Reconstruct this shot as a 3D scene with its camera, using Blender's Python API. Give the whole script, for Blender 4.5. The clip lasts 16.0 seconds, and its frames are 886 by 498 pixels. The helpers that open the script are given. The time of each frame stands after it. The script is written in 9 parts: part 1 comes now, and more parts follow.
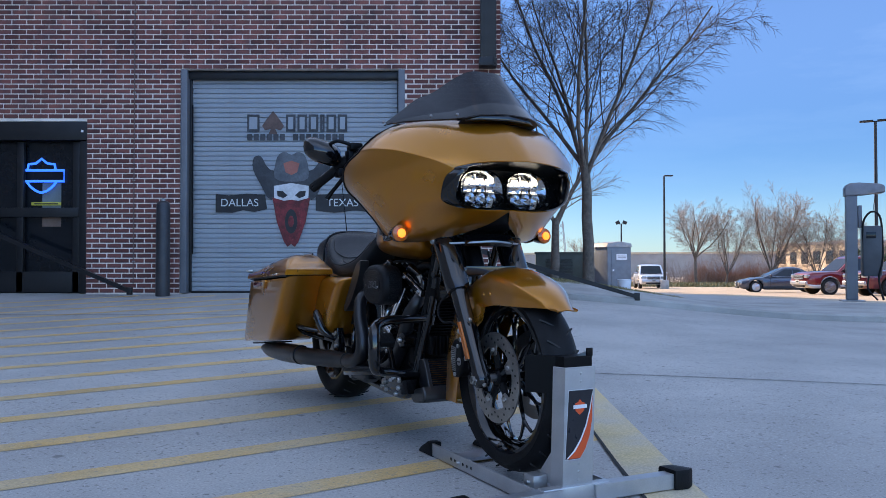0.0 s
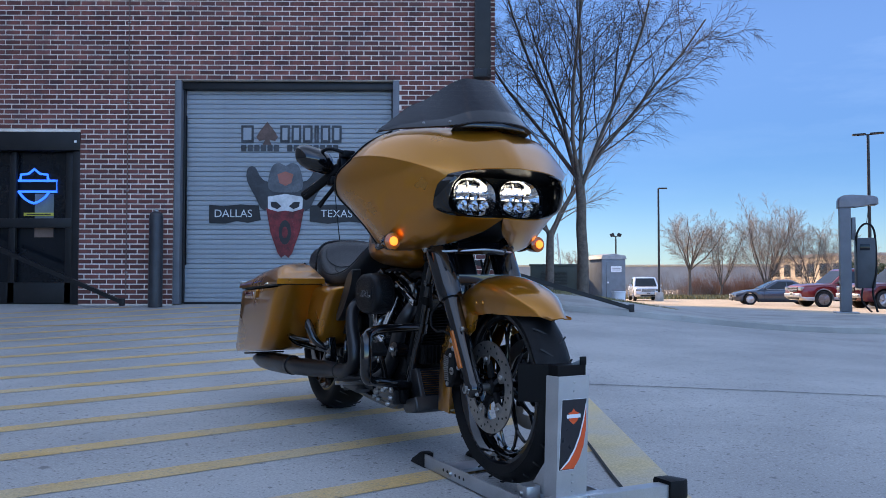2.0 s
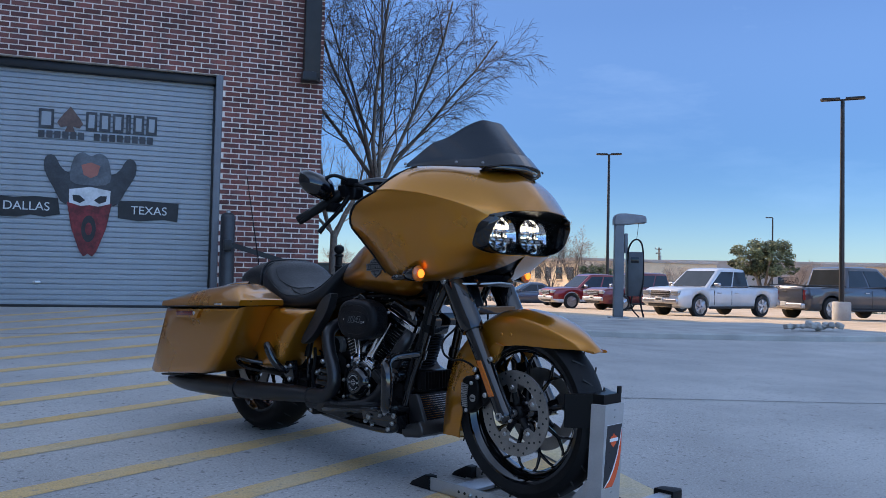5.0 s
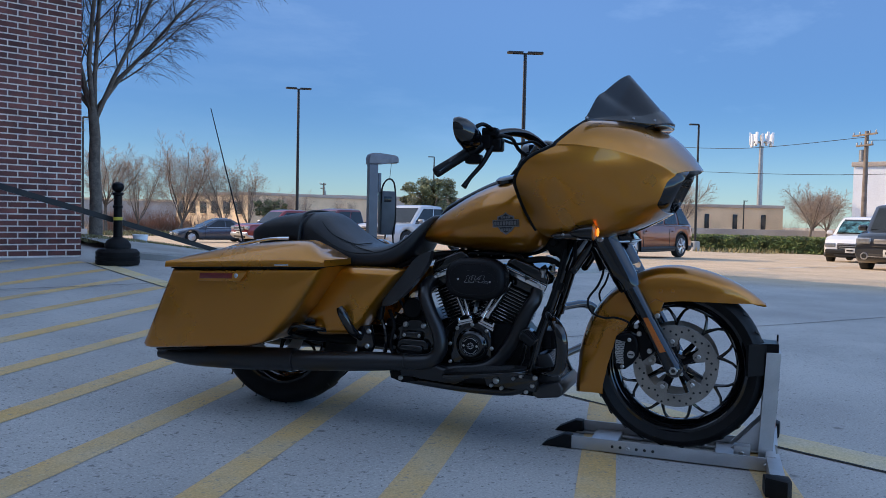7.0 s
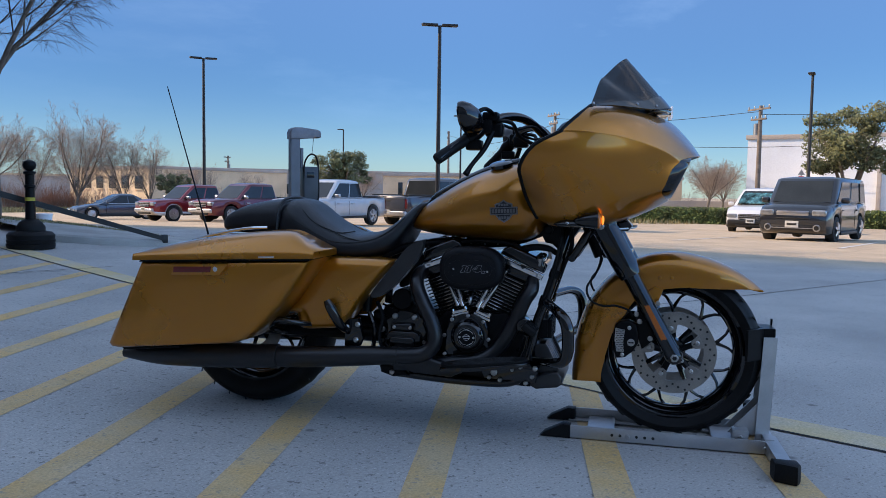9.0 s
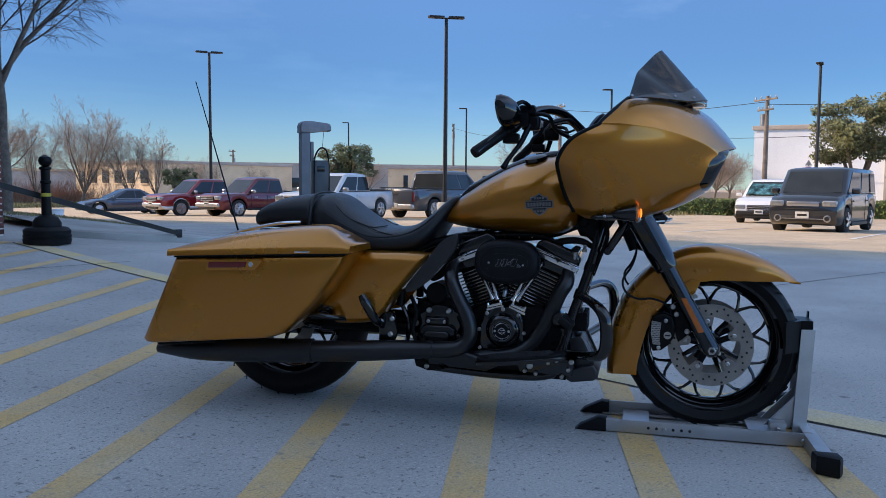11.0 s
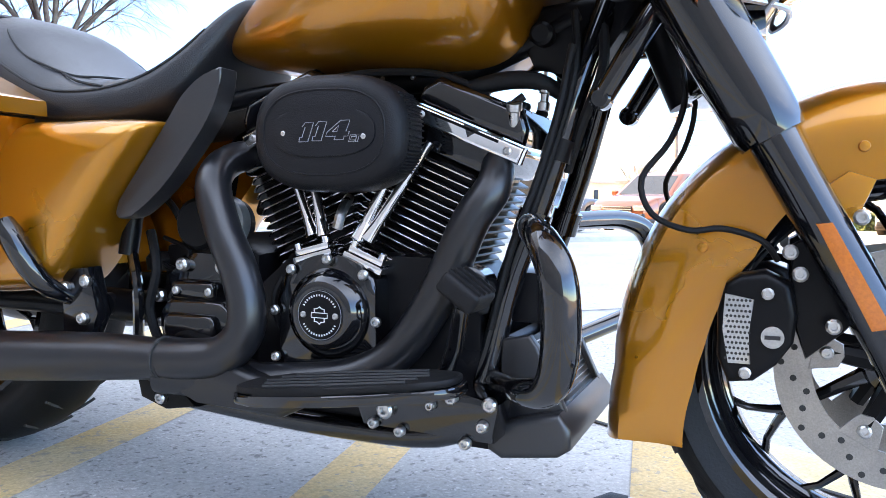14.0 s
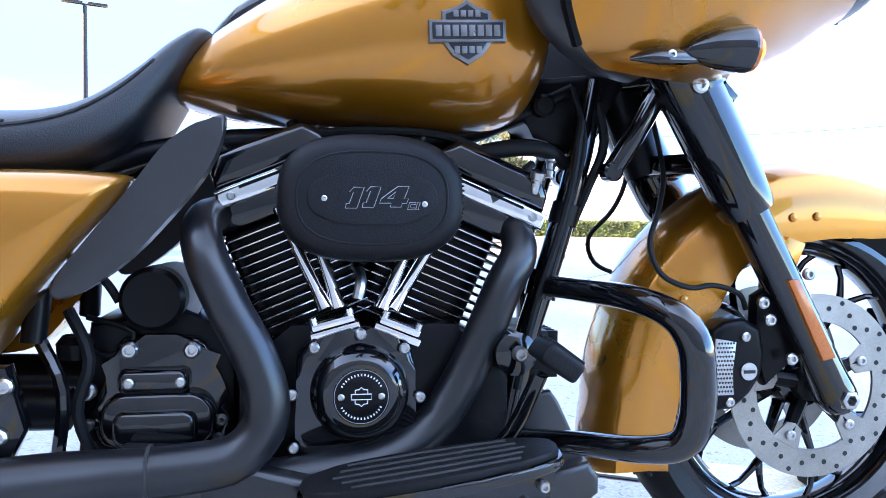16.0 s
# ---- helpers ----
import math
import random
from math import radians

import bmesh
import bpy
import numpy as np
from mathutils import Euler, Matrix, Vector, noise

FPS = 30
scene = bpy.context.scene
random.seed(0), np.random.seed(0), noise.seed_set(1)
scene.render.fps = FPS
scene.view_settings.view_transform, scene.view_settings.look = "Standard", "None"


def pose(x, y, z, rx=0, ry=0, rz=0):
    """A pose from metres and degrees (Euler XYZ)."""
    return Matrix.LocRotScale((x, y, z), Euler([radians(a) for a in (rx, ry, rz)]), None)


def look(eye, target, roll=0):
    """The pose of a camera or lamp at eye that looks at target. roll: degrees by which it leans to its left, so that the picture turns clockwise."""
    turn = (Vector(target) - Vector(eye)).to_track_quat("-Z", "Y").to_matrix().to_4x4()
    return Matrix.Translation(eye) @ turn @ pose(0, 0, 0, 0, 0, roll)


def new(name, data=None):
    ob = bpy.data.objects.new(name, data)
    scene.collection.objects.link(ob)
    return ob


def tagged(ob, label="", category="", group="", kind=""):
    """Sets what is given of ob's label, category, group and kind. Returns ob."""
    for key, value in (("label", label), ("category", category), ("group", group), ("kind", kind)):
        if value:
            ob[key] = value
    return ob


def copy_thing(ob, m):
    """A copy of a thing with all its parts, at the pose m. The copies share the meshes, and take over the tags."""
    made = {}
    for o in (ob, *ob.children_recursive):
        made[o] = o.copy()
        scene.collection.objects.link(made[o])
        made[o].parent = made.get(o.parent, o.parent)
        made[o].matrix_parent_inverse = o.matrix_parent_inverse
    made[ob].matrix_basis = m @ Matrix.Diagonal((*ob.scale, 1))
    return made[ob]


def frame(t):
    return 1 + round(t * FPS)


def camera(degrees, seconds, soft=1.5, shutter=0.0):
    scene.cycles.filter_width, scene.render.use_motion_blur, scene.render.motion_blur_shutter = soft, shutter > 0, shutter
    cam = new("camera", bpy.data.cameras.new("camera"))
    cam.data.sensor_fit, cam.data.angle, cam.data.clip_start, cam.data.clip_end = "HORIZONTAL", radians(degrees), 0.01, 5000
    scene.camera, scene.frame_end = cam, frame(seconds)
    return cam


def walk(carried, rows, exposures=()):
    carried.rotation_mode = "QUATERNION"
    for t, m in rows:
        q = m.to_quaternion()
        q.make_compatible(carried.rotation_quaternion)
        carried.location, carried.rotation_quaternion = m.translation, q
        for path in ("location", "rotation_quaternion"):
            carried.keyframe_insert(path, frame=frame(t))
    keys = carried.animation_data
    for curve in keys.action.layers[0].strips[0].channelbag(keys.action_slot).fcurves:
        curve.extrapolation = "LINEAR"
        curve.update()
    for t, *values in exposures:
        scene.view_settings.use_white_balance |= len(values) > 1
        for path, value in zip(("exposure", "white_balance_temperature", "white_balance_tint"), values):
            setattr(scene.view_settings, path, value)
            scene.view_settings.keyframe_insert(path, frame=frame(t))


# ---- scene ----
cam = camera(58.3, 16.0, 0.6)
PATH = [
    (0, (-0.001, 0.188, 0.707), (-0.000, 2.187, 0.746), -0.01),
    (0.5, (0.024, 0.354, 0.699), (0.024, 2.353, 0.749), -0.01),
    (1, (0.011, 0.332, 0.689), (0.014, 2.331, 0.750), 0.08),
    (1.5, (0.013, 0.259, 0.694), (0.020, 2.257, 0.762), 0.10),
    (2, (0.007, 0.214, 0.693), (0.021, 2.213, 0.763), 0.06),
    (2.5, (-0.003, 0.189, 0.697), (0.019, 2.187, 0.767), 0.08),
    (3, (-0.011, 0.192, 0.691), (0.042, 2.190, 0.762), 0.15),
    (3.5, (-0.024, 0.177, 0.693), (0.088, 2.173, 0.768), 0.38),
    (4, (-0.137, 0.174, 0.723), (0.091, 2.160, 0.800), 0.73),
    (4.2, (-0.261, 0.139, 0.747), (0.032, 2.116, 0.823), 0.88),
    (6.3, (-2.095, 0.795, 0.851), (-0.933, 2.423, 0.847), 1.33),
    (6.5, (-2.213, 0.924, 0.857), (-0.988, 2.505, 0.831), 1.31),
    (7, (-2.398, 1.290, 0.855), (-1.041, 2.757, 0.776), 1.25),
    (7.5, (-2.507, 1.537, 0.886), (-1.061, 2.913, 0.769), 1.12),
    (8, (-2.510, 1.624, 0.907), (-1.004, 2.932, 0.769), 1.00),
    (8.2, (-2.498, 1.590, 0.910), (-0.994, 2.902, 0.771), 1.00),
    (10.5, (-2.641, 1.668, 0.890), (-1.095, 2.927, 0.734), 0.49),
    (11, (-2.607, 1.691, 0.907), (-1.100, 2.996, 0.745), 0.50),
    (11.5, (-2.396, 1.731, 0.940), (-0.964, 3.116, 0.769), 0.32),
    (12, (-1.929, 1.824, 0.897), (-0.603, 3.311, 0.720), 0.16),
    (12.5, (-1.447, 1.980, 0.828), (-0.224, 3.552, 0.647), 0.14),
    (13, (-1.044, 2.172, 0.721), (0.134, 3.778, 0.543), 0.10),
    (13.5, (-0.894, 2.339, 0.566), (0.320, 3.921, 0.424), 0.49),
    (14, (-0.875, 2.466, 0.534), (0.433, 3.974, 0.412), 0.77),
    (14.5, (-0.959, 2.599, 0.529), (0.513, 3.949, 0.424), 0.81),
    (15, (-1.055, 2.733, 0.533), (0.590, 3.867, 0.438), 0.77),
    (15.5, (-1.148, 2.879, 0.564), (0.644, 3.763, 0.470), 0.72),
    (16, (-1.218, 3.035, 0.609), (0.699, 3.599, 0.515), 0.66),
]
EXPOSURES = [(0.0, 0.66, 6700, 18), (4.2, 0.62, 6700, 18), (6.3, 0.25, 6600, 14), (11.5, 0.25, 6600, 14), (12.5, 0.9, 7100, 16),
             (13.0, 1.58, 8900, 19), (13.6, 2.55, 8700, 20), (14.2, 2.65, 8600, 20), (15.0, 2.62, 8000, 20), (16.0, 2.65, 6900, 19)]
walk(cam, [(t, look(eye, target, roll)) for t, eye, target, roll in PATH], EXPOSURES)

# ---- light ----
SUN_FROM = Vector((-0.5, 0.87, 0.0)).normalized()
SUN_ELEVATION = radians(29)
world = bpy.data.worlds.new("sky")
scene.world = world
world.use_nodes = True
wn = world.node_tree.nodes
sky = wn.new("ShaderNodeTexSky")
sky.sky_type = "NISHITA"
sky.sun_disc = False
sky.sun_elevation = SUN_ELEVATION
sky.sun_rotation = math.atan2(SUN_FROM.x, SUN_FROM.y)
sky.altitude = 300
sky.air_density, sky.dust_density, sky.ozone_density = 1.0, 0.0, 2.6
# thin streaks of high cloud
wtc = wn.new("ShaderNodeTexCoord")
wmap = wn.new("ShaderNodeMapping")
wmap.inputs["Scale"].default_value = (1.2, 2.6, 7.0)
wmap.inputs["Rotation"].default_value = (0.15, 0.1, 0.5)
wnoise = wn.new("ShaderNodeTexNoise")
wnoise.inputs["Scale"].default_value = 1.6
wnoise.inputs["Detail"].default_value = 7.0
wnoise.inputs["Roughness"].default_value = 0.62
wramp = wn.new("ShaderNodeValToRGB")
wramp.color_ramp.elements[0].position, wramp.color_ramp.elements[1].position = 0.56, 0.92
wramp.color_ramp.elements[0].color = (0, 0, 0, 1)
wramp.color_ramp.elements[1].color = (0.32, 0.32, 0.32, 1)
wmix = wn.new("ShaderNodeMixRGB")
wmix.inputs["Color2"].default_value = (7.5, 8.2, 9.0, 1)
wl = world.node_tree.links
wl.new(wtc.outputs["Generated"], wmap.inputs["Vector"])
wl.new(wmap.outputs["Vector"], wnoise.inputs["Vector"])
wl.new(wnoise.outputs["Fac"], wramp.inputs["Fac"])
wl.new(wramp.outputs["Color"], wmix.inputs["Fac"])
wl.new(sky.outputs["Color"], wmix.inputs["Color1"])
# added gain brightens the unseen upper sky smoothly, to fill the shaded ground
wsep = wn.new("ShaderNodeSeparateXYZ")
wrise = wn.new("ShaderNodeValToRGB")
wrise.color_ramp.interpolation = "EASE"
wrise.color_ramp.elements[0].position, wrise.color_ramp.elements[1].position = 0.03, 0.75
wrise.color_ramp.elements[0].color = (0.345, 0.495, 0.665, 1)
wrise.color_ramp.elements[1].color = (2.7, 2.2, 1.75, 1)
whaze = wrise.color_ramp.elements.new(0.12)
whaze.color = (0.27, 0.43, 0.632, 1)
wmiddle = wrise.color_ramp.elements.new(0.30)
wmiddle.color = (0.46, 0.60, 0.78, 1)
wgain = wn.new("ShaderNodeMixRGB")
wgain.blend_type = "MULTIPLY"
wgain.inputs["Fac"].default_value = 1.0
wl.new(wtc.outputs["Generated"], wsep.inputs["Vector"])
wl.new(wsep.outputs["Z"], wrise.inputs["Fac"])
wl.new(wmix.outputs["Color"], wgain.inputs["Color1"])
wl.new(wrise.outputs["Color"], wgain.inputs["Color2"])
# deeper blue on the building's side of the sky than clear air alone would give
wnorth = wn.new("ShaderNodeMapRange")
wnorth.interpolation_type = "SMOOTHSTEP"
wnorth.inputs["From Min"].default_value, wnorth.inputs["From Max"].default_value = 0.55, 1.0
wnorth.inputs["To Min"].default_value, wnorth.inputs["To Max"].default_value = 1.0, 0.68
wdeep = wn.new("ShaderNodeMixRGB")
wdeep.blend_type = "MULTIPLY"
wdeep.inputs["Fac"].default_value = 1.0
wl.new(wsep.outputs["Y"], wnorth.inputs["Value"])
wl.new(wgain.outputs["Color"], wdeep.inputs["Color1"])
wl.new(wnorth.outputs["Result"], wdeep.inputs["Color2"])
# southern half of the sky brightened by an added gain, to fill shaded fronts
wsouth = wn.new("ShaderNodeMapRange")
wsouth.interpolation_type = "SMOOTHSTEP"
wsouth.inputs["From Min"].default_value, wsouth.inputs["From Max"].default_value = -0.15, -0.75
wsouth.inputs["To Min"].default_value, wsouth.inputs["To Max"].default_value = 1.0, 1.9
wpale = wn.new("ShaderNodeMixRGB")
wpale.blend_type = "MULTIPLY"
wpale.inputs["Fac"].default_value = 1.0
wl.new(wsep.outputs["Y"], wsouth.inputs["Value"])
wl.new(wdeep.outputs["Color"], wpale.inputs["Color1"])
wl.new(wsouth.outputs["Result"], wpale.inputs["Color2"])
wl.new(wpale.outputs["Color"], wn["Background"].inputs["Color"])
wn["Background"].inputs["Strength"].default_value = 0.175

sun_data = bpy.data.lights.new("sun", "SUN")
sun_data.energy, sun_data.angle, sun_data.color = 5.0, radians(0.55), (1.0, 0.77, 0.52)
sun = new("sun", sun_data)
sun.matrix_world = look(SUN_FROM * 50 + Vector((0, 0, 50 * math.tan(SUN_ELEVATION))), (0, 0, 0))


# ---- materials ----
def mat(name, colour, rough=0.5, metal=0.0, vary=0.12, scale=6.0, fine=90.0, bump=0.0, coat=0.0, spec=0.5,
        second=None, stain=0.0, alpha=None, rand=0.0, transmission=0.0, ior=1.45, rough_vary=0.08, island=False, coat_rough=0.04):
    """A surface with coarse and fine variation: colour, roughness and relief."""
    m = bpy.data.materials.new(name)
    m.use_nodes = True
    nt = m.node_tree
    n, l = nt.nodes, nt.links
    b = n["Principled BSDF"]
    tc = n.new("ShaderNodeTexCoord")
    coarse = n.new("ShaderNodeTexNoise")
    coarse.inputs["Scale"].default_value = scale
    coarse.inputs["Detail"].default_value = 5
    grain = n.new("ShaderNodeTexNoise")
    grain.inputs["Scale"].default_value = fine
    grain.inputs["Detail"].default_value = 3
    l.new(tc.outputs["Object"], coarse.inputs["Vector"])
    l.new(tc.outputs["Object"], grain.inputs["Vector"])
    c2 = second or tuple(max(0, v * (1 - 2.2 * vary)) for v in colour)
    ramp = n.new("ShaderNodeMapRange")
    ramp.inputs["From Min"].default_value, ramp.inputs["From Max"].default_value = 0.35, 0.65
    l.new(coarse.outputs["Fac"], ramp.inputs["Value"])
    mix = n.new("ShaderNodeMixRGB")
    mix.inputs["Color1"].default_value, mix.inputs["Color2"].default_value = (*colour, 1), (*c2, 1)
    l.new(ramp.outputs["Result"], mix.inputs["Fac"])
    g = n.new("ShaderNodeMapRange")
    g.inputs["From Min"].default_value, g.inputs["From Max"].default_value = 0.3, 0.7
    g.inputs["To Min"].default_value, g.inputs["To Max"].default_value = 1 - vary, 1 + vary
    l.new(grain.outputs["Fac"], g.inputs["Value"])
    mul = n.new("ShaderNodeMixRGB")
    mul.blend_type = "MULTIPLY"
    mul.inputs["Fac"].default_value = 1
    l.new(mix.outputs["Color"], mul.inputs["Color1"])
    l.new(g.outputs["Result"], mul.inputs["Color2"])
    out = mul.outputs["Color"]
    if rand:
        if island:
            geo = n.new("ShaderNodeNewGeometry")
            source = geo.outputs["Random Per Island"]
        else:
            info = n.new("ShaderNodeObjectInfo")
            source = info.outputs["Random"]
        r = n.new("ShaderNodeMapRange")
        r.inputs["To Min"].default_value, r.inputs["To Max"].default_value = 1 - rand, 1 + rand
        l.new(source, r.inputs["Value"])
        m2 = n.new("ShaderNodeMixRGB")
        m2.blend_type = "MULTIPLY"
        m2.inputs["Fac"].default_value = 1
        l.new(out, m2.inputs["Color1"])
        l.new(r.outputs["Result"], m2.inputs["Color2"])
        out = m2.outputs["Color"]
    if stain:
        st = n.new("ShaderNodeTexNoise")
        st.inputs["Scale"].default_value = scale * 0.27
        st.inputs["Detail"].default_value = 8
        st.inputs["Roughness"].default_value = 0.7
        l.new(tc.outputs["Object"], st.inputs["Vector"])
        sr = n.new("ShaderNodeMapRange")
        sr.inputs["From Min"].default_value, sr.inputs["From Max"].default_value = 0.5, 0.72
        sr.inputs["To Max"].default_value = stain
        l.new(st.outputs["Fac"], sr.inputs["Value"])
        m3 = n.new("ShaderNodeMixRGB")
        m3.inputs["Color2"].default_value = (*[v * 0.35 for v in colour], 1)
        l.new(sr.outputs["Result"], m3.inputs["Fac"])
        l.new(out, m3.inputs["Color1"])
        out = m3.outputs["Color"]
    l.new(out, b.inputs["Base Color"])
    rr = n.new("ShaderNodeMapRange")
    rr.inputs["To Min"].default_value = max(0.0, rough - rough_vary)
    rr.inputs["To Max"].default_value = min(1.0, rough + rough_vary)
    l.new(coarse.outputs["Fac"], rr.inputs["Value"])
    l.new(rr.outputs["Result"], b.inputs["Roughness"])
    b.inputs["Metallic"].default_value = metal
    b.inputs["Specular IOR Level"].default_value = spec
    b.inputs["Coat Weight"].default_value = coat
    b.inputs["Coat Roughness"].default_value = coat_rough
    b.inputs["IOR"].default_value = ior
    b.inputs["Transmission Weight"].default_value = transmission
    if alpha is not None:
        b.inputs["Alpha"].default_value = alpha
    if bump:
        bp = n.new("ShaderNodeBump")
        bp.inputs["Strength"].default_value = bump
        bp.inputs["Distance"].default_value = 0.004
        l.new(grain.outputs["Fac"], bp.inputs["Height"])
        l.new(bp.outputs["Normal"], b.inputs["Normal"])
    return m


def glow(name, colour, strength):
    m = bpy.data.materials.new(name)
    m.use_nodes = True
    b = m.node_tree.nodes["Principled BSDF"]
    b.inputs["Base Color"].default_value = (*colour, 1)
    b.inputs["Emission Color"].default_value = (*colour, 1)
    b.inputs["Emission Strength"].default_value = strength
    return m


GOLD = mat("gold_paint", (0.50, 0.19, 0.009), 0.28, 0.72, 0.04, 3, 1400, coat=1.0, second=(0.47, 0.175, 0.008), rough_vary=0.03, coat_rough=0.03)
GLOSS = mat("gloss_black", (0.004, 0.004, 0.005), 0.06, 0, 0.05, 4, 200, coat=0.6, rough_vary=0.02)
SATIN = mat("satin_black", (0.005, 0.005, 0.006), 0.30, 0.0, 0.1, 8, 300, spec=0.16)
MATTE = mat("satin_black_exhaust", (0.009, 0.009, 0.011), 0.33, 0.0, 0.12, 7, 400, bump=0.03, spec=0.65)
SHIELD = mat("satin_shield_black", (0.016, 0.016, 0.018), 0.36, 0.0, 0.1, 6, 500, bump=0.05, spec=0.8)
WRINKLE = mat("wrinkle_black", (0.008, 0.008, 0.010), 0.45, 0, 0.15, 12, 700, bump=0.25, spec=0.25)
RUBBER = mat("tyre_rubber", (0.007, 0.007, 0.008), 0.55, 0, 0.2, 9, 260, bump=0.15, stain=0.2, spec=0.25)
LEATHER = mat("seat_vinyl", (0.010, 0.011, 0.014), 0.38, 0, 0.12, 6, 520, bump=0.2, spec=0.5)
CHROME = mat("chrome", (0.82, 0.82, 0.83), 0.08, 1, 0.02, 6, 100, rough_vary=0.03)
STEEL = mat("zinc_steel", (0.55, 0.55, 0.55), 0.3, 1, 0.1, 20, 300)
ROTOR = mat("brake_rotor_steel", (0.36, 0.34, 0.32), 0.36, 0.9, 0.12, 14, 500)
ALU = mat("brushed_aluminium", (0.50, 0.50, 0.51), 0.38, 0.7, 0.07, 9, 350, stain=0.12)
FIN_EDGE = mat("machined_fin_edge", (0.6, 0.6, 0.62), 0.22, 1, 0.05, 20, 300)
SMOKE = mat("smoked_windshield", (0.006, 0.008, 0.012), 0.03, 0, 0.0, 4, 60, alpha=0.86, rough_vary=0.01)
AMBER_REFLECTOR = mat("amber_reflector", (0.50, 0.12, 0.01), 0.2, 0, 0.08, 300, 1200, coat=0.8)
RED_REFLECTOR = mat("red_reflector", (0.16, 0.008, 0.008), 0.2, 0, 0.15, 120, 700, coat=0.8)
AMBER_GLOW = glow("lit_amber_bulb", (1.0, 0.26, 0.02), 1.3)
LAMP_GLOW = glow("lit_led", (1.0, 0.95, 0.72), 2.2)
CLEAR = mat("clear_lens", (0.01, 0.01, 0.01), 0.03, 0, 0.0, 5, 50, alpha=0.10, rough_vary=0.01)
BADGE = mat("badge_pewter", (0.25, 0.25, 0.26), 0.3, 0.9, 0.1, 40, 400)
BADGE_DARK = mat("badge_dark_enamel", (0.02, 0.02, 0.025), 0.3, 0, 0.1, 40, 400)
WHITE_MARK = mat("white_print", (0.75, 0.75, 0.76), 0.4, 0, 0.05, 20, 300)
GREY_MARK = mat("grey_print", (0.30, 0.31, 0.33), 0.45, 0.2, 0.05, 20, 300)
ORANGE_MARK = mat("orange_print", (0.72, 0.09, 0.02), 0.4, 0, 0.05, 20, 300)
CONCRETE = mat("concrete", (0.46, 0.445, 0.42), 0.86, 0, 0.16, 1.1, 110, bump=0.4, second=(0.36, 0.35, 0.335), stain=0.35)
KERB = mat("kerb_concrete", (0.42, 0.41, 0.385), 0.9, 0, 0.12, 2.0, 90, bump=0.3, stain=0.35)
YELLOW = mat("worn_yellow_paint", (0.66, 0.42, 0.165), 0.8, 0, 0.16, 3.0, 130, bump=0.25, second=(0.57, 0.43, 0.25), stain=0.5)
FADED_YELLOW = mat("faded_yellow_paint", (0.62, 0.48, 0.24), 0.85, 0, 0.18, 3.0, 130, bump=0.25, second=(0.52, 0.46, 0.36), stain=0.5)
JOINT = mat("joint_sealant", (0.03, 0.03, 0.03), 0.85, 0, 0.15, 5, 80)
BRICK = mat("red_brick", (0.185, 0.062, 0.050), 0.85, 0, 0.2, 5, 130, bump=0.4, second=(0.10, 0.042, 0.040), rand=0.34)
BRICK_REST = mat("red_brick_joined", (0.185, 0.062, 0.050), 0.85, 0, 0.2, 5, 130, bump=0.4, second=(0.10, 0.042, 0.040), rand=0.34, island=True)
MORTAR = mat("pale_mortar", (0.86, 0.78, 0.70), 0.92, 0, 0.12, 4, 120, bump=0.3)
ROLLER = mat("roller_door_grey", (0.275, 0.305, 0.335), 0.45, 0.15, 0.05, 1.4, 40, stain=0.1)
DARK_METAL = mat("dark_bronze_metal", (0.018, 0.018, 0.02), 0.4, 0.3, 0.12, 6, 120)
BOLLARD = mat("bollard_paint", (0.035, 0.036, 0.042), 0.4, 0.0, 0.15, 6, 120, stain=0.2)
GREY_PAINT = mat("grey_paint", (0.14, 0.15, 0.17), 0.45, 0.1, 0.08, 4, 90, stain=0.12)
DARK_GLASS = mat("dark_glass", (0.008, 0.010, 0.013), 0.05, 0, 0.05, 3, 50, spec=0.4, rough_vary=0.02)
BARK = mat("bark", (0.17, 0.14, 0.115), 0.95, 0, 0.3, 9, 60, bump=0.6, second=(0.10, 0.085, 0.07))
TWIG = mat("twig", (0.10, 0.075, 0.062), 0.95, 0, 0.2, 5, 60)
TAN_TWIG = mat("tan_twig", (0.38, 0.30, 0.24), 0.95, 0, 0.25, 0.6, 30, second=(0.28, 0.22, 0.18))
OAK_LEAF = mat("oak_leaf", (0.20, 0.21, 0.09), 0.6, 0, 0.3, 1.2, 20, rand=0.5, island=True)
HEDGE = mat("hedge_leaf", (0.12, 0.16, 0.045), 0.7, 0, 0.3, 1.2, 20, rand=0.5, island=True)
GRASS = mat("winter_grass", (0.26, 0.22, 0.11), 0.9, 0, 0.3, 2.0, 40, second=(0.18, 0.165, 0.075), rand=0.35, island=True)
SAND_WALL = mat("sand_render", (0.70, 0.54, 0.36), 0.85, 0, 0.08, 0.5, 9)
GREY_WALL = mat("warehouse_grey", (0.42, 0.37, 0.33), 0.85, 0, 0.1, 0.4, 9)
WHITE_WALL = mat("white_wall", (0.80, 0.82, 0.85), 0.8, 0, 0.05, 0.4, 9)
POLE = mat("pole_paint", (0.03, 0.03, 0.03), 0.5, 0.3, 0.1, 3, 60)
WOOD_POLE = mat("weathered_pole", (0.23, 0.19, 0.16), 0.9, 0, 0.2, 3, 40)
GALV = mat("galvanised", (0.33, 0.34, 0.35), 0.45, 0.7, 0.1, 3, 60)


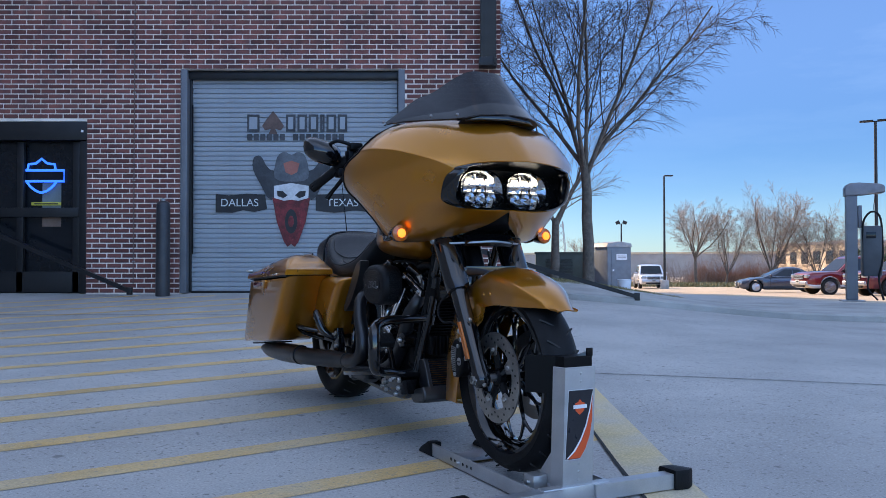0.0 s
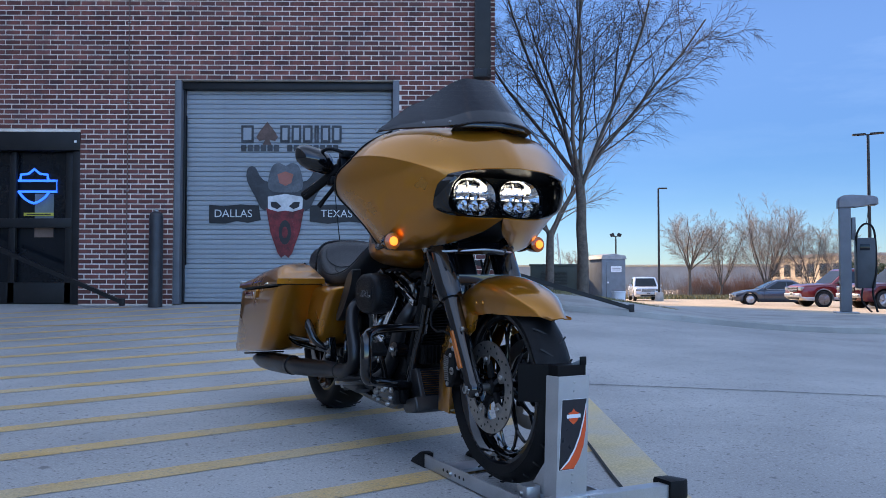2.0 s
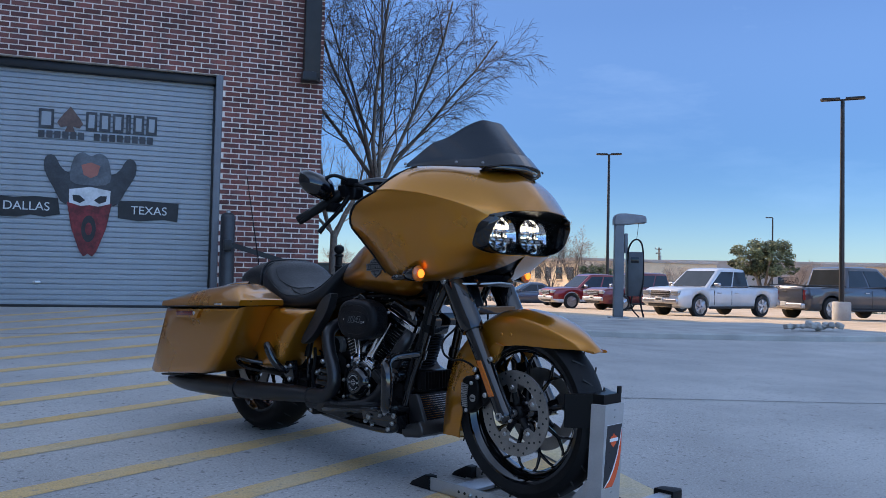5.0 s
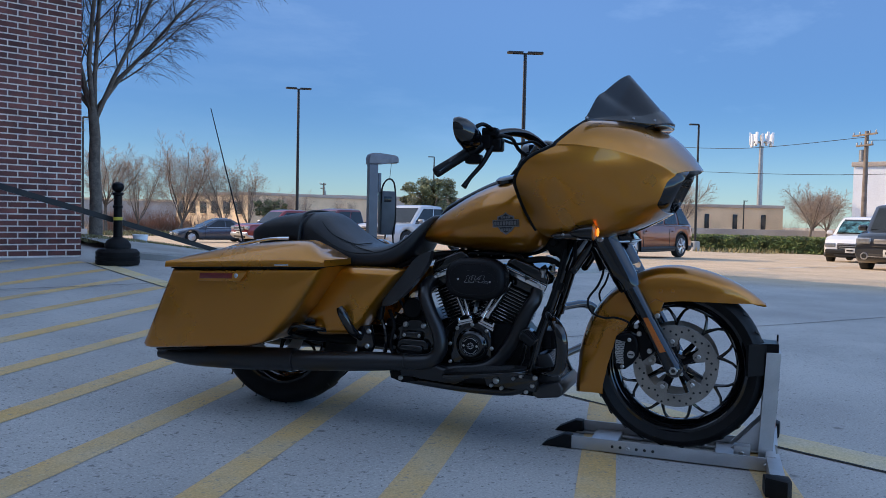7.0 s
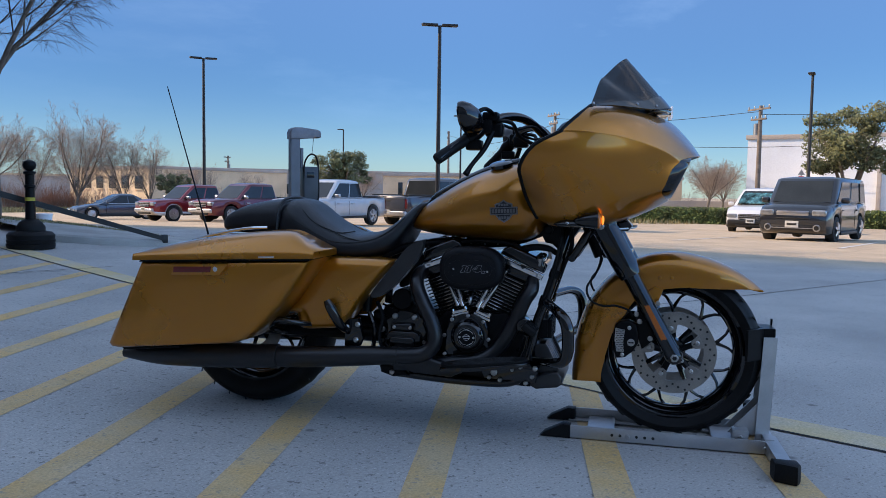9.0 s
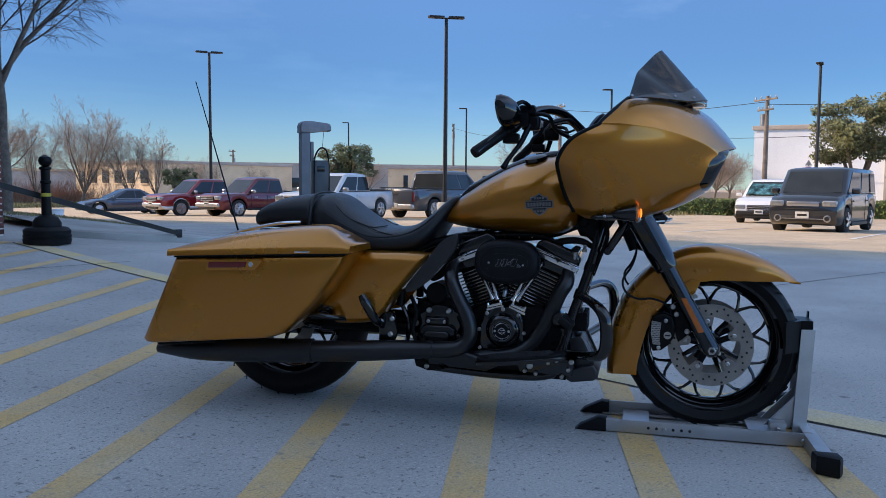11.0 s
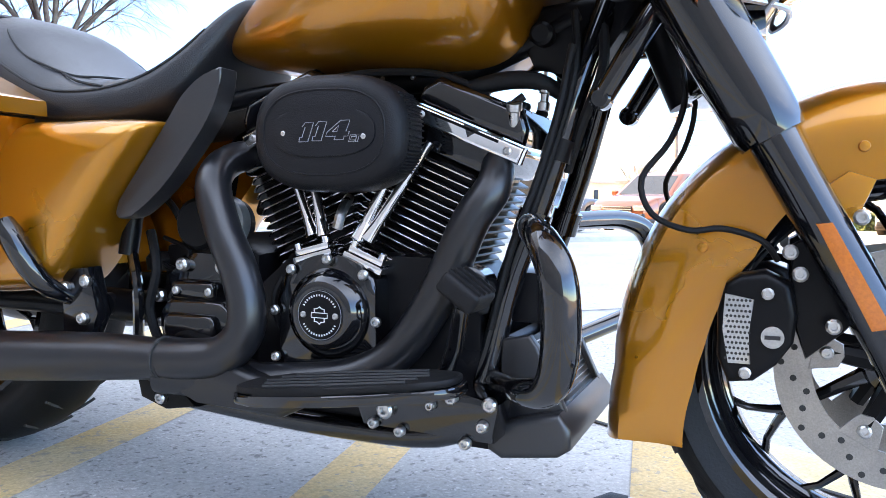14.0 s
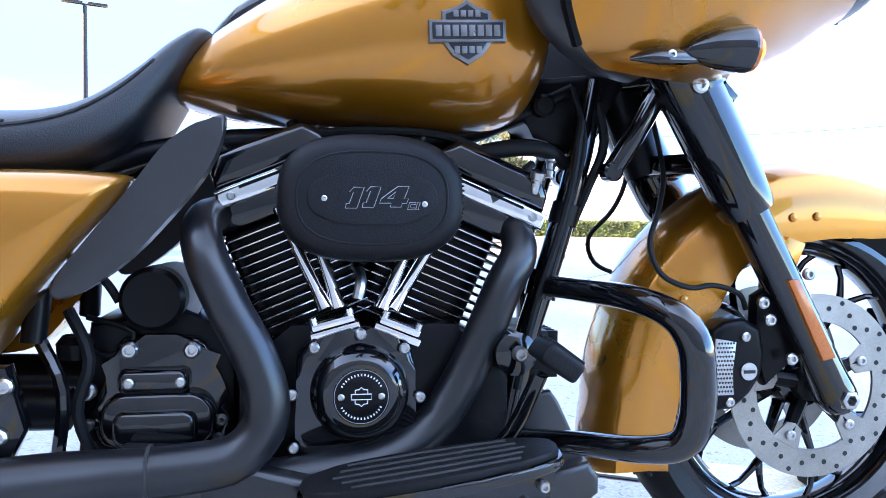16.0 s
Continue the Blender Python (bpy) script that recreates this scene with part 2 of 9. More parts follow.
def speckled(m, scale, dark, pale, amount):
    """Add scattered dark and pale grains to a surface."""
    nt = m.node_tree
    n, l = nt.nodes, nt.links
    b = n["Principled BSDF"]
    old = b.inputs["Base Color"].links[0].from_socket
    tc = n.new("ShaderNodeTexCoord")
    for sc, lo, hi, colour in ((scale, 0.62, 0.70, dark), (scale * 0.45, 0.64, 0.72, dark), (scale * 1.3, 0.63, 0.72, pale)):
        t = n.new("ShaderNodeTexNoise")
        t.inputs["Scale"].default_value = sc
        t.inputs["Detail"].default_value = 2
        l.new(tc.outputs["Object"], t.inputs["Vector"])
        r = n.new("ShaderNodeMapRange")
        r.inputs["From Min"].default_value, r.inputs["From Max"].default_value = lo, hi
        r.inputs["To Max"].default_value = amount
        l.new(t.outputs["Fac"], r.inputs["Value"])
        mx = n.new("ShaderNodeMixRGB")
        mx.inputs["Color2"].default_value = (*colour, 1)
        l.new(r.outputs["Result"], mx.inputs["Fac"])
        l.new(old, mx.inputs["Color1"])
        old = mx.outputs["Color"]
    l.new(old, b.inputs["Base Color"])


speckled(CONCRETE, 75, (0.13, 0.125, 0.12), (0.64, 0.62, 0.60), 0.75)
speckled(YELLOW, 60, (0.26, 0.24, 0.21), (0.66, 0.54, 0.30), 0.65)


def spotted(m):
    """Sparse small dark drops and wide faint tyre-worn patches."""
    nt = m.node_tree
    n, l = nt.nodes, nt.links
    b = n["Principled BSDF"]
    old = b.inputs["Base Color"].links[0].from_socket
    tc = n.new("ShaderNodeTexCoord")
    v = n.new("ShaderNodeTexVoronoi")
    v.inputs["Scale"].default_value = 2.4
    l.new(tc.outputs["Object"], v.inputs["Vector"])
    r = n.new("ShaderNodeMapRange")
    r.inputs["From Min"].default_value, r.inputs["From Max"].default_value = 0.035, 0.06
    r.inputs["To Min"].default_value, r.inputs["To Max"].default_value = 0.65, 0.0
    l.new(v.outputs["Distance"], r.inputs["Value"])
    big = n.new("ShaderNodeTexNoise")
    big.inputs["Scale"].default_value = 0.35
    big.inputs["Detail"].default_value = 6
    l.new(tc.outputs["Object"], big.inputs["Vector"])
    rb = n.new("ShaderNodeMapRange")
    rb.inputs["From Min"].default_value, rb.inputs["From Max"].default_value = 0.45, 0.7
    rb.inputs["To Max"].default_value = 0.35
    l.new(big.outputs["Fac"], rb.inputs["Value"])
    for fac, colour in ((r, (0.10, 0.095, 0.09)), (rb, (0.25, 0.24, 0.23))):
        mx = n.new("ShaderNodeMixRGB")
        mx.inputs["Color2"].default_value = (*colour, 1)
        l.new(fac.outputs["Result"], mx.inputs["Fac"])
        l.new(old, mx.inputs["Color1"])
        old = mx.outputs["Color"]
    l.new(old, b.inputs["Base Color"])


spotted(CONCRETE)


def sun_warmed_lot(m):
    """Tints the lot beyond the drive tan: warm sunlight painted into the concrete's colour."""
    nt = m.node_tree
    n, l = nt.nodes, nt.links
    b = n["Principled BSDF"]
    old = b.inputs["Base Color"].links[0].from_socket
    tc = n.new("ShaderNodeTexCoord")
    sep = n.new("ShaderNodeSeparateXYZ")
    l.new(tc.outputs["Object"], sep.inputs["Vector"])
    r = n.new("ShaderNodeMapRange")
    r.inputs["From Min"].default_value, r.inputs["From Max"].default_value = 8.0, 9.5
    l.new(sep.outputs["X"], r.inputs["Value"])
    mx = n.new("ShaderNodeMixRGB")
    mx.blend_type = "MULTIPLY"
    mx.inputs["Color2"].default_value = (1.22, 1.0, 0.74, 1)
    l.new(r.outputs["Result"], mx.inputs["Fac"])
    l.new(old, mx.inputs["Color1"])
    l.new(mx.outputs["Color"], b.inputs["Base Color"])


sun_warmed_lot(CONCRETE)


# ---- mesh tools ----
def V3(p):
    return p if isinstance(p, Vector) else Vector(p)


def spline(pts, k=4, closed=False):
    """Catmull-Rom through the points, k steps a span."""
    p = [V3(q) for q in pts]
    if k <= 1 or len(p) < 3:
        return p
    n, out = len(p), []
    spans = n if closed else n - 1
    for i in range(spans):
        if closed:
            a, b, c, d = p[(i - 1) % n], p[i], p[(i + 1) % n], p[(i + 2) % n]
        else:
            a, b, c, d = p[max(i - 1, 0)], p[i], p[i + 1], p[min(i + 2, n - 1)]
        for j in range(k):
            t = j / k
            out.append(0.5 * (2 * b + (c - a) * t + (2 * a - 5 * b + 4 * c - d) * t * t + (3 * b - a - 3 * c + d) * t ** 3))
    if not closed:
        out.append(p[-1])
    return out


def rings(rows, close=True, caps=True, bm=None):
    """Skin rows of points; each row is a ring when close."""
    bm = bm or bmesh.new()
    vs = [[bm.verts.new(q) for q in row] for row in rows]
    n = len(rows[0])
    for a, b in zip(vs, vs[1:]):
        for i in range(n if close else n - 1):
            j = (i + 1) % n
            bm.faces.new((a[i], a[j], b[j], b[i]))
    if caps and close:
        bm.faces.new(list(reversed(vs[0])))
        bm.faces.new(vs[-1])
    return bm


def tube(pts, r, n=10, k=4, bm=None, caps=True, flat=1.0):
    """A round bar along the points; r is a number or one for each point."""
    rs = r if isinstance(r, (list, tuple)) else [r] * len(pts)
    path = spline([Vector((*V3(p), )) for p in pts], k)
    rad = [q.x for q in spline([Vector((x, 0, 0)) for x in rs], k)] if len(pts) > 2 else list(rs)
    rows, up = [], None
    for i, p in enumerate(path):
        d = (path[min(i + 1, len(path) - 1)] - path[max(i - 1, 0)]).normalized()
        if up is None:
            up = d.orthogonal().normalized()
        up = (up - d * up.dot(d)).normalized()
        side = d.cross(up)
        rows.append([p + (up * math.cos(a) + side * math.sin(a) * flat) * rad[i] for a in (2 * math.pi * j / n for j in range(n))])
    return rings(rows, True, caps, bm)


def lathe(profile, at=(0, 0, 0), axis=(0, 1, 0), n=24, bm=None, caps=True):
    """Turn (along, radius) pairs about an axis."""
    ax = Vector(axis).normalized()
    u = Vector((1, 0, 0)) if abs(ax.x) < 0.9 else Vector((0, 0, 1))
    u = (u - ax * u.dot(ax)).normalized()
    w = ax.cross(u)
    o = V3(at)
    rows = [[o + ax * a + (u * math.cos(t) + w * math.sin(t)) * max(r, 1e-4) for t in (2 * math.pi * j / n for j in range(n))] for a, r in profile]
    return rings(rows, True, caps, bm)


def disc(at, r, depth, axis=(0, 1, 0), n=20, edge=0.15, bm=None):
    e = min(depth, r) * edge
    return lathe([(0, r - e), (e, r), (depth - e, r), (depth, r - e)], at, axis, n, bm)


def bolt(at, r=0.008, h=0.008, axis=(0, -1, 0), bm=None):
    return lathe([(0, r), (h * 0.7, r), (h, r * 0.72), (h, r * 0.45), (h * 0.5, r * 0.42)], at, axis, 10, bm)


def prism(outline, a, b, bevel=0.0, plane="xz", seg=2, bm=None, shrink=1.0):
    """An outline in a plane, given depth from a to b across it, its edges rounded."""
    bm = bm or bmesh.new()

    def put(p, d):
        if plane == "xz":
            return (p[0], d, p[1])
        if plane == "yz":
            return (d, p[0], p[1])
        return (p[0], p[1], d)
    n = len(outline)
    cx, cy = sum(p[0] for p in outline) / n, sum(p[1] for p in outline) / n
    o2 = [(cx + (p[0] - cx) * shrink, cy + (p[1] - cy) * shrink) for p in outline]
    va = [bm.verts.new(put(p, a)) for p in outline]
    vb = [bm.verts.new(put(p, b)) for p in o2]
    fs = [bm.faces.new(va), bm.faces.new(list(reversed(vb)))]
    for i in range(n):
        j = (i + 1) % n
        fs.append(bm.faces.new((va[i], vb[i], vb[j], va[j])))
    if bevel:
        es = {e for f in fs[:2] for e in f.edges}
        bmesh.ops.bevel(bm, geom=list(es), offset=bevel, segments=seg, profile=0.6, affect="EDGES", clamp_overlap=True)
    return bm


def pad(cx, cz, w, h, r, y0, y1):
    """A raised pad with rounded corners and a softly rolled rim, standing from y0 to y1."""
    d = y1 - y0
    rows = []
    for y, inset in ((y0, 0.0), (y0 + d * 0.55, 0.0), (y0 + d * 0.78, 0.0012), (y0 + d * 0.92, 0.0036), (y1, 0.0075)):
        row = []
        for k, (sx, sz) in enumerate(((1, 1), (-1, 1), (-1, -1), (1, -1))):
            for q in range(7):
                a = math.pi / 2 * (k + q / 6)
                rr = max(0.001, r - inset)
                row.append((cx + sx * (w / 2 - r) + rr * math.cos(a), y, cz + sz * (h / 2 - r) + rr * math.sin(a)))
        rows.append(row)
    return rings(rows)


def pillow(outline, layers, bm=None):
    """An outline in the xz plane, drawn in towards its middle layer by layer: (y, share of its size)."""
    n = len(outline)
    cx, cz = sum(p[0] for p in outline) / n, sum(p[1] for p in outline) / n
    return rings([[(cx + (x - cx) * k, y, cz + (z - cz) * k) for x, z in outline] for y, k in layers], True, True, bm)


def block(at, size, bevel=0.0, seg=2, bm=None, turn=None):
    bm = bm or bmesh.new()
    m = Matrix.Translation(at) @ (turn or Matrix()) @ Matrix.Diagonal((*size, 1))
    g = bmesh.ops.create_cube(bm, size=1.0, matrix=m)
    if bevel:
        es = {e for v in g["verts"] for e in v.link_edges}
        bmesh.ops.bevel(bm, geom=list(es), offset=bevel, segments=seg, profile=0.6, affect="EDGES", clamp_overlap=True)
    return bm


def finish(ob_name, bm, material, sharp=38):
    bmesh.ops.recalc_face_normals(bm, faces=bm.faces)
    lim = radians(sharp)
    for f in bm.faces:
        f.smooth = True
    for e in bm.edges:
        e.smooth = len(e.link_faces) == 2 and e.calc_face_angle(0) < lim
    me = bpy.data.meshes.new(ob_name)
    bm.to_mesh(me)
    bm.free()
    for m in (material if isinstance(material, (list, tuple)) else [material]):
        me.materials.append(m)
    return me


def part(name, bm, material, parent=None, label="", sharp=38, thick=0.0):
    """Link a bmesh as one mesh under a thing or a part."""
    ob = new(name, finish(name, bm, material, sharp))
    if parent is not None:
        ob.parent = parent
    if label:
        tagged(ob, label)
    if thick:
        md = ob.modifiers.new("thickness", "SOLIDIFY")
        md.thickness, md.offset = thick, -1
    return ob


def thing(name, label, category, m=None, group="", kind=""):
    ob = new(name)
    ob.empty_display_size = 0.1
    if m is not None:
        ob.matrix_world = m
    return tagged(ob, label, category, group, kind)


def mirror(bm):
    """The same shape on the other side of y = 0."""
    b2 = bm.copy()
    bmesh.ops.scale(b2, vec=(1, -1, 1), verts=b2.verts)
    bmesh.ops.reverse_faces(b2, faces=b2.faces)
    return b2


def text_mesh(words, size, extrude=0.001, outline=0.0):
    c = bpy.data.curves.new("words", "FONT")
    c.body, c.size, c.extrude, c.align_x, c.align_y = words, size, extrude, "CENTER", "CENTER"
    if outline:
        c.fill_mode, c.bevel_depth, c.extrude, c.bevel_resolution = "NONE", outline, 0.0, 0
    ob = bpy.data.objects.new("words", c)
    scene.collection.objects.link(ob)
    me = bpy.data.meshes.new_from_object(ob.evaluated_get(bpy.context.evaluated_depsgraph_get()))
    bpy.data.objects.remove(ob)
    return me


def lettering(name, words, size, m, material, parent, label="", extrude=0.001, outline=0.0):
    me = text_mesh(words, size, extrude, outline)
    me.materials.clear()
    me.materials.append(material)
    ob = new(name, me)
    ob.parent = parent
    ob.matrix_basis = m
    if label:
        tagged(ob, label)
    return ob


def smoothstep(a, b, x):
    t = min(1, max(0, (x - a) / (b - a)))
    return t * t * (3 - 2 * t)


def ground_z(x, y):
    """Height of the paving: it rises towards the building and falls away across the lot."""
    u = max(0.0, min(y, 12.5) - 3.0)
    near = (0.012 * u + 0.0033 * u * u) * (1 - smoothstep(1.2, 5.0, x))
    r = math.hypot(x, y - 4)
    far = 0.0
    fall = ((11, 0.0), (14, -0.05), (20, -0.2), (31, -0.48), (43, -0.76), (55, -1.0), (72, -1.2), (120, -1.5), (2000, -1.5))
    for (r0, z0), (r1, z1) in zip(fall, fall[1:]):
        if r0 <= r < r1:
            far = z0 + (z1 - z0) * (r - r0) / (r1 - r0)
    return near + far * smoothstep(0.5, 3.0, x + max(0.0, 9.0 - y) * 0.4)


# ---- ground ----
def ground_sheet():
    def axis(lo, hi):
        near = list(np.arange(-8, 16.01, 0.5))
        far = [18, 21, 25, 30, 36, 44, 55, 70, 90, 130, 200, 350, 700]
        return sorted({*(float(v) for v in near), *far, *(-v for v in far if v > 8)})
    xs, ys = axis(0, 0), axis(0, 0)
    rows = [[(x, y, ground_z(x, y)) for x in xs] for y in ys]
    return rings(rows, False, False)


ground = tagged(part("ground", ground_sheet(), CONCRETE), "pale grey broom-finished concrete paving, lightly stained", "ground", kind="structure")


def strip(p, q, width, lift=0.004, steps=24, bm=None, ends=0.0):
    """A flat painted band on the paving from p to q."""
    a, b = Vector((*p, 0)), Vector((*q, 0))
    d = (b - a).normalized()
    s = Vector((-d.y, d.x, 0)) * width / 2
    rows = []
    for i in range(steps + 1):
        c = a.lerp(b, i / steps)
        l, r = c + s + d * ends, c - s
        rows.append([Vector((l.x, l.y, ground_z(l.x, l.y) + lift)), Vector((c.x, c.y, ground_z(c.x, c.y) + lift)), Vector((r.x, r.y, ground_z(r.x, r.y) + lift))])
    return rings(rows, False, False, bm)


LANE = Vector((math.cos(radians(34.8)), math.sin(radians(34.8))))
ACROSS = Vector((-LANE.y, LANE.x))
EDGE_X = 0.755
for k in range(-3, 16):
    off = 2.475 + 0.577 * k
    t1 = (EDGE_X - 0.1 - off * ACROSS.x) / LANE.x
    end = LANE * t1 + ACROSS * off
    far_t = t1 - 9.5
    start = LANE * far_t + ACROSS * off
    if end.y > 10.75:
        end = LANE * ((10.75 - off * ACROSS.y) / LANE.y) + ACROSS * off
    if end.y - start.y < 0.8:
        continue
    tagged(part("parking_stripe", strip(start, end, 0.125, 0.002, ends=0.0), YELLOW), "worn yellow diagonal stripe painted on the concrete", "stripe", "diagonal stripes", "structure")


def bent_strip(points, width, lift):
    """A flat band along a gently bent line on the paving."""
    line = spline([Vector((x, y, 0)) for x, y in points], 14)
    rows = []
    for i, c in enumerate(line):
        d = (line[min(i + 1, len(line) - 1)] - line[max(i - 1, 0)]).normalized()
        side = Vector((-d.y, d.x, 0)) * width / 2
        rows.append([Vector((p.x, p.y, ground_z(p.x, p.y) + lift)) for p in (c + side, c, c - side)])
    return rings(rows, False, False)


EDGE = [(0.690, 0.2), (0.708, 2.6), (0.728, 3.6), (0.752, 5.2), (0.765, 7.0), (0.765, 10.4)]
tagged(part("border_line", bent_strip(EDGE, 0.190, 0.003), FADED_YELLOW), "worn yellow border line with flaking edges on the concrete", "stripe", kind="structure")
tagged(part("pavement_joint", bent_strip([(x - 0.100, y) for x, y in EDGE], 0.014, 0.005), JOINT), "dark sealed joint in the concrete", "joint", kind="structure")
tagged(part("pavement_joint", strip((-9, 8.6), (1.0, 8.6), 0.014, 0.009, 40), JOINT), "dark sealed joint in the concrete", "joint", kind="structure")
tagged(part("pavement_joint", strip((EDGE_X, 5.1), (9, 3.2), 0.012, 0.004, 30), JOINT), "dark sealed joint in the concrete", "joint", kind="structure")


def kerb_island():
    front = [(1.25, 10.75), (1.7, 10.35), (2.4, 10.2), (3.4, 10.25), (4.4, 10.15), (5.4, 9.85), (6.6, 9.5), (8.0, 9.2), (9.0, 9.3), (9.6, 10.0)]
    f = [Vector((x, y, 0)) for x, y in front]
    f = spline(f, 5)
    rows = []
    n = len(f)
    for i, p in enumerate(f):
        t = i / (n - 1)
        back = Vector((1.0 + 8.6 * t, 15.5 - 1.0 * t, 0))
        d = (f[min(i + 1, n - 1)] - f[max(i - 1, 0)]).normalized()
        inw = Vector((-d.y, d.x, 0))
        z0 = ground_z(p.x, p.y)
        top = z0 + 0.09
        row = [Vector((p.x, p.y, z0 - 0.05)), Vector((p.x, p.y, top - 0.02)), p + inw * 0.025 + Vector((0, 0, top)), p + inw * 0.16 + Vector((0, 0, top))]
        for s in (0.3, 0.6, 1.0):
            c = (p + inw * 0.16).lerp(back, s)
            row.append(Vector((c.x, c.y, ground_z(c.x, c.y) + 0.09 - (0.11 if s == 1 else 0))))
        rows.append(row)
    return rings(rows, False, False)


tagged(part("kerb", kerb_island(), KERB), "raised concrete island with a rounded kerb beside the lot", "kerb", kind="structure")


# ---- building ----
WALL_Y, WALL_R, WALL_TOP = 10.96, 0.79, 10.0
COURSE, UNIT, BASE_Z = 0.0678, 0.2032, 0.318
DOOR_L, DOOR_R, DOOR_TOP = -3.57, -0.515, BASE_Z + 45 * COURSE
ENT_L, ENT_R, ENT_TOP = -6.75, -4.835, BASE_Z + 34.5 * COURSE


def wall_core():
    bm = bmesh.new()
    y0, y1 = WALL_Y + 0.007, WALL_Y + 0.32
    for a, b, lo, hi in ((-14, ENT_L, -0.3, WALL_TOP), (ENT_L, ENT_R, ENT_TOP, WALL_TOP), (ENT_R, DOOR_L, -0.3, WALL_TOP),
                         (DOOR_L, DOOR_R, DOOR_TOP, WALL_TOP), (DOOR_R, WALL_R - 0.007, -0.3, WALL_TOP)):
        block(((a + b) / 2, (y0 + y1) / 2, (lo + hi) / 2), (b - a, y1 - y0, hi - lo), bm=bm)
    return bm


wall_south = tagged(part("wall_south", wall_core(), MORTAR), "dark red brick wall with pale mortar joints", "wall", kind="structure")
tagged(part("wall_east", block((WALL_R - 0.167, 28.4, 4.85), (0.32, 34.0, 10.3)), BRICK_REST), "dark red brick side wall", "wall", kind="structure")
tagged(part("wall_west", block((-13.9, 28.4, 4.85), (0.3, 34.0, 10.3)), BRICK_REST), "dark red brick side wall", "wall", kind="structure")
tagged(part("wall_north", block((-6.6, 45.3, 4.85), (14.4, 0.3, 10.3)), BRICK_REST), "dark red brick back wall", "wall", kind="structure")
# unseen wall, added to darken reflections and sky light from the west
tagged(part("unseen_wall_west", block((-9.2, -0.6, 3.75), (0.4, 22.8, 8.5), 0.02), GREY_WALL), "plain grey unseen wall added to dim light from the west", "wall", kind="structure")
tagged(part("roof", block((-6.6, 28.2, 10.05), (15.0, 34.9, 0.12), 0.02), GREY_WALL), "flat roof of the brick building", "roof", kind="structure")


def entrance():
    y = WALL_Y + 0.10
    d = tagged(part("door_1", block((-5.79, WALL_Y + 0.2, 1.55), (1.9, 0.02, 2.5)), DARK_GLASS), "black storefront door with dark glass, closed", "door", kind="structure")
    z0 = 0.32
    w = ENT_R - ENT_L
    cx = (ENT_L + ENT_R) / 2
    part("door_header", block((cx, y - 0.02, ENT_TOP - 0.13), (w - 0.01, 0.16, 0.25), 0.006), DARK_METAL, d)
    for x in (ENT_L + 0.06, ENT_R - 0.06):
        part("door_jamb", block((x, y, (z0 + ENT_TOP - 0.26) / 2), (0.11, 0.13, ENT_TOP - 0.26 - z0), 0.006), DARK_METAL, d)
    for x in (ENT_L + 0.2, cx, ENT_R - 0.19):
        part("stile", block((x, y + 0.03, (z0 + ENT_TOP - 0.26) / 2), (0.09, 0.06, ENT_TOP - 0.28 - z0), 0.005), DARK_METAL, d)
    part("push_rail", block((cx, y + 0.02, 1.42), (w - 0.3, 0.06, 0.13), 0.006), DARK_METAL, d)
    part("kick_plate", block((cx, y + 0.025, 0.47), (w - 0.24, 0.05, 0.28), 0.006), DARK_METAL, d)
    part("sticker", block((-5.47, y + 0.078, 1.545), (0.41, 0.003, 0.045), 0.001), mat("yellow_sticker", (0.6, 0.55, 0.08), 0.5), d, "narrow yellow warning sticker with dark bars")
    part("sticker_print", block((-5.47, y + 0.076, 1.545), (0.33, 0.002, 0.016)), BADGE_DARK, d)
    part("notice", block((-5.4, y + 0.09, 1.66), (0.26, 0.003, 0.34)), mat("pale_notice", (0.16, 0.2, 0.21), 0.4), d, "pale paper notice behind the glass")
    part("notice", block((-5.4, y + 0.09, 1.30), (0.26, 0.003, 0.14)), mat("tan_notice", (0.2, 0.13, 0.10), 0.5), d)
    part("sensor", block((-4.90, y - 0.105, 2.52), (0.03, 0.01, 0.03)), WHITE_MARK, d)
    # blue tube sign: a shield outline with a bar across it
    neon = glow("blue_neon", (0.02, 0.14, 0.9), 1.3)
    s = thing("neon_sign", "lit blue tube sign, shield with crossing bar, behind the glass", "neon sign", Matrix.Translation((-5.53, y + 0.06, 1.93)))
    part("tube", tube([(-0.31, 0, 0.075), (0.31, 0, 0.075), (0.31, 0, -0.075), (-0.31, 0, -0.075), (-0.31, 0, 0.075)], 0.017, 8, 1), neon, s)
    part("tube", tube([(-0.19, 0, 0.09), (-0.18, 0, 0.16), (-0.08, 0, 0.17), (0, 0, 0.235), (0.08, 0, 0.17), (0.18, 0, 0.16), (0.19, 0, 0.09)], 0.017, 8, 1), neon, s)
    part("tube", tube([(-0.2, 0, -0.09), (-0.13, 0, -0.17), (0, 0, -0.235), (0.13, 0, -0.17), (0.2, 0, -0.09)], 0.017, 8, 2), neon, s)


entrance()


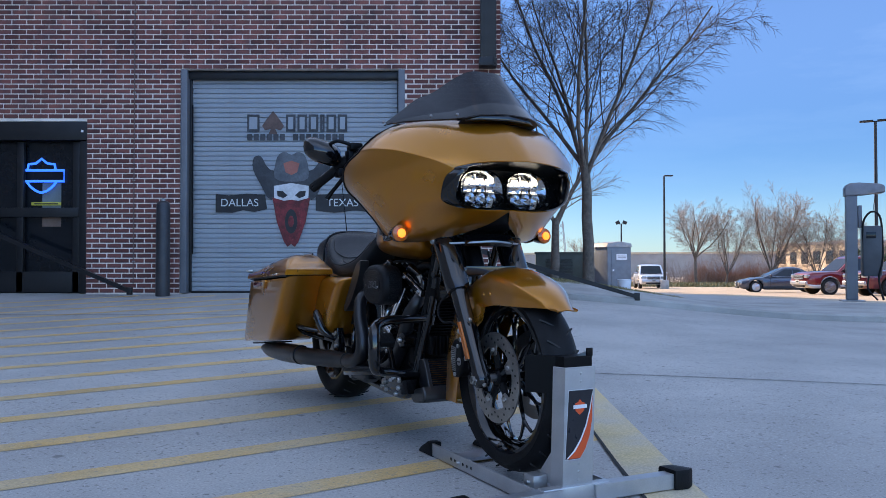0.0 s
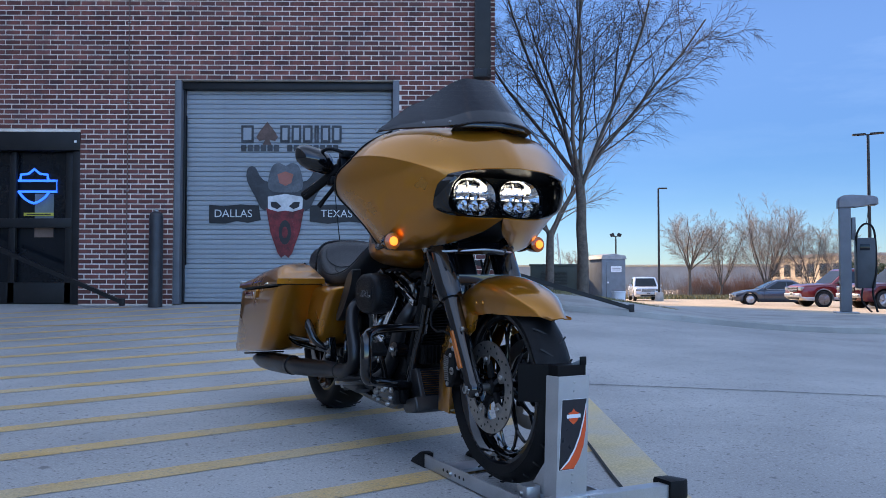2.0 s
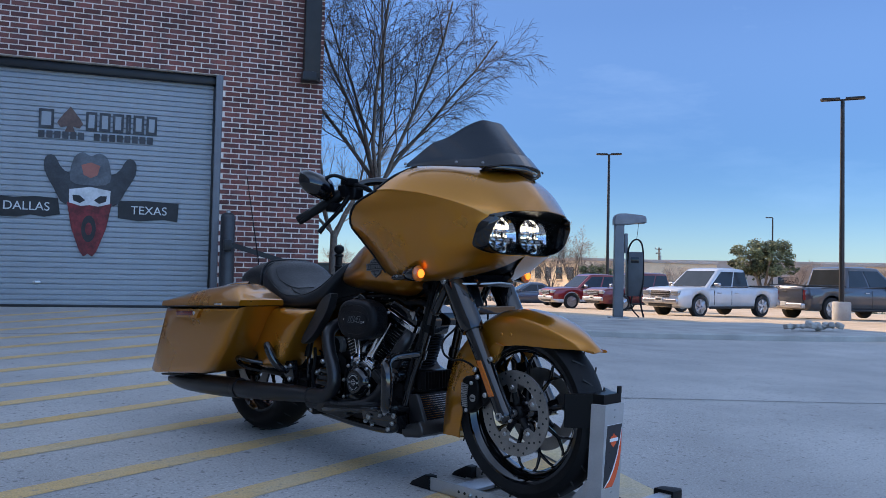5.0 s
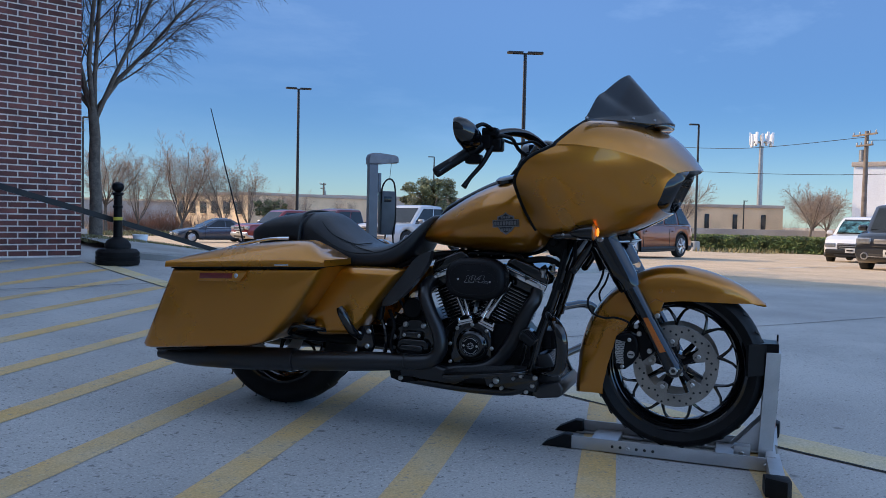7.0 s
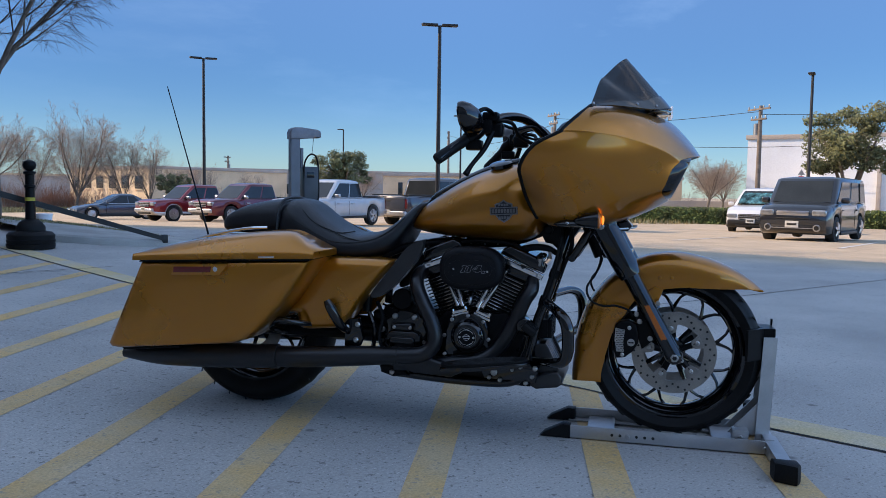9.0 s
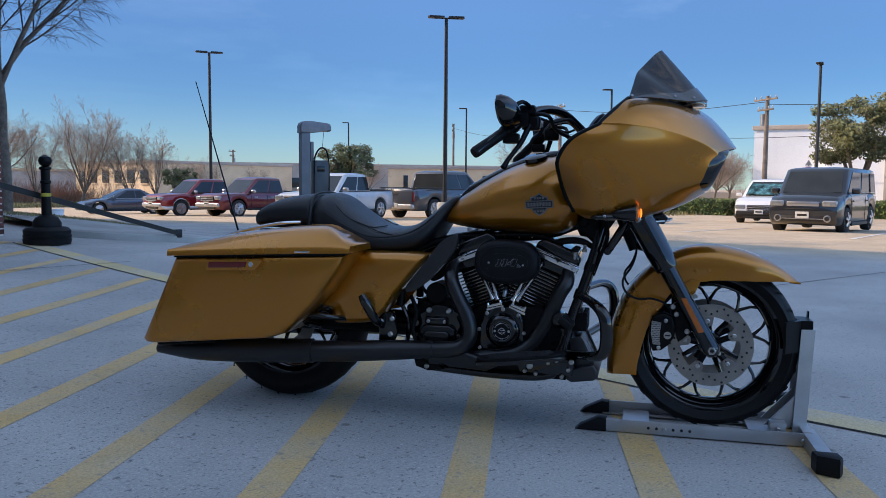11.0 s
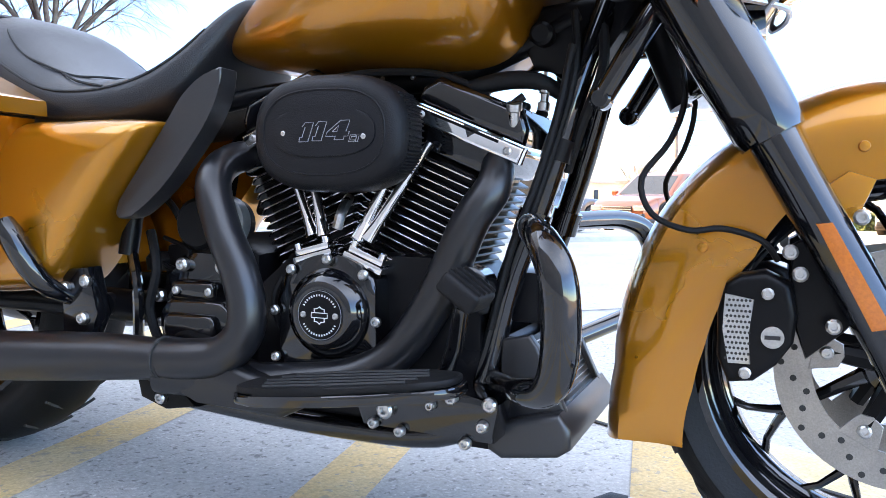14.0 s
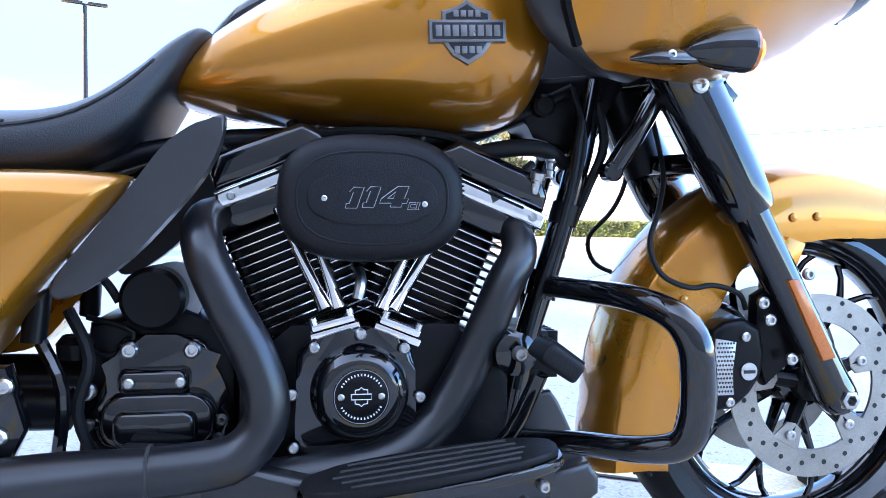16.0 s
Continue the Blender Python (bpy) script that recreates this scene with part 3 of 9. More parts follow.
def roller_door():
    y = WALL_Y + 0.17
    d = tagged(part("door_2", block(((DOOR_L + DOOR_R) / 2, y + 0.06, 1.85), (3.0, 0.02, 3.06)), ROLLER), "closed grey slatted steel roller door with a painted mural", "roller door", kind="structure")
    for x, s in ((DOOR_L + 0.045, 1), (DOOR_R - 0.045, -1)):
        part("guide_rail", block((x, WALL_Y + 0.11, 1.86), (0.088, 0.2, 3.08), 0.008), GREY_PAINT, d)
        part("guide_lip", block((x + s * 0.055, y - 0.02, 1.83), (0.03, 0.05, 3.0), 0.004), DARK_METAL, d)
    part("hood", block(((DOOR_L + DOOR_R) / 2, WALL_Y + 0.16, DOOR_TOP - 0.06), (3.01, 0.16, 0.11), 0.02), DARK_METAL, d)
    h = 0.0668
    bm = bmesh.new()
    prof = [(0.0, 0.0), (-0.012, 0.006), (-0.015, 0.03), (-0.012, 0.056), (-0.003, 0.0605), (0.0, 0.0668)]
    w = (DOOR_R - DOOR_L) / 2 - 0.1
    rings([[(-w, a, b), (w, a, b)] for a, b in prof], False, False, bm)
    me = finish("slat", bm, ROLLER, 30)
    for i in range(45):
        o = new("slat", me)
        o.parent = d
        o.location = ((DOOR_L + DOOR_R) / 2, y + 0.02, 0.335 + i * h)
    part("bottom_bar", block(((DOOR_L + DOOR_R) / 2, y + 0.005, 0.325), (2.83, 0.05, 0.045), 0.006), DARK_METAL, d)
    part("chain", tube([(DOOR_L + 0.13, y - 0.05, 2.9), (DOOR_L + 0.135, y - 0.05, 1.6), (DOOR_L + 0.14, y - 0.05, 0.85)], 0.012, 6, 3), SATIN, d)
    part("pull_handle", block((-2.65, y - 0.005, 0.62), (0.09, 0.03, 0.03), 0.008), STEEL, d)
    # mural: plain painted shapes lying on the slats
    yp = y - 0.0015

    def plate(name, outline, material, lift, label="", k=1):
        o = [(p.x, p.z) for p in spline([Vector((x, 0, z)) for x, z in outline], k, True)] if k > 1 else outline
        part(name, prism(o, yp - lift - 0.003, yp - lift), material, d, label)
    HATC = mat("mural_slate", (0.045, 0.05, 0.06), 0.5, 0, 0.25, 5, 40)
    HAT2 = mat("mural_grey", (0.11, 0.125, 0.145), 0.5, 0, 0.2, 5, 40)
    RED = mat("mural_red", (0.20, 0.018, 0.024), 0.5, 0, 0.3, 8, 40)
    BROWN = mat("mural_brown", (0.13, 0.075, 0.06), 0.5, 0, 0.2, 8, 40)
    BLK = mat("mural_black", (0.016, 0.017, 0.02), 0.5, 0, 0.2, 8, 40)
    PALE = mat("mural_white", (0.6, 0.62, 0.64), 0.5, 0, 0.1, 8, 40)
    cx = -2.085
    plate("banner", [(-3.13, 1.68), (-2.95, 1.66), (-2.7, 1.685), (-2.45, 1.67), (-2.42, 1.47), (-2.6, 1.43), (-2.75, 1.455), (-2.9, 1.42), (-3.13, 1.425)], BLK, 0.001)
    plate("banner", [(-1.75, 1.67), (-1.4, 1.685), (-1.02, 1.665), (-1.03, 1.43), (-1.2, 1.45), (-1.5, 1.42), (-1.75, 1.45)], BLK, 0.001)
    lettering("word", "DALLAS", 0.15, Matrix.Translation((-2.80, yp - 0.007, 1.555)) @ pose(0, 0, 0, 90, 0, 0), PALE, d)
    lettering("word", "TEXAS", 0.15, Matrix.Translation((-1.38, yp - 0.007, 1.555)) @ pose(0, 0, 0, 90, 0, 0), PALE, d)
    plate("hat_brim", [(cx - 0.52, 2.18), (cx - 0.42, 2.2), (cx - 0.3, 2.02), (cx, 1.96), (cx + 0.3, 2.02), (cx + 0.42, 2.2), (cx + 0.52, 2.18), (cx + 0.53, 2.02), (cx + 0.42, 1.8), (cx + 0.28, 1.6), (cx, 1.78), (cx - 0.28, 1.6), (cx - 0.42, 1.8), (cx - 0.53, 2.02)], HATC, 0.005, "", 3)
    plate("hat_crown", [(cx - 0.23, 1.9), (cx - 0.2, 2.18), (cx - 0.1, 2.26), (cx, 2.22), (cx + 0.1, 2.26), (cx + 0.2, 2.18), (cx + 0.23, 1.9), (cx, 1.85)], HAT2, 0.009, "", 3)
    plate("pale_band", [(cx - 0.235, 1.62), (cx - 0.24, 1.79), (cx, 1.83), (cx + 0.24, 1.79), (cx + 0.235, 1.62), (cx, 1.56)], PALE, 0.011)
    for sx in (-1, 1):
        plate("dark_patch", [(cx + sx * 0.05, 1.66), (cx + sx * 0.12, 1.72), (cx + sx * 0.2, 1.72), (cx + sx * 0.19, 1.65), (cx + sx * 0.11, 1.62)], BLK, 0.014)
    plate("red_cloth", [(cx - 0.26, 1.63), (cx - 0.1, 1.585), (cx, 1.6), (cx + 0.1, 1.585), (cx + 0.26, 1.63), (cx + 0.2, 1.3), (cx + 0.1, 1.02), (cx + 0.05, 0.95), (cx, 0.99), (cx - 0.05, 0.95), (cx - 0.1, 1.02), (cx - 0.2, 1.3)], RED, 0.013)
    for r in (0.13, 0.085, 0.04):
        plate("cloth_fold", [(cx + r * math.cos(a), 1.3 + 2.0 * r * math.sin(a)) for a in (2 * math.pi * j / 16 for j in range(16))], RED if r != 0.085 else BLK, 0.017 + 0.004 * (0.13 - r) / 0.045)
    plate("hat_emblem", [(cx - 0.11, 2.1), (cx, 2.14), (cx + 0.11, 2.1), (cx + 0.08, 1.98), (cx, 1.94), (cx - 0.08, 1.98)], mat("emblem_orange", (0.35, 0.12, 0.09), 0.5), 0.013)
    # sign row: bars the size of its letters and a spade
    x = -2.70
    for wd in (0.17, 0, 0.13, 0.13, 0.13, 0.06, 0.13, 0.13):
        if wd == 0:
            plate("spade", [(x + 0.16, 2.83), (x + 0.06, 2.70), (x + 0.01, 2.62), (x + 0.05, 2.56), (x + 0.13, 2.58), (x + 0.10, 2.51), (x + 0.22, 2.51), (x + 0.19, 2.58), (x + 0.27, 2.56), (x + 0.31, 2.62), (x + 0.26, 2.70)], BROWN, 0.001)
            x += 0.34
            continue
        plate("letter_bar", [(x, 2.54), (x + wd, 2.54), (x + wd, 2.78), (x, 2.78)], HATC, 0.001)
        plate("letter_bar", [(x + 0.03, 2.575), (x + max(wd - 0.03, 0.032), 2.575), (x + max(wd - 0.03, 0.032), 2.745), (x + 0.03, 2.745)], ROLLER, 0.005)
        x += wd + 0.027
    x = -2.70
    for i in range(15):
        if i != 6:
            plate("letter_bar", [(x, 2.42), (x + 0.07, 2.42), (x + 0.07, 2.51), (x, 2.51)], HATC, 0.001)
        x += 0.0905


roller_door()


def bollard(x, y, label):
    b = thing("bollard", label, "bollard", Matrix.Translation((x, y, ground_z(x, y))), "bollards by the roller door")
    part("post", lathe([(0, 0.092), (1.20, 0.09), (1.235, 0.08), (1.26, 0.05), (1.265, 0.01)], (0, 0, 0), (0, 0, 1), 24), BOLLARD, b)
    part("cap_bolt", lathe([(0, 0.03), (0.03, 0.028), (0.045, 0.01)], (0, 0, 1.255), (0, 0, 1), 10), GALV, b)
    return b


bollard(-3.71, 10.72, "dark grey steel pipe bollard standing by the brick wall")
bollard(-0.42, 10.60, "dark grey steel pipe bollard standing by the brick wall")


def barrier_arm(p, q, label):
    a = thing("barrier_arm", label, "barrier", Matrix.Translation(p), "drop arms")
    d = Vector(q) - Vector(p)
    part("arm", tube([(0, 0, 0), d * 0.5, d], [0.045, 0.042, 0.035], 4, 1), DARK_METAL, a)
    part("end_plate", block(d, (0.07, 0.05, 0.10), 0.01), DARK_METAL, a)
    part("hinge", block((0, 0, -0.02), (0.1, 0.1, 0.14), 0.015), DARK_METAL, a)


barrier_arm((-6.95, 10.72, 1.56), (-4.1, 10.6, 0.36), "black steel drop arm sloping down to the paving")
barrier_arm((-0.42, 10.48, 1.15), (2.45, 10.22, 0.30), "black steel drop arm hung from the bollard, sloping down")


def downspout():
    d = thing("downspout", "dark metal leader box and downpipe at the wall corner", "downspout", Matrix.Translation((0.61, WALL_Y - 0.1, 3.39)))
    part("pipe", prism([(-0.10, -0.09), (0.11, -0.09), (0.11, 0.095), (-0.10, 0.095)], 0, 6.5, 0.012, "xy"), DARK_METAL, d)
    part("foot", prism([(-0.12, 0.095), (-0.12, -0.10), (0.06, -0.11), (0.12, -0.04), (0.12, 0.095)], -0.02, 0.1, 0.01, "xy"), DARK_METAL, d)


downspout()
conduit = thing("conduit", "thin rusty vertical conduit fixed to the brick wall", "conduit", Matrix.Translation((-4.19, WALL_Y - 0.012, 0.45)))
part("pipe", tube([(0, 0, 0), (0, 0, 2.0), (0, 0, 5.0)], 0.008, 8, 1), mat("rusty_conduit", (0.16, 0.10, 0.09), 0.7), conduit)
for zc in (0.3, 1.4, 2.6, 3.7):
    part("clip", block((0, 0.002, zc), (0.035, 0.012, 0.015), 0.002), GALV, conduit)


def stanchion(x, y):
    s = thing("stanchion", "black post with a ball top, yellow band and ribbed rubber base", "bollard", Matrix.Translation((x, y, ground_z(x, y) + 0.0)))
    part("base", lathe([(0, 0.225), (0.05, 0.235), (0.055, 0.225), (0.09, 0.235), (0.095, 0.225), (0.14, 0.23), (0.17, 0.20), (0.18, 0.15)], (0, 0, 0), (0, 0, 1), 28), RUBBER, s)
    part("collar", lathe([(0.18, 0.14), (0.22, 0.14), (0.27, 0.11), (0.30, 0.06)], (0, 0, 0), (0, 0, 1), 24), RUBBER, s)
    part("pole", lathe([(0.29, 0.05), (0.62, 0.045), (0.63, 0.055), (0.65, 0.055), (0.66, 0.045), (0.76, 0.045), (0.77, 0.06), (0.79, 0.06), (0.80, 0.04)], (0, 0, 0), (0, 0, 1), 20), SATIN, s)
    part("band", lathe([(0.49, 0.049), (0.525, 0.049)], (0, 0, 0), (0, 0, 1), 20), mat("yellow_band", (0.5, 0.42, 0.05), 0.6), s)
    part("ball", lathe([(0.80, 0.03), (0.825, 0.058), (0.86, 0.068), (0.895, 0.055), (0.915, 0.02)], (0, 0, 0), (0, 0, 1), 20), SATIN, s)


stanchion(0.93, 10.2)


# ---- motorcycle ----
BIKE_M = Matrix.Translation((-0.125, 3.576, 0.016)) @ pose(0, 0, 0, 0, 0, -63.3)
bike = thing("motorcycle", "amber gold touring motorcycle with black engine, standing in a wheel chock", "motorcycle", BIKE_M)
FX, FZ, RX, RZ = 0.8135, 0.319, -0.855, 0.335


def wheel(name, at, r_tyre, width, r_rim, spokes):
    x, z = at
    w = part(name, lathe([(-0.05, 0.028), (-0.045, 0.042), (-0.02, 0.045), (0.02, 0.045), (0.045, 0.042), (0.05, 0.028)], (x, 0, z), (0, 1, 0), 24), GLOSS, bike, "gloss black cast wheel with split spokes")
    h = width / 2
    prof = [(-h * 0.72, r_rim - 0.004), (-h * 0.9, r_rim + 0.02), (-h, r_rim + (r_tyre - r_rim) * 0.5), (-h * 0.9, r_tyre - 0.028), (-h * 0.62, r_tyre - 0.01), (-h * 0.3, r_tyre - 0.002), (0, r_tyre),
            (h * 0.3, r_tyre - 0.002), (h * 0.62, r_tyre - 0.01), (h * 0.9, r_tyre - 0.028), (h, r_rim + (r_tyre - r_rim) * 0.5), (h * 0.9, r_rim + 0.02), (h * 0.72, r_rim - 0.004)]
    pr = [(p.x, p.y) for p in spline([Vector((a, b, 0)) for a, b in prof], 2)]
    tyre = part("tyre", lathe(pr, (x, 0, z), (0, 1, 0), 72, caps=False), RUBBER, w, "black rubber tyre with wet-weather grooves")
    # tread grooves: thin dark blocks sunk into the crown
    bm = bmesh.new()
    for i in range(26):
        a = 2 * math.pi * i / 26
        for s in (-1, 1):
            pts = []
            for t in (0.06, 0.3, 0.55, 0.8):
                yy = s * h * t
                rr = r_tyre - 0.0042 - 0.014 * max(0, t - 0.5)
                aa = a + (0.0 if s > 0 else 0.12) + t * 0.16
                pts.append((x + rr * math.cos(aa), yy, z + rr * math.sin(aa)))
            tube(pts, 0.0032, 4, 2, bm)
    part("groove", bm, JOINT, tyre)
    rim = [(-h * 0.78, r_rim + 0.004), (-h * 0.8, r_rim - 0.006), (-h * 0.62, r_rim - 0.02), (-h * 0.3, r_rim - 0.036), (h * 0.3, r_rim - 0.036), (h * 0.62, r_rim - 0.02), (h * 0.8, r_rim - 0.006), (h * 0.78, r_rim + 0.004)]
    part("rim", lathe(rim, (x, 0, z), (0, 1, 0), 64, caps=False), GLOSS, w, thick=0.006)
    for i in range(spokes):
        a = 2 * math.pi * i / spokes + 0.2
        bm = bmesh.new()
        def at2(rad, ang, y):
            return (x + rad * math.cos(ang), y, z + rad * math.sin(ang))
        tube([at2(0.035, a, 0), at2(r_rim * 0.55, a, 0), at2(r_rim * 0.66, a, 0)], [0.012, 0.0065, 0.007], 8, 2, bm)
        for s in (-1, 1):
            tube([at2(r_rim * 0.62, a, 0), at2(r_rim * 0.8, a + s * 0.13, s * 0.006), at2(r_rim - 0.02, a + s * 0.27, s * 0.012)], [0.007, 0.005, 0.0065], 8, 2, bm)
        part("spoke", bm, GLOSS, w)
    return w


def rotor(parent, x, y, z, r, s):
    """A drilled brake disc on its carrier; s is the side it faces."""
    n = 72
    bm = bmesh.new()
    rows, tabs = [], []
    for rad, d in ((r * 0.70, 0.0), (r, 0.0), (r, 0.005), (r * 0.70, 0.005), (r * 0.70, 0.0)):
        rows.append([(x + rad * math.cos(a), y + s * d, z + rad * math.sin(a)) for a in (2 * math.pi * j / n for j in range(n))])
    rings(rows, True, False, bm)
    for j in range(5):
        a = 2 * math.pi * j / 5 + 0.45
        tip = 0.24
        o = [(x + r * 0.73 * math.cos(a - tip), z + r * 0.73 * math.sin(a - tip)), (x + r * 0.73 * math.cos(a + tip), z + r * 0.73 * math.sin(a + tip)),
             (x + r * 0.50 * math.cos(a + 0.2), z + r * 0.50 * math.sin(a + 0.2)), (x + r * 0.46 * math.cos(a), z + r * 0.46 * math.sin(a)), (x + r * 0.50 * math.cos(a - 0.2), z + r * 0.50 * math.sin(a - 0.2))]
        tabs.append(o)
    d = part("brake_disc", bm, ROTOR, parent, "drilled steel brake disc")
    for o in tabs:
        part("mounting_tab", prism(o, y + s * 0.001, y + s * 0.0055, 0.0008, seg=1), ROTOR, d)
    holes = bmesh.new()
    for j in range(40):
        a = 2 * math.pi * j / 40
        rad = r * (0.94, 0.85, 0.77, 0.85)[j % 4]
        lathe([(0, 0.0042), (0.0004, 0.0042)], (x + rad * math.cos(a), y + s * 0.0052, z + rad * math.sin(a)), (0, s, 0), 8, holes)
    tagged(part("drill_hole", holes, JOINT, d), kind="stuff")
    for j in range(5):
        a = 2 * math.pi * j / 5 + 0.45
        part("disc_bolt", bolt((x + r * 0.60 * math.cos(a), y + s * 0.005, z + r * 0.60 * math.sin(a)), 0.0085, 0.006, (0, s, 0)), STEEL, d)
        part("carrier_arm", tube([(x + 0.03 * math.cos(a), y - s * 0.012, z + 0.03 * math.sin(a)), (x + r * 0.56 * math.cos(a), y - s * 0.004, z + r * 0.56 * math.sin(a))], [0.013, 0.011], 6, 1), SATIN, d)


front_wheel = wheel("front_wheel", (FX, FZ), 0.311, 0.13, 0.245, 9)
rotor(front_wheel, FX, -0.072, FZ, 0.149, -1)
rotor(front_wheel, FX, 0.072, FZ, 0.149, 1)
part("hub_cap", lathe([(0, 0.028), (0.02, 0.027), (0.026, 0.02)], (FX, -0.05, FZ), (0, -1, 0), 20), SATIN, front_wheel)
rear_wheel = wheel("rear_wheel", (RX, RZ), 0.331, 0.18, 0.232, 9)


def front_fender():
    crown = [(38, 0.382), (44, 0.376), (51, 0.371), (64, 0.363), (77, 0.360), (90, 0.363), (103, 0.365), (115, 0.362), (128, 0.356), (146, 0.356), (164, 0.354), (185, 0.362), (195, 0.380), (208, 0.41)]
    skirt = [(38, 0.378), (45, 0.336), (50, 0.310), (55, 0.290), (60, 0.275), (70, 0.253), (80, 0.242), (95, 0.234), (110, 0.236), (122, 0.240), (132, 0.230), (143, 0.220), (160, 0.225), (177, 0.233), (190, 0.249), (208, 0.290)]
    n = 56

    def at_angle(tab, a):
        for (a0, r0), (a1, r1) in zip(tab, tab[1:]):
            if a <= a1:
                t = (a - a0) / (a1 - a0)
                return r0 + (r1 - r0) * t
        return tab[-1][1]
    rows = []
    for i in range(n + 1):
        a = 38 + 168 * i / n
        rc, rs = at_angle(crown, a), at_angle(skirt, a)
        u, w = math.cos(radians(a)), math.sin(radians(a))
        if a > 190:
            rc = min(rc, 0.134 / abs(w))
            rs = min(rs, rc - 0.004)
        hw = 0.088 * (0.40 + 0.60 * smoothstep(36, 66, a) ** 0.7)
        row = []
        for f in (-1.0, -0.99, -0.97, -0.88, -0.7, -0.45, -0.2, 0, 0.2, 0.45, 0.7, 0.88, 0.97, 0.99, 1.0):
            af = abs(f)
            drop = 0.0 if af < 0.01 else 0.030 * af ** 2.6
            y = hw * f
            if af >= 0.985:
                r = rs if af == 1.0 else rs * 0.5 + (rc - 0.03) * 0.5
                y = hw * (1 if f > 0 else -1) * (0.985 if af == 1.0 else 1.0)
            else:
                r = rc - drop
            r = max(r, rs)
            row.append((FX + r * u, y, FZ + r * w))
        rows.append(row)
    f = part("front_fender", rings(rows, False, False), GOLD, bike, "gold front mudguard", 50, thick=0.004)
    for x, z in ((0.756, 0.590), (0.798, 0.592), (0.575, 0.462)):
        for s in (-1, 1):
            part("rivet", lathe([(0, 0.0075), (0.004, 0.006), (0.005, 0.002)], (x, s * 0.0875, z), (0, s, 0), 10), GOLD, f)
    for s in (-1, 1):
        part("fender_bracket", prism([(0.70, 0.53), (0.74, 0.56), (0.77, 0.55), (0.75, 0.50), (0.70, 0.47)], s * 0.086, s * 0.105, 0.004), GOLD, f)


front_fender()


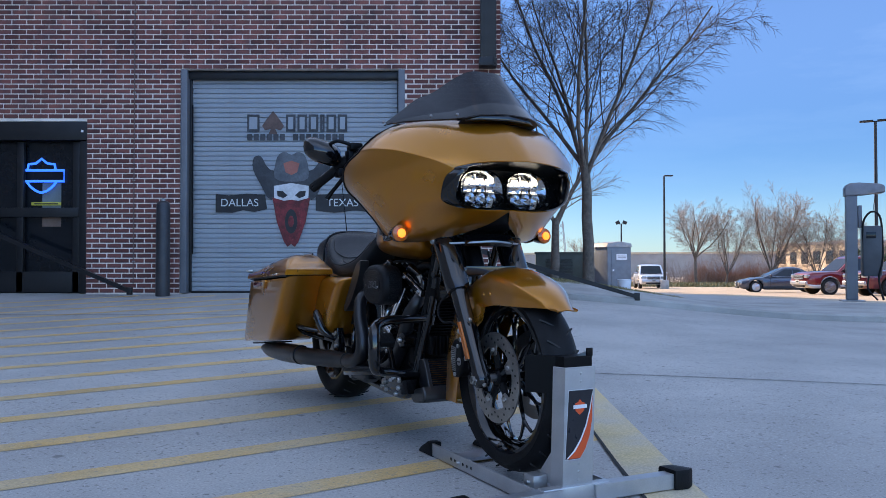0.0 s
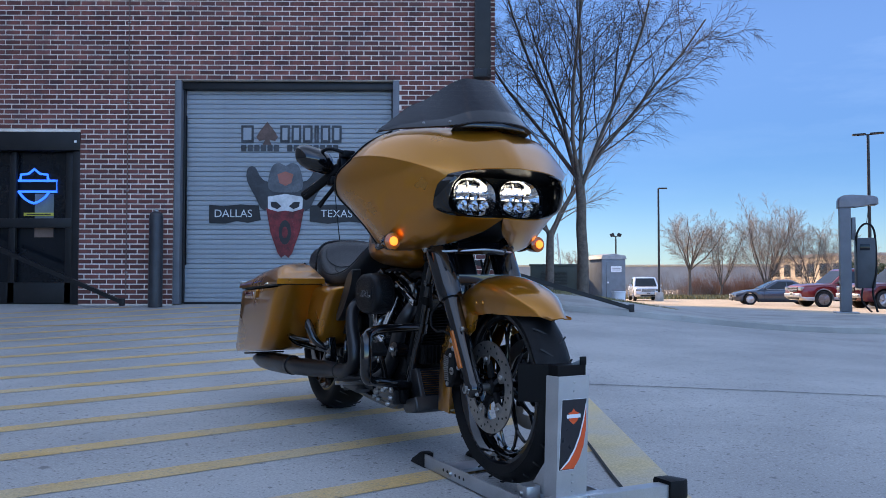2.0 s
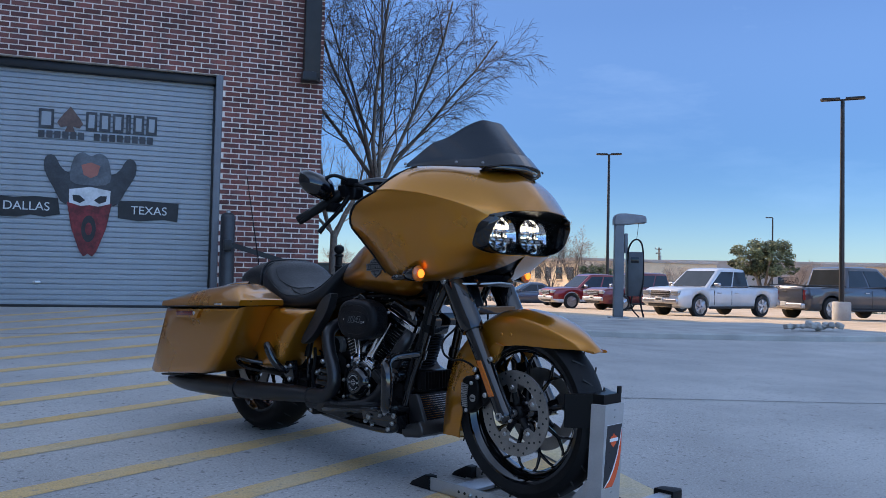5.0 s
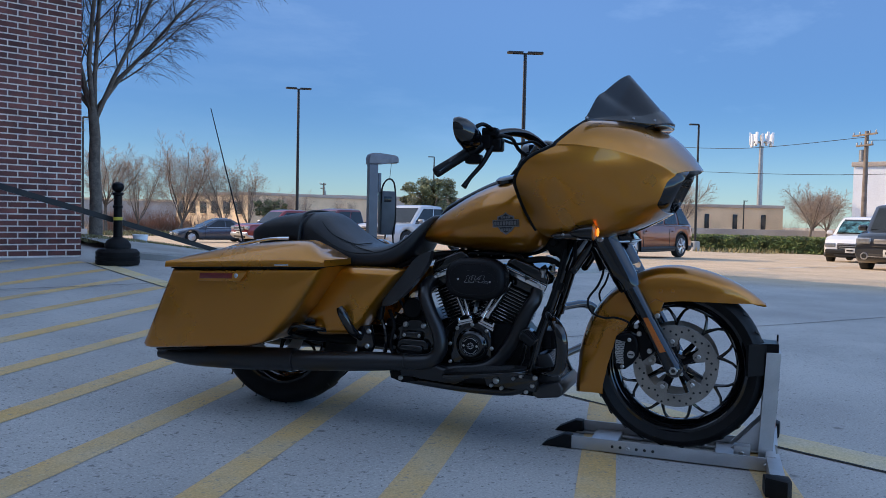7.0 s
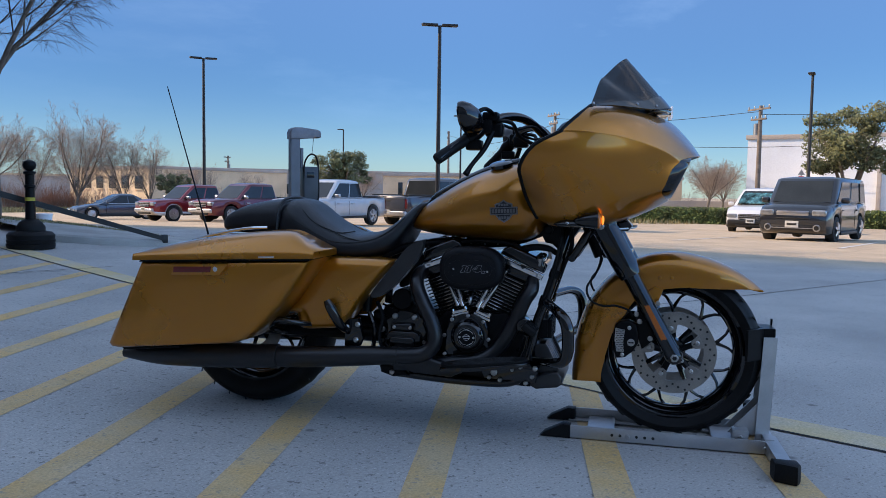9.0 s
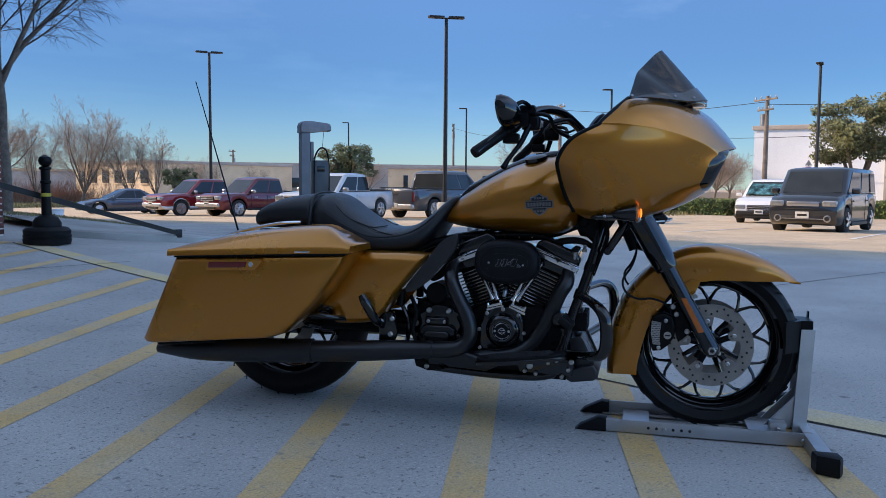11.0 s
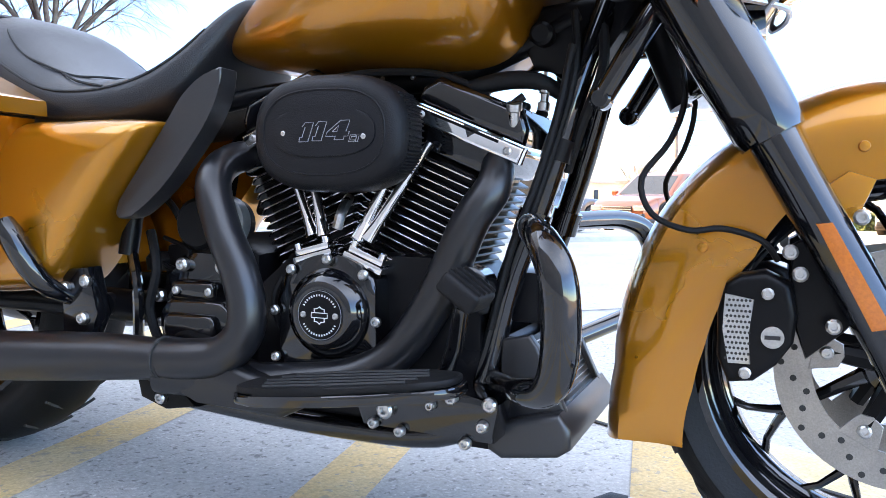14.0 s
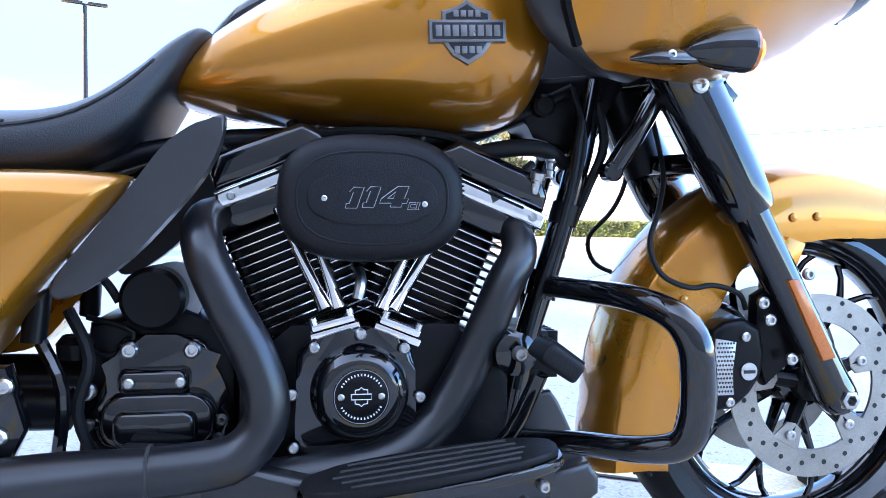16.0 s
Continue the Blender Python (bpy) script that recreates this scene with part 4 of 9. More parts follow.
def forks():
    for s in (-1, 1):
        y = s * 0.128
        low, mid, top = Vector((0.824, y, 0.296)), Vector((0.652, y, 0.602)), Vector((0.530, y, 0.819))
        f = part("fork_leg", tube([low, low.lerp(mid, 0.06), low.lerp(mid, 0.2), low.lerp(mid, 0.6), mid], [0.022, 0.031, 0.029, 0.029, 0.030], 20, 3), GLOSS, bike, "gloss black fork leg")
        part("fork_cover", tube([mid - (mid - low).normalized() * 0.005, mid.lerp(top, 0.03), mid.lerp(top, 0.5), top], [0.033, 0.043, 0.046, 0.047], 24, 3), GLOSS, f, "gloss black upper fork cover")
        part("cover_lip", tube([mid.lerp(top, 0.78) + Vector((0.006, 0, 0)), mid.lerp(top, 0.88) + Vector((0.008, 0, 0)), top + Vector((0.008, 0, 0.004))], [0.047, 0.049, 0.049], 24, 2), GLOSS, f)
        part("axle_boss", lathe([(-0.02, 0.026), (0.012, 0.028), (0.02, 0.024), (0.022, 0.016)], (0.813, y, 0.315), (0, s, 0), 24), GLOSS, f)
        part("axle_nut", lathe([(0.018, 0.0165), (0.026, 0.0165), (0.028, 0.0145), (0.036, 0.0145), (0.037, 0.013), (0.037, 0.0085), (0.029, 0.008)], (0.813, y, 0.315), (0, s, 0), 6), STEEL, f, "hollow hex axle end")
        part("pinch_bolt", bolt((0.838, s * 0.13, 0.302), 0.007, 0.008, (0.6, s * 0.8, 0)), STEEL, f)
        d = (mid - low).normalized()
        for bx, bz in ((0.678, 0.462), (0.690, 0.436), (0.728, 0.376), (0.752, 0.505)):
            part("caliper_bolt", bolt((bx, s * 0.135, bz), 0.0095, 0.009, (0, s, 0)), STEEL, f)
        o = [(0.703, 0.497), (0.721, 0.499), (0.786, 0.381), (0.765, 0.376)]
        part("side_reflector", prism(o, s * 0.150, s * 0.162, 0.002), AMBER_REFLECTOR, f, "amber side reflector")
        part("top_bolt", bolt((0.546, s * 0.173, 0.775), 0.0125, 0.009, (0, s, 0)), STEEL, f)
        # caliper behind the leg
        c = part("brake_caliper", prism([(0.622, 0.432), (0.652, 0.438), (0.682, 0.424), (0.690, 0.385), (0.686, 0.350), (0.668, 0.322), (0.642, 0.300), (0.612, 0.296), (0.598, 0.328), (0.597, 0.385), (0.606, 0.420)], s * 0.080, s * 0.130, 0.012, seg=3), SATIN, bike, "satin black brake caliper")
        cm = part("caliper_mesh", prism([(0.606, 0.408), (0.640, 0.402), (0.634, 0.36), (0.638, 0.322), (0.612, 0.322), (0.604, 0.365)], s * 0.129, s * 0.1325, 0.001), STEEL, c, "perforated steel cover")
        dots = bmesh.new()
        for i in range(6):
            for j in range(12):
                lathe([(0, 0.0019), (0.0003, 0.0019)], (0.609 + i * 0.0048 + (j % 2) * 0.0024, s * 0.1327, 0.328 + j * 0.0066), (0, s, 0), 6, dots)
        tagged(part("perforation", dots, JOINT, cm), kind="stuff")
        part("caliper_emblem", disc((0.662, s * 0.130, 0.357), 0.0135, 0.003, (0, s, 0)), STEEL, c, "round emblem")
        part("emblem_bar", block((0.662, s * 0.1335, 0.357), (0.018, 0.002, 0.005)), BADGE_DARK, c)
        for bx, bz in ((0.655, 0.410), (0.632, 0.311)):
            part("caliper_bolt", bolt((bx, s * 0.130, bz), 0.0075, 0.006, (0, s, 0)), STEEL, c)
        part("caliper_bracket", prism([(0.68, 0.47), (0.715, 0.49), (0.735, 0.455), (0.76, 0.39), (0.74, 0.365), (0.70, 0.33), (0.68, 0.39)], s * 0.090, s * 0.118, 0.008), SATIN, c)
        part("brake_line", tube([(0.665, s * 0.112, 0.45), (0.645, s * 0.125, 0.475), (0.60, s * 0.13, 0.488), (0.56, s * 0.135, 0.485), (0.515, s * 0.135, 0.505), (0.50, s * 0.125, 0.55), (0.53, s * 0.09, 0.60), (0.545, s * 0.07, 0.66), (0.53, s * 0.06, 0.74)], 0.0042, 8, 4), RUBBER, bike)
    part("steering_stem", tube([(0.55, 0, 0.66), (0.49, 0, 0.80)], 0.035, 16, 1), SATIN, bike)
    for z, x in ((0.655, 0.60), (0.785, 0.54)):
        part("triple_clamp", prism([(x - 0.06, -0.045), (x - 0.03, -0.12), (x + 0.03, -0.135), (x + 0.06, -0.10), (x + 0.05, 0), (x + 0.06, 0.10), (x + 0.03, 0.135), (x - 0.03, 0.12), (x - 0.06, 0.045)], z, z + 0.03, 0.010, "xy", 3), GLOSS, bike)
    part("front_axle", tube([(FX, -0.12, FZ), (FX, 0.12, FZ)], 0.013, 12, 1), STEEL, front_wheel)
    part("lower_cowl", prism([(0.56, 0.79), (0.63, 0.80), (0.655, 0.775), (0.64, 0.755), (0.57, 0.76)], -0.10, 0.10, 0.012), GLOSS, bike)
    part("cowl_edge", tube([(0.60, -0.15, 0.765), (0.655, -0.07, 0.768), (0.668, 0.0, 0.772), (0.655, 0.07, 0.768), (0.60, 0.15, 0.765)], 0.004, 6, 4), ALU, bike)


forks()

# strakes of the fairing's right half, from the top to the bottom, each from rear to front
FAIR = [
    [(0.512, 0, 1.205), (0.60, 0, 1.208), (0.69, 0, 1.192), (0.775, 0, 1.155), (0.84, 0, 1.092), (0.886, 0, 1.030)],
    [(0.512, 0.17, 1.200), (0.59, 0.17, 1.198), (0.68, 0.155, 1.175), (0.76, 0.14, 1.130), (0.82, 0.12, 1.074), (0.870, 0.10, 1.026)],
    [(0.508, 0.29, 1.186), (0.57, 0.275, 1.180), (0.655, 0.25, 1.155), (0.735, 0.22, 1.112), (0.795, 0.19, 1.066), (0.843, 0.165, 1.020)],
    [(0.470, 0.362, 1.146), (0.54, 0.352, 1.140), (0.625, 0.32, 1.118), (0.71, 0.28, 1.082), (0.775, 0.24, 1.046), (0.820, 0.205, 1.012)],
    [(0.425, 0.402, 1.100), (0.508, 0.392, 1.096), (0.606, 0.356, 1.083), (0.70, 0.31, 1.058), (0.765, 0.264, 1.032), (0.806, 0.222, 1.006)],
    [(0.418, 0.407, 1.090), (0.503, 0.396, 1.085), (0.602, 0.360, 1.072), (0.697, 0.313, 1.047), (0.762, 0.266, 1.022), (0.802, 0.226, 0.998)],
    [(0.335, 0.430, 1.045), (0.43, 0.420, 1.035), (0.545, 0.383, 1.022), (0.64, 0.336, 1.006), (0.715, 0.287, 0.990), (0.779, 0.245, 0.975)],
    [(0.289, 0.412, 0.982), (0.39, 0.412, 0.968), (0.50, 0.382, 0.955), (0.60, 0.334, 0.945), (0.69, 0.283, 0.935), (0.759, 0.250, 0.923)],
    [(0.288, 0.365, 0.932), (0.382, 0.378, 0.915), (0.485, 0.358, 0.903), (0.59, 0.318, 0.897), (0.68, 0.272, 0.895), (0.748, 0.236, 0.898)],
    [(0.303, 0.306, 0.866), (0.395, 0.328, 0.848), (0.50, 0.318, 0.840), (0.595, 0.282, 0.847), (0.68, 0.232, 0.860), (0.760, 0.190, 0.880)],
    [(0.334, 0.272, 0.802), (0.42, 0.285, 0.788), (0.52, 0.262, 0.786), (0.61, 0.220, 0.804), (0.70, 0.155, 0.830), (0.776, 0.100, 0.870)],
    [(0.372, 0.250, 0.777), (0.44, 0.238, 0.771), (0.53, 0.190, 0.774), (0.63, 0.115, 0.796), (0.71, 0.04, 0.830), (0.785, 0.0, 0.872)],
]


def fairing():
    cols = [spline(s, 4) for s in FAIR]
    m = len(cols[0])
    half = [spline([c[i] for c in cols], 3) for i in range(m)]
    both = [[Vector((p.x, -p.y, p.z)) for p in reversed(row)] + [p for p in row[1:]] for row in half]
    both = [[Vector((p.x, p.y, p.z)) for p in row] for row in both]
    sh = part("fairing", rings(both, False, False), [GOLD, SATIN], bike, "gold frame-mounted front fairing with a wide headlight opening", 60, thick=0.004)
    sh.modifiers[0].material_offset = 1
    # black recess behind the opening
    lip = half[-1]
    lip_l = [Vector((p.x, -p.y, p.z)) for p in lip]
    loop = lip_l[::-1] + lip[1:]
    c = Vector((0.70, 0, 0.945))
    rows = [[p + Vector((-0.004, 0, 0)) for p in loop]]
    for k, xk in ((0.95, 0.78), (0.91, 0.73), (0.86, 0.705), (0.3, 0.70), (0.02, 0.70)):
        row = []
        for p in loop:
            q = c + (p - c) * k
            row.append(Vector((min(xk, p.x - 0.012), q.y, q.z)))
        rows.append(row)
    part("headlight_bezel", rings(rows, False, False), SATIN, sh, "deep black headlight surround", 60)
    cover = []
    for k, xc in ((0.985, 0.0), (0.7, 0.35), (0.35, 0.75), (0.02, 1.0)):
        row = []
        for p in loop:
            q = c + (p - c) * k
            row.append(Vector((p.x - 0.006 + (0.822 - p.x) * xc, q.y, q.z)))
        cover.append(row)
    part("headlight_cover", rings(cover, False, False), CLEAR, sh, "clear cover across the headlight opening", 80)

    # black cheeks that carry the cover forward at both ends of the opening
    for s in (-1, 1):
        edge = [p for p in lip if p.y > 0.15]
        rows = [[Vector((p.x - 0.004, s * p.y, p.z)) for p in edge]]
        for ky, kx in ((0.965, 0.55), (0.90, 0.92), (0.865, 1.0), (0.85, 0.9), (0.84, 0.0)):
            rows.append([Vector((p.x - 0.003 + kx * (0.782 + (p.z - 0.869) * 0.447 - p.x), s * p.y * ky, p.z + (0.945 - p.z) * (1 - ky) * 0.3)) for p in edge])
        part("bezel_cheek", rings(rows, False, False), GLOSS, sh, "glossy black end of the headlight opening", 60)

    def lamp_ring(at, x, ry, rz, n=40):
        out = []
        for j in range(n):
            t = 2 * math.pi * j / n
            ct, st = math.cos(t), math.sin(t)
            out.append(Vector((at[0] + x - 0.10 * rz * math.copysign(abs(st) ** 0.8, st), at[1] + ry * math.copysign(abs(ct) ** 0.85, ct), at[2] + rz * math.copysign(abs(st) ** 0.8, st))))
        return out
    for s in (-1, 1):
        at = (0.716, s * 0.089, 0.945)
        y = at[1]
        h = part("headlight", rings([lamp_ring(at, 0.0, 0.084, 0.066), lamp_ring(at, 0.034, 0.086, 0.068), lamp_ring(at, 0.038, 0.083, 0.065)], True, False), GLOSS, sh, "lit oval headlight with bright cells behind a clear lens")
        part("reflector_bowl", rings([lamp_ring(at, 0.002, 0.012, 0.01), lamp_ring(at, 0.004, 0.056, 0.046), lamp_ring(at, 0.03, 0.082, 0.064)], True, False), CHROME, h)
        for k in (-1, 0, 1):
            part("lit_element", block((at[0] + 0.016, y + k * 0.039, at[2] + 0.030), (0.006, 0.027, 0.017), 0.002), LAMP_GLOW, h)
            part("lit_element", block((at[0] + 0.014, y + k * 0.041, at[2] - 0.004), (0.006, 0.012, 0.008), 0.002), LAMP_GLOW, h)
            part("lamp_cup", lathe([(0.0, 0.006), (0.006, 0.014), (0.016, 0.019)], (at[0] + 0.006, y + k * 0.041, at[2] - 0.028), (1, 0, 0), 14, caps=False), CHROME, h)
        for k in (-1, 1):
            part("lamp_divider", block((at[0] + 0.016, y + k * 0.020, at[2] + 0.022), (0.026, 0.002, 0.06), 0.0008), CHROME, h)
        for dz in (0.012, -0.010):
            part("lamp_shelf", block((at[0] + 0.018, y, at[2] + dz), (0.026, 0.136, 0.0022), 0.0008), CHROME if dz > 0 else SATIN, h)
        part("lens", rings([lamp_ring(at, 0.038, 0.083, 0.065), lamp_ring(at, 0.044, 0.072, 0.057), lamp_ring(at, 0.048, 0.035, 0.03), lamp_ring(at, 0.049, 0.008, 0.007)], True, True), CLEAR, h)
        part("bezel_screw", bolt((0.712, s * 0.205, 1.000), 0.0055, 0.004, (1, 0, 0)), STEEL, sh)
        part("bezel_screw", bolt((0.712, s * 0.198, 0.905), 0.0055, 0.004, (1, 0, 0)), STEEL, sh)
    # inner dash and rear edging
    for s in (-1, 1):
        rim = [Vector((p[0].x, s * (p[0].y - 0.004), p[0].z)) for p in cols[2:11]]
        part("edge_trim", tube([p + Vector((-0.002, 0, 0)) for p in rim], 0.0075, 8, 3), SATIN, sh, "black edge trim")
    rows = []
    for i in (0, 3, 6):
        rows.append([Vector((p.x + 0.02, p.y * 0.94, p.z - 0.012)) for p in both[i][12:-12]])
    part("inner_fairing", rings(rows, False, False), SATIN, sh)
    part("dash", prism([(0.53, 1.165), (0.60, 1.14), (0.60, 1.0), (0.54, 1.0), (0.49, 1.04), (0.50, 1.11)], -0.25, 0.25, 0.03, seg=3), SATIN, sh, "black instrument panel")
    for y, r in ((-0.09, 0.05), (0.09, 0.05), (-0.22, 0.045), (0.22, 0.045)):
        part("gauge", lathe([(0, r), (0.03, r), (0.035, r * 0.85), (0.028, r * 0.8)], (0.445, y, 1.07), (-0.9, 0, 0.42), 24), GLOSS, sh)
    part("gauge_hood", lathe([(-0.03, 0.04), (0.01, 0.055), (0.05, 0.05), (0.06, 0.03)], (0.42, -0.03, 1.09), (-0.8, 0, 0.6), 20), SATIN, sh)
    # vent slit in the top
    part("air_vent", prism([(0.70, -0.16), (0.755, -0.10), (0.778, 0.0), (0.755, 0.10), (0.70, 0.16), (0.735, 0.0)], 1.178, 1.196, 0.004, "xy"), GLOSS, sh, "black air vent under the windshield")
    # fork skirt between the fairing's lower edges
    part("chin_panel", prism([(0.47, 0.79), (0.56, 0.788), (0.70, 0.834), (0.765, 0.868), (0.70, 0.88), (0.48, 0.86)], -0.10, 0.10, 0.02), SATIN, sh)


fairing()


def windshield():
    base = [(0.510, 0.348, 1.176), (0.565, 0.300, 1.186), (0.65, 0.232, 1.184), (0.715, 0.165, 1.184), (0.758, 0.105, 1.194), (0.772, 0.052, 1.198), (0.776, 0.0, 1.199)]
    up = [(0.512, 0.340, 1.190), (0.520, 0.296, 1.226), (0.532, 0.232, 1.278), (0.548, 0.176, 1.304), (0.585, 0.112, 1.352), (0.612, 0.060, 1.378), (0.618, 0.0, 1.380)]
    mid = []
    for b, u in zip(base, up):
        bv, uv = Vector(b), Vector(u)
        m = bv.lerp(uv, 0.5)
        mid.append(m + Vector((0.006, 0.004, -0.006)))
    B, M_, U = (spline([Vector(p) for p in q], 5) for q in (base, mid, up))

    def full(h):
        return [Vector((p.x, -p.y, p.z)) for p in h] + [p for p in reversed(h)][1:]
    cols = [spline(list(r), 4) for r in zip(full(B), full(M_), full(U))]
    w = part("windshield", rings(cols, False, False), SMOKE, bike, "low dark smoked windshield with a raised middle", 60, thick=0.004)
    # the dark lower part: a duct under the raised middle and the band at the foot
    duct = [p for p in full(B) if abs(p.y) < 0.165]
    part("duct", rings([[p + Vector((0.002, 0, 0.001)), Vector((p.x - 0.030, p.y * 0.98, p.z - 0.010)), Vector((p.x - 0.075, p.y * 0.95, p.z - 0.022)), Vector((p.x - 0.10, p.y * 0.93, p.z - 0.06))] for p in duct], False, False), BADGE_DARK, w, "black air duct under the raised middle", thick=0.003)
    part("windshield_foot", rings([[p + Vector((0.0035, 0, 0.001)), p.lerp(m, 0.25) + Vector((0.0035, 0, 0.003)), p.lerp(m, 0.5) + Vector((0.003, 0, 0.003))] for p, m in zip(full(B), full(M_))], False, False), GLOSS, w, "opaque black band along the foot of the windshield", 60, thick=0.001)
    for s in (-1, 1):
        for p in (base[0], base[2], base[3]):
            q = Vector(p)
            part("screw", lathe([(0, 0.006), (0.003, 0.005), (0.004, 0.002)], (q.x + 0.008, s * (q.y + 0.004), q.z + 0.012), (0.4, s * 0.8, 0.4), 10), BADGE, w)


windshield()


def sections(stations, n=28, power=2.6, bm=None, flat_top=False):
    """Skin closed rounded sections; each station is x, low z, high z, half width, and optional share of the height of its widest line."""
    cols = [list(s) + [0.5] * (5 - len(s)) for s in stations]
    dense = []
    for i in range(len(cols) - 1):
        for j in range(4):
            t = j / 4
            a, b, c, d = cols[max(i - 1, 0)], cols[i], cols[i + 1], cols[min(i + 2, len(cols) - 1)]
            dense.append([0.5 * (2 * q + (r - p) * t + (2 * p - 5 * q + 4 * r - s) * t * t + (3 * q - p - 3 * r + s) * t ** 3) for p, q, r, s in zip(a, b, c, d)])
    dense.append(cols[-1])
    rows = []
    for x, lo, hi, w, f in dense:
        w = max(w, 0.004)
        zc = lo + (hi - lo) * f
        row = []
        for j in range(n):
            a = 2 * math.pi * j / n
            ca, sa = math.cos(a), math.sin(a)
            yy = w * math.copysign(abs(ca) ** (2 / power), ca)
            zz = zc + ((hi - zc) if sa > 0 else (zc - lo)) * math.copysign(abs(sa) ** (2 / power), sa)
            row.append((x, yy, zz))
        rows.append(row)
    return rings(rows, True, True, bm)


def tank():
    t = part("fuel_tank", sections([(-0.188, 0.752, 0.768, 0.04), (-0.178, 0.743, 0.788, 0.075, 0.45), (-0.15, 0.734, 0.820, 0.10, 0.42), (-0.10, 0.725, 0.862, 0.130, 0.42), (0.0, 0.713, 0.925, 0.172, 0.42), (0.10, 0.706, 0.972, 0.202, 0.45),
                                    (0.20, 0.704, 0.998, 0.214, 0.47), (0.27, 0.708, 1.004, 0.205, 0.48), (0.32, 0.735, 0.995, 0.175, 0.5), (0.345, 0.79, 0.965, 0.12, 0.5), (0.352, 0.84, 0.92, 0.06, 0.5)], 40, 2.35), GOLD, bike, "gold teardrop fuel tank", 60)
    part("tank_console", sections([(-0.13, 0.80, 0.85, 0.035), (-0.11, 0.82, 0.872, 0.046), (-0.08, 0.85, 0.897, 0.05), (0.03, 0.91, 0.956, 0.052), (0.13, 0.95, 0.998, 0.052), (0.23, 0.98, 1.022, 0.05), (0.285, 0.985, 1.018, 0.03)], 20, 3.2), GLOSS, t, "black console strip along the tank")
    part("fuel_cap", lathe([(0, 0.045), (0.012, 0.045), (0.018, 0.035)], (0.17, -0.085, 0.985), (-0.15, -0.25, 1), 24), GLOSS, t)
    for s in (-1, 1):
        m = Matrix.Translation((0.203, s * 0.2125, 0.823)) @ pose(0, 0, 0, 0, -3, 0) @ pose(0, 0, 0, 0, 0, 0)
        def sh(outline, a, b, bev=0.0015):
            bm = prism(outline, s * a, s * b, bev)
            bmesh.ops.transform(bm, matrix=m, verts=bm.verts)
            return bm
        shield = [(-0.032, 0.026), (-0.012, 0.030), (0, 0.041), (0.012, 0.030), (0.032, 0.026), (0.033, -0.012), (0.02, -0.03), (0, -0.042), (-0.02, -0.03), (-0.033, -0.012)]
        b = part("tank_badge", sh(shield, -0.006, 0.004), BADGE, t, "pewter shield badge with a crossing bar")
        part("badge_field", sh([(x * 0.86, z * 0.86) for x, z in shield], 0.0, 0.005), BADGE_DARK, b)
        part("badge_bar", sh([(-0.05, -0.014), (0.05, -0.014), (0.05, 0.014), (-0.05, 0.014)], -0.006, 0.008), BADGE, b)
        part("badge_bar_field", sh([(-0.046, -0.0105), (0.046, -0.0105), (0.046, 0.0105), (-0.046, 0.0105)], 0.004, 0.0088, 0.0005), BADGE_DARK, b)
        for i in range(8):
            part("badge_print", sh([(-0.042 + i * 0.0108, -0.007), (-0.034 + i * 0.0108, -0.007), (-0.034 + i * 0.0108, 0.007), (-0.042 + i * 0.0108, 0.007)], 0.006, 0.0098, 0.0003), BADGE, b)
        for i in range(4):
            part("badge_print", sh([(-0.018 + i * 0.0095, 0.018), (-0.011 + i * 0.0095, 0.018), (-0.011 + i * 0.0095, 0.026), (-0.018 + i * 0.0095, 0.026)], 0.003, 0.0064, 0.0003), BADGE, b)
            part("badge_print", sh([(-0.018 + i * 0.0095, -0.028), (-0.011 + i * 0.0095, -0.028), (-0.011 + i * 0.0095, -0.019), (-0.018 + i * 0.0095, -0.019)], 0.003, 0.0064, 0.0003), BADGE, b)
        # dark knee panel between the fairing's rear edge and the tank
        line = spline([Vector(p) for p in ((0.325, 0.196, 0.985), (0.312, 0.214, 0.925), (0.318, 0.226, 0.872), (0.348, 0.232, 0.826), (0.392, 0.226, 0.792), (0.445, 0.200, 0.775))], 4)
        rows = []
        for i, p in enumerate(line):
            k = math.sin(math.pi * (0.12 + 0.80 * i / (len(line) - 1)))
            rows.append([Vector((p.x - 0.034 * k, s * (p.y - 0.022), p.z - 0.012 * k)), Vector((p.x - 0.030 * k, s * (p.y - 0.004), p.z - 0.010 * k)), Vector((p.x - 0.012 * k, s * (p.y + 0.008), p.z)), Vector((p.x + 0.02, s * (p.y + 0.014), p.z + 0.01)), Vector((p.x + 0.06, s * (p.y + 0.012), p.z + 0.02))])
        part("knee_panel", rings(rows, False, False), SHIELD, bike, "dark satin panel behind the fairing", 60, thick=0.004)


tank()


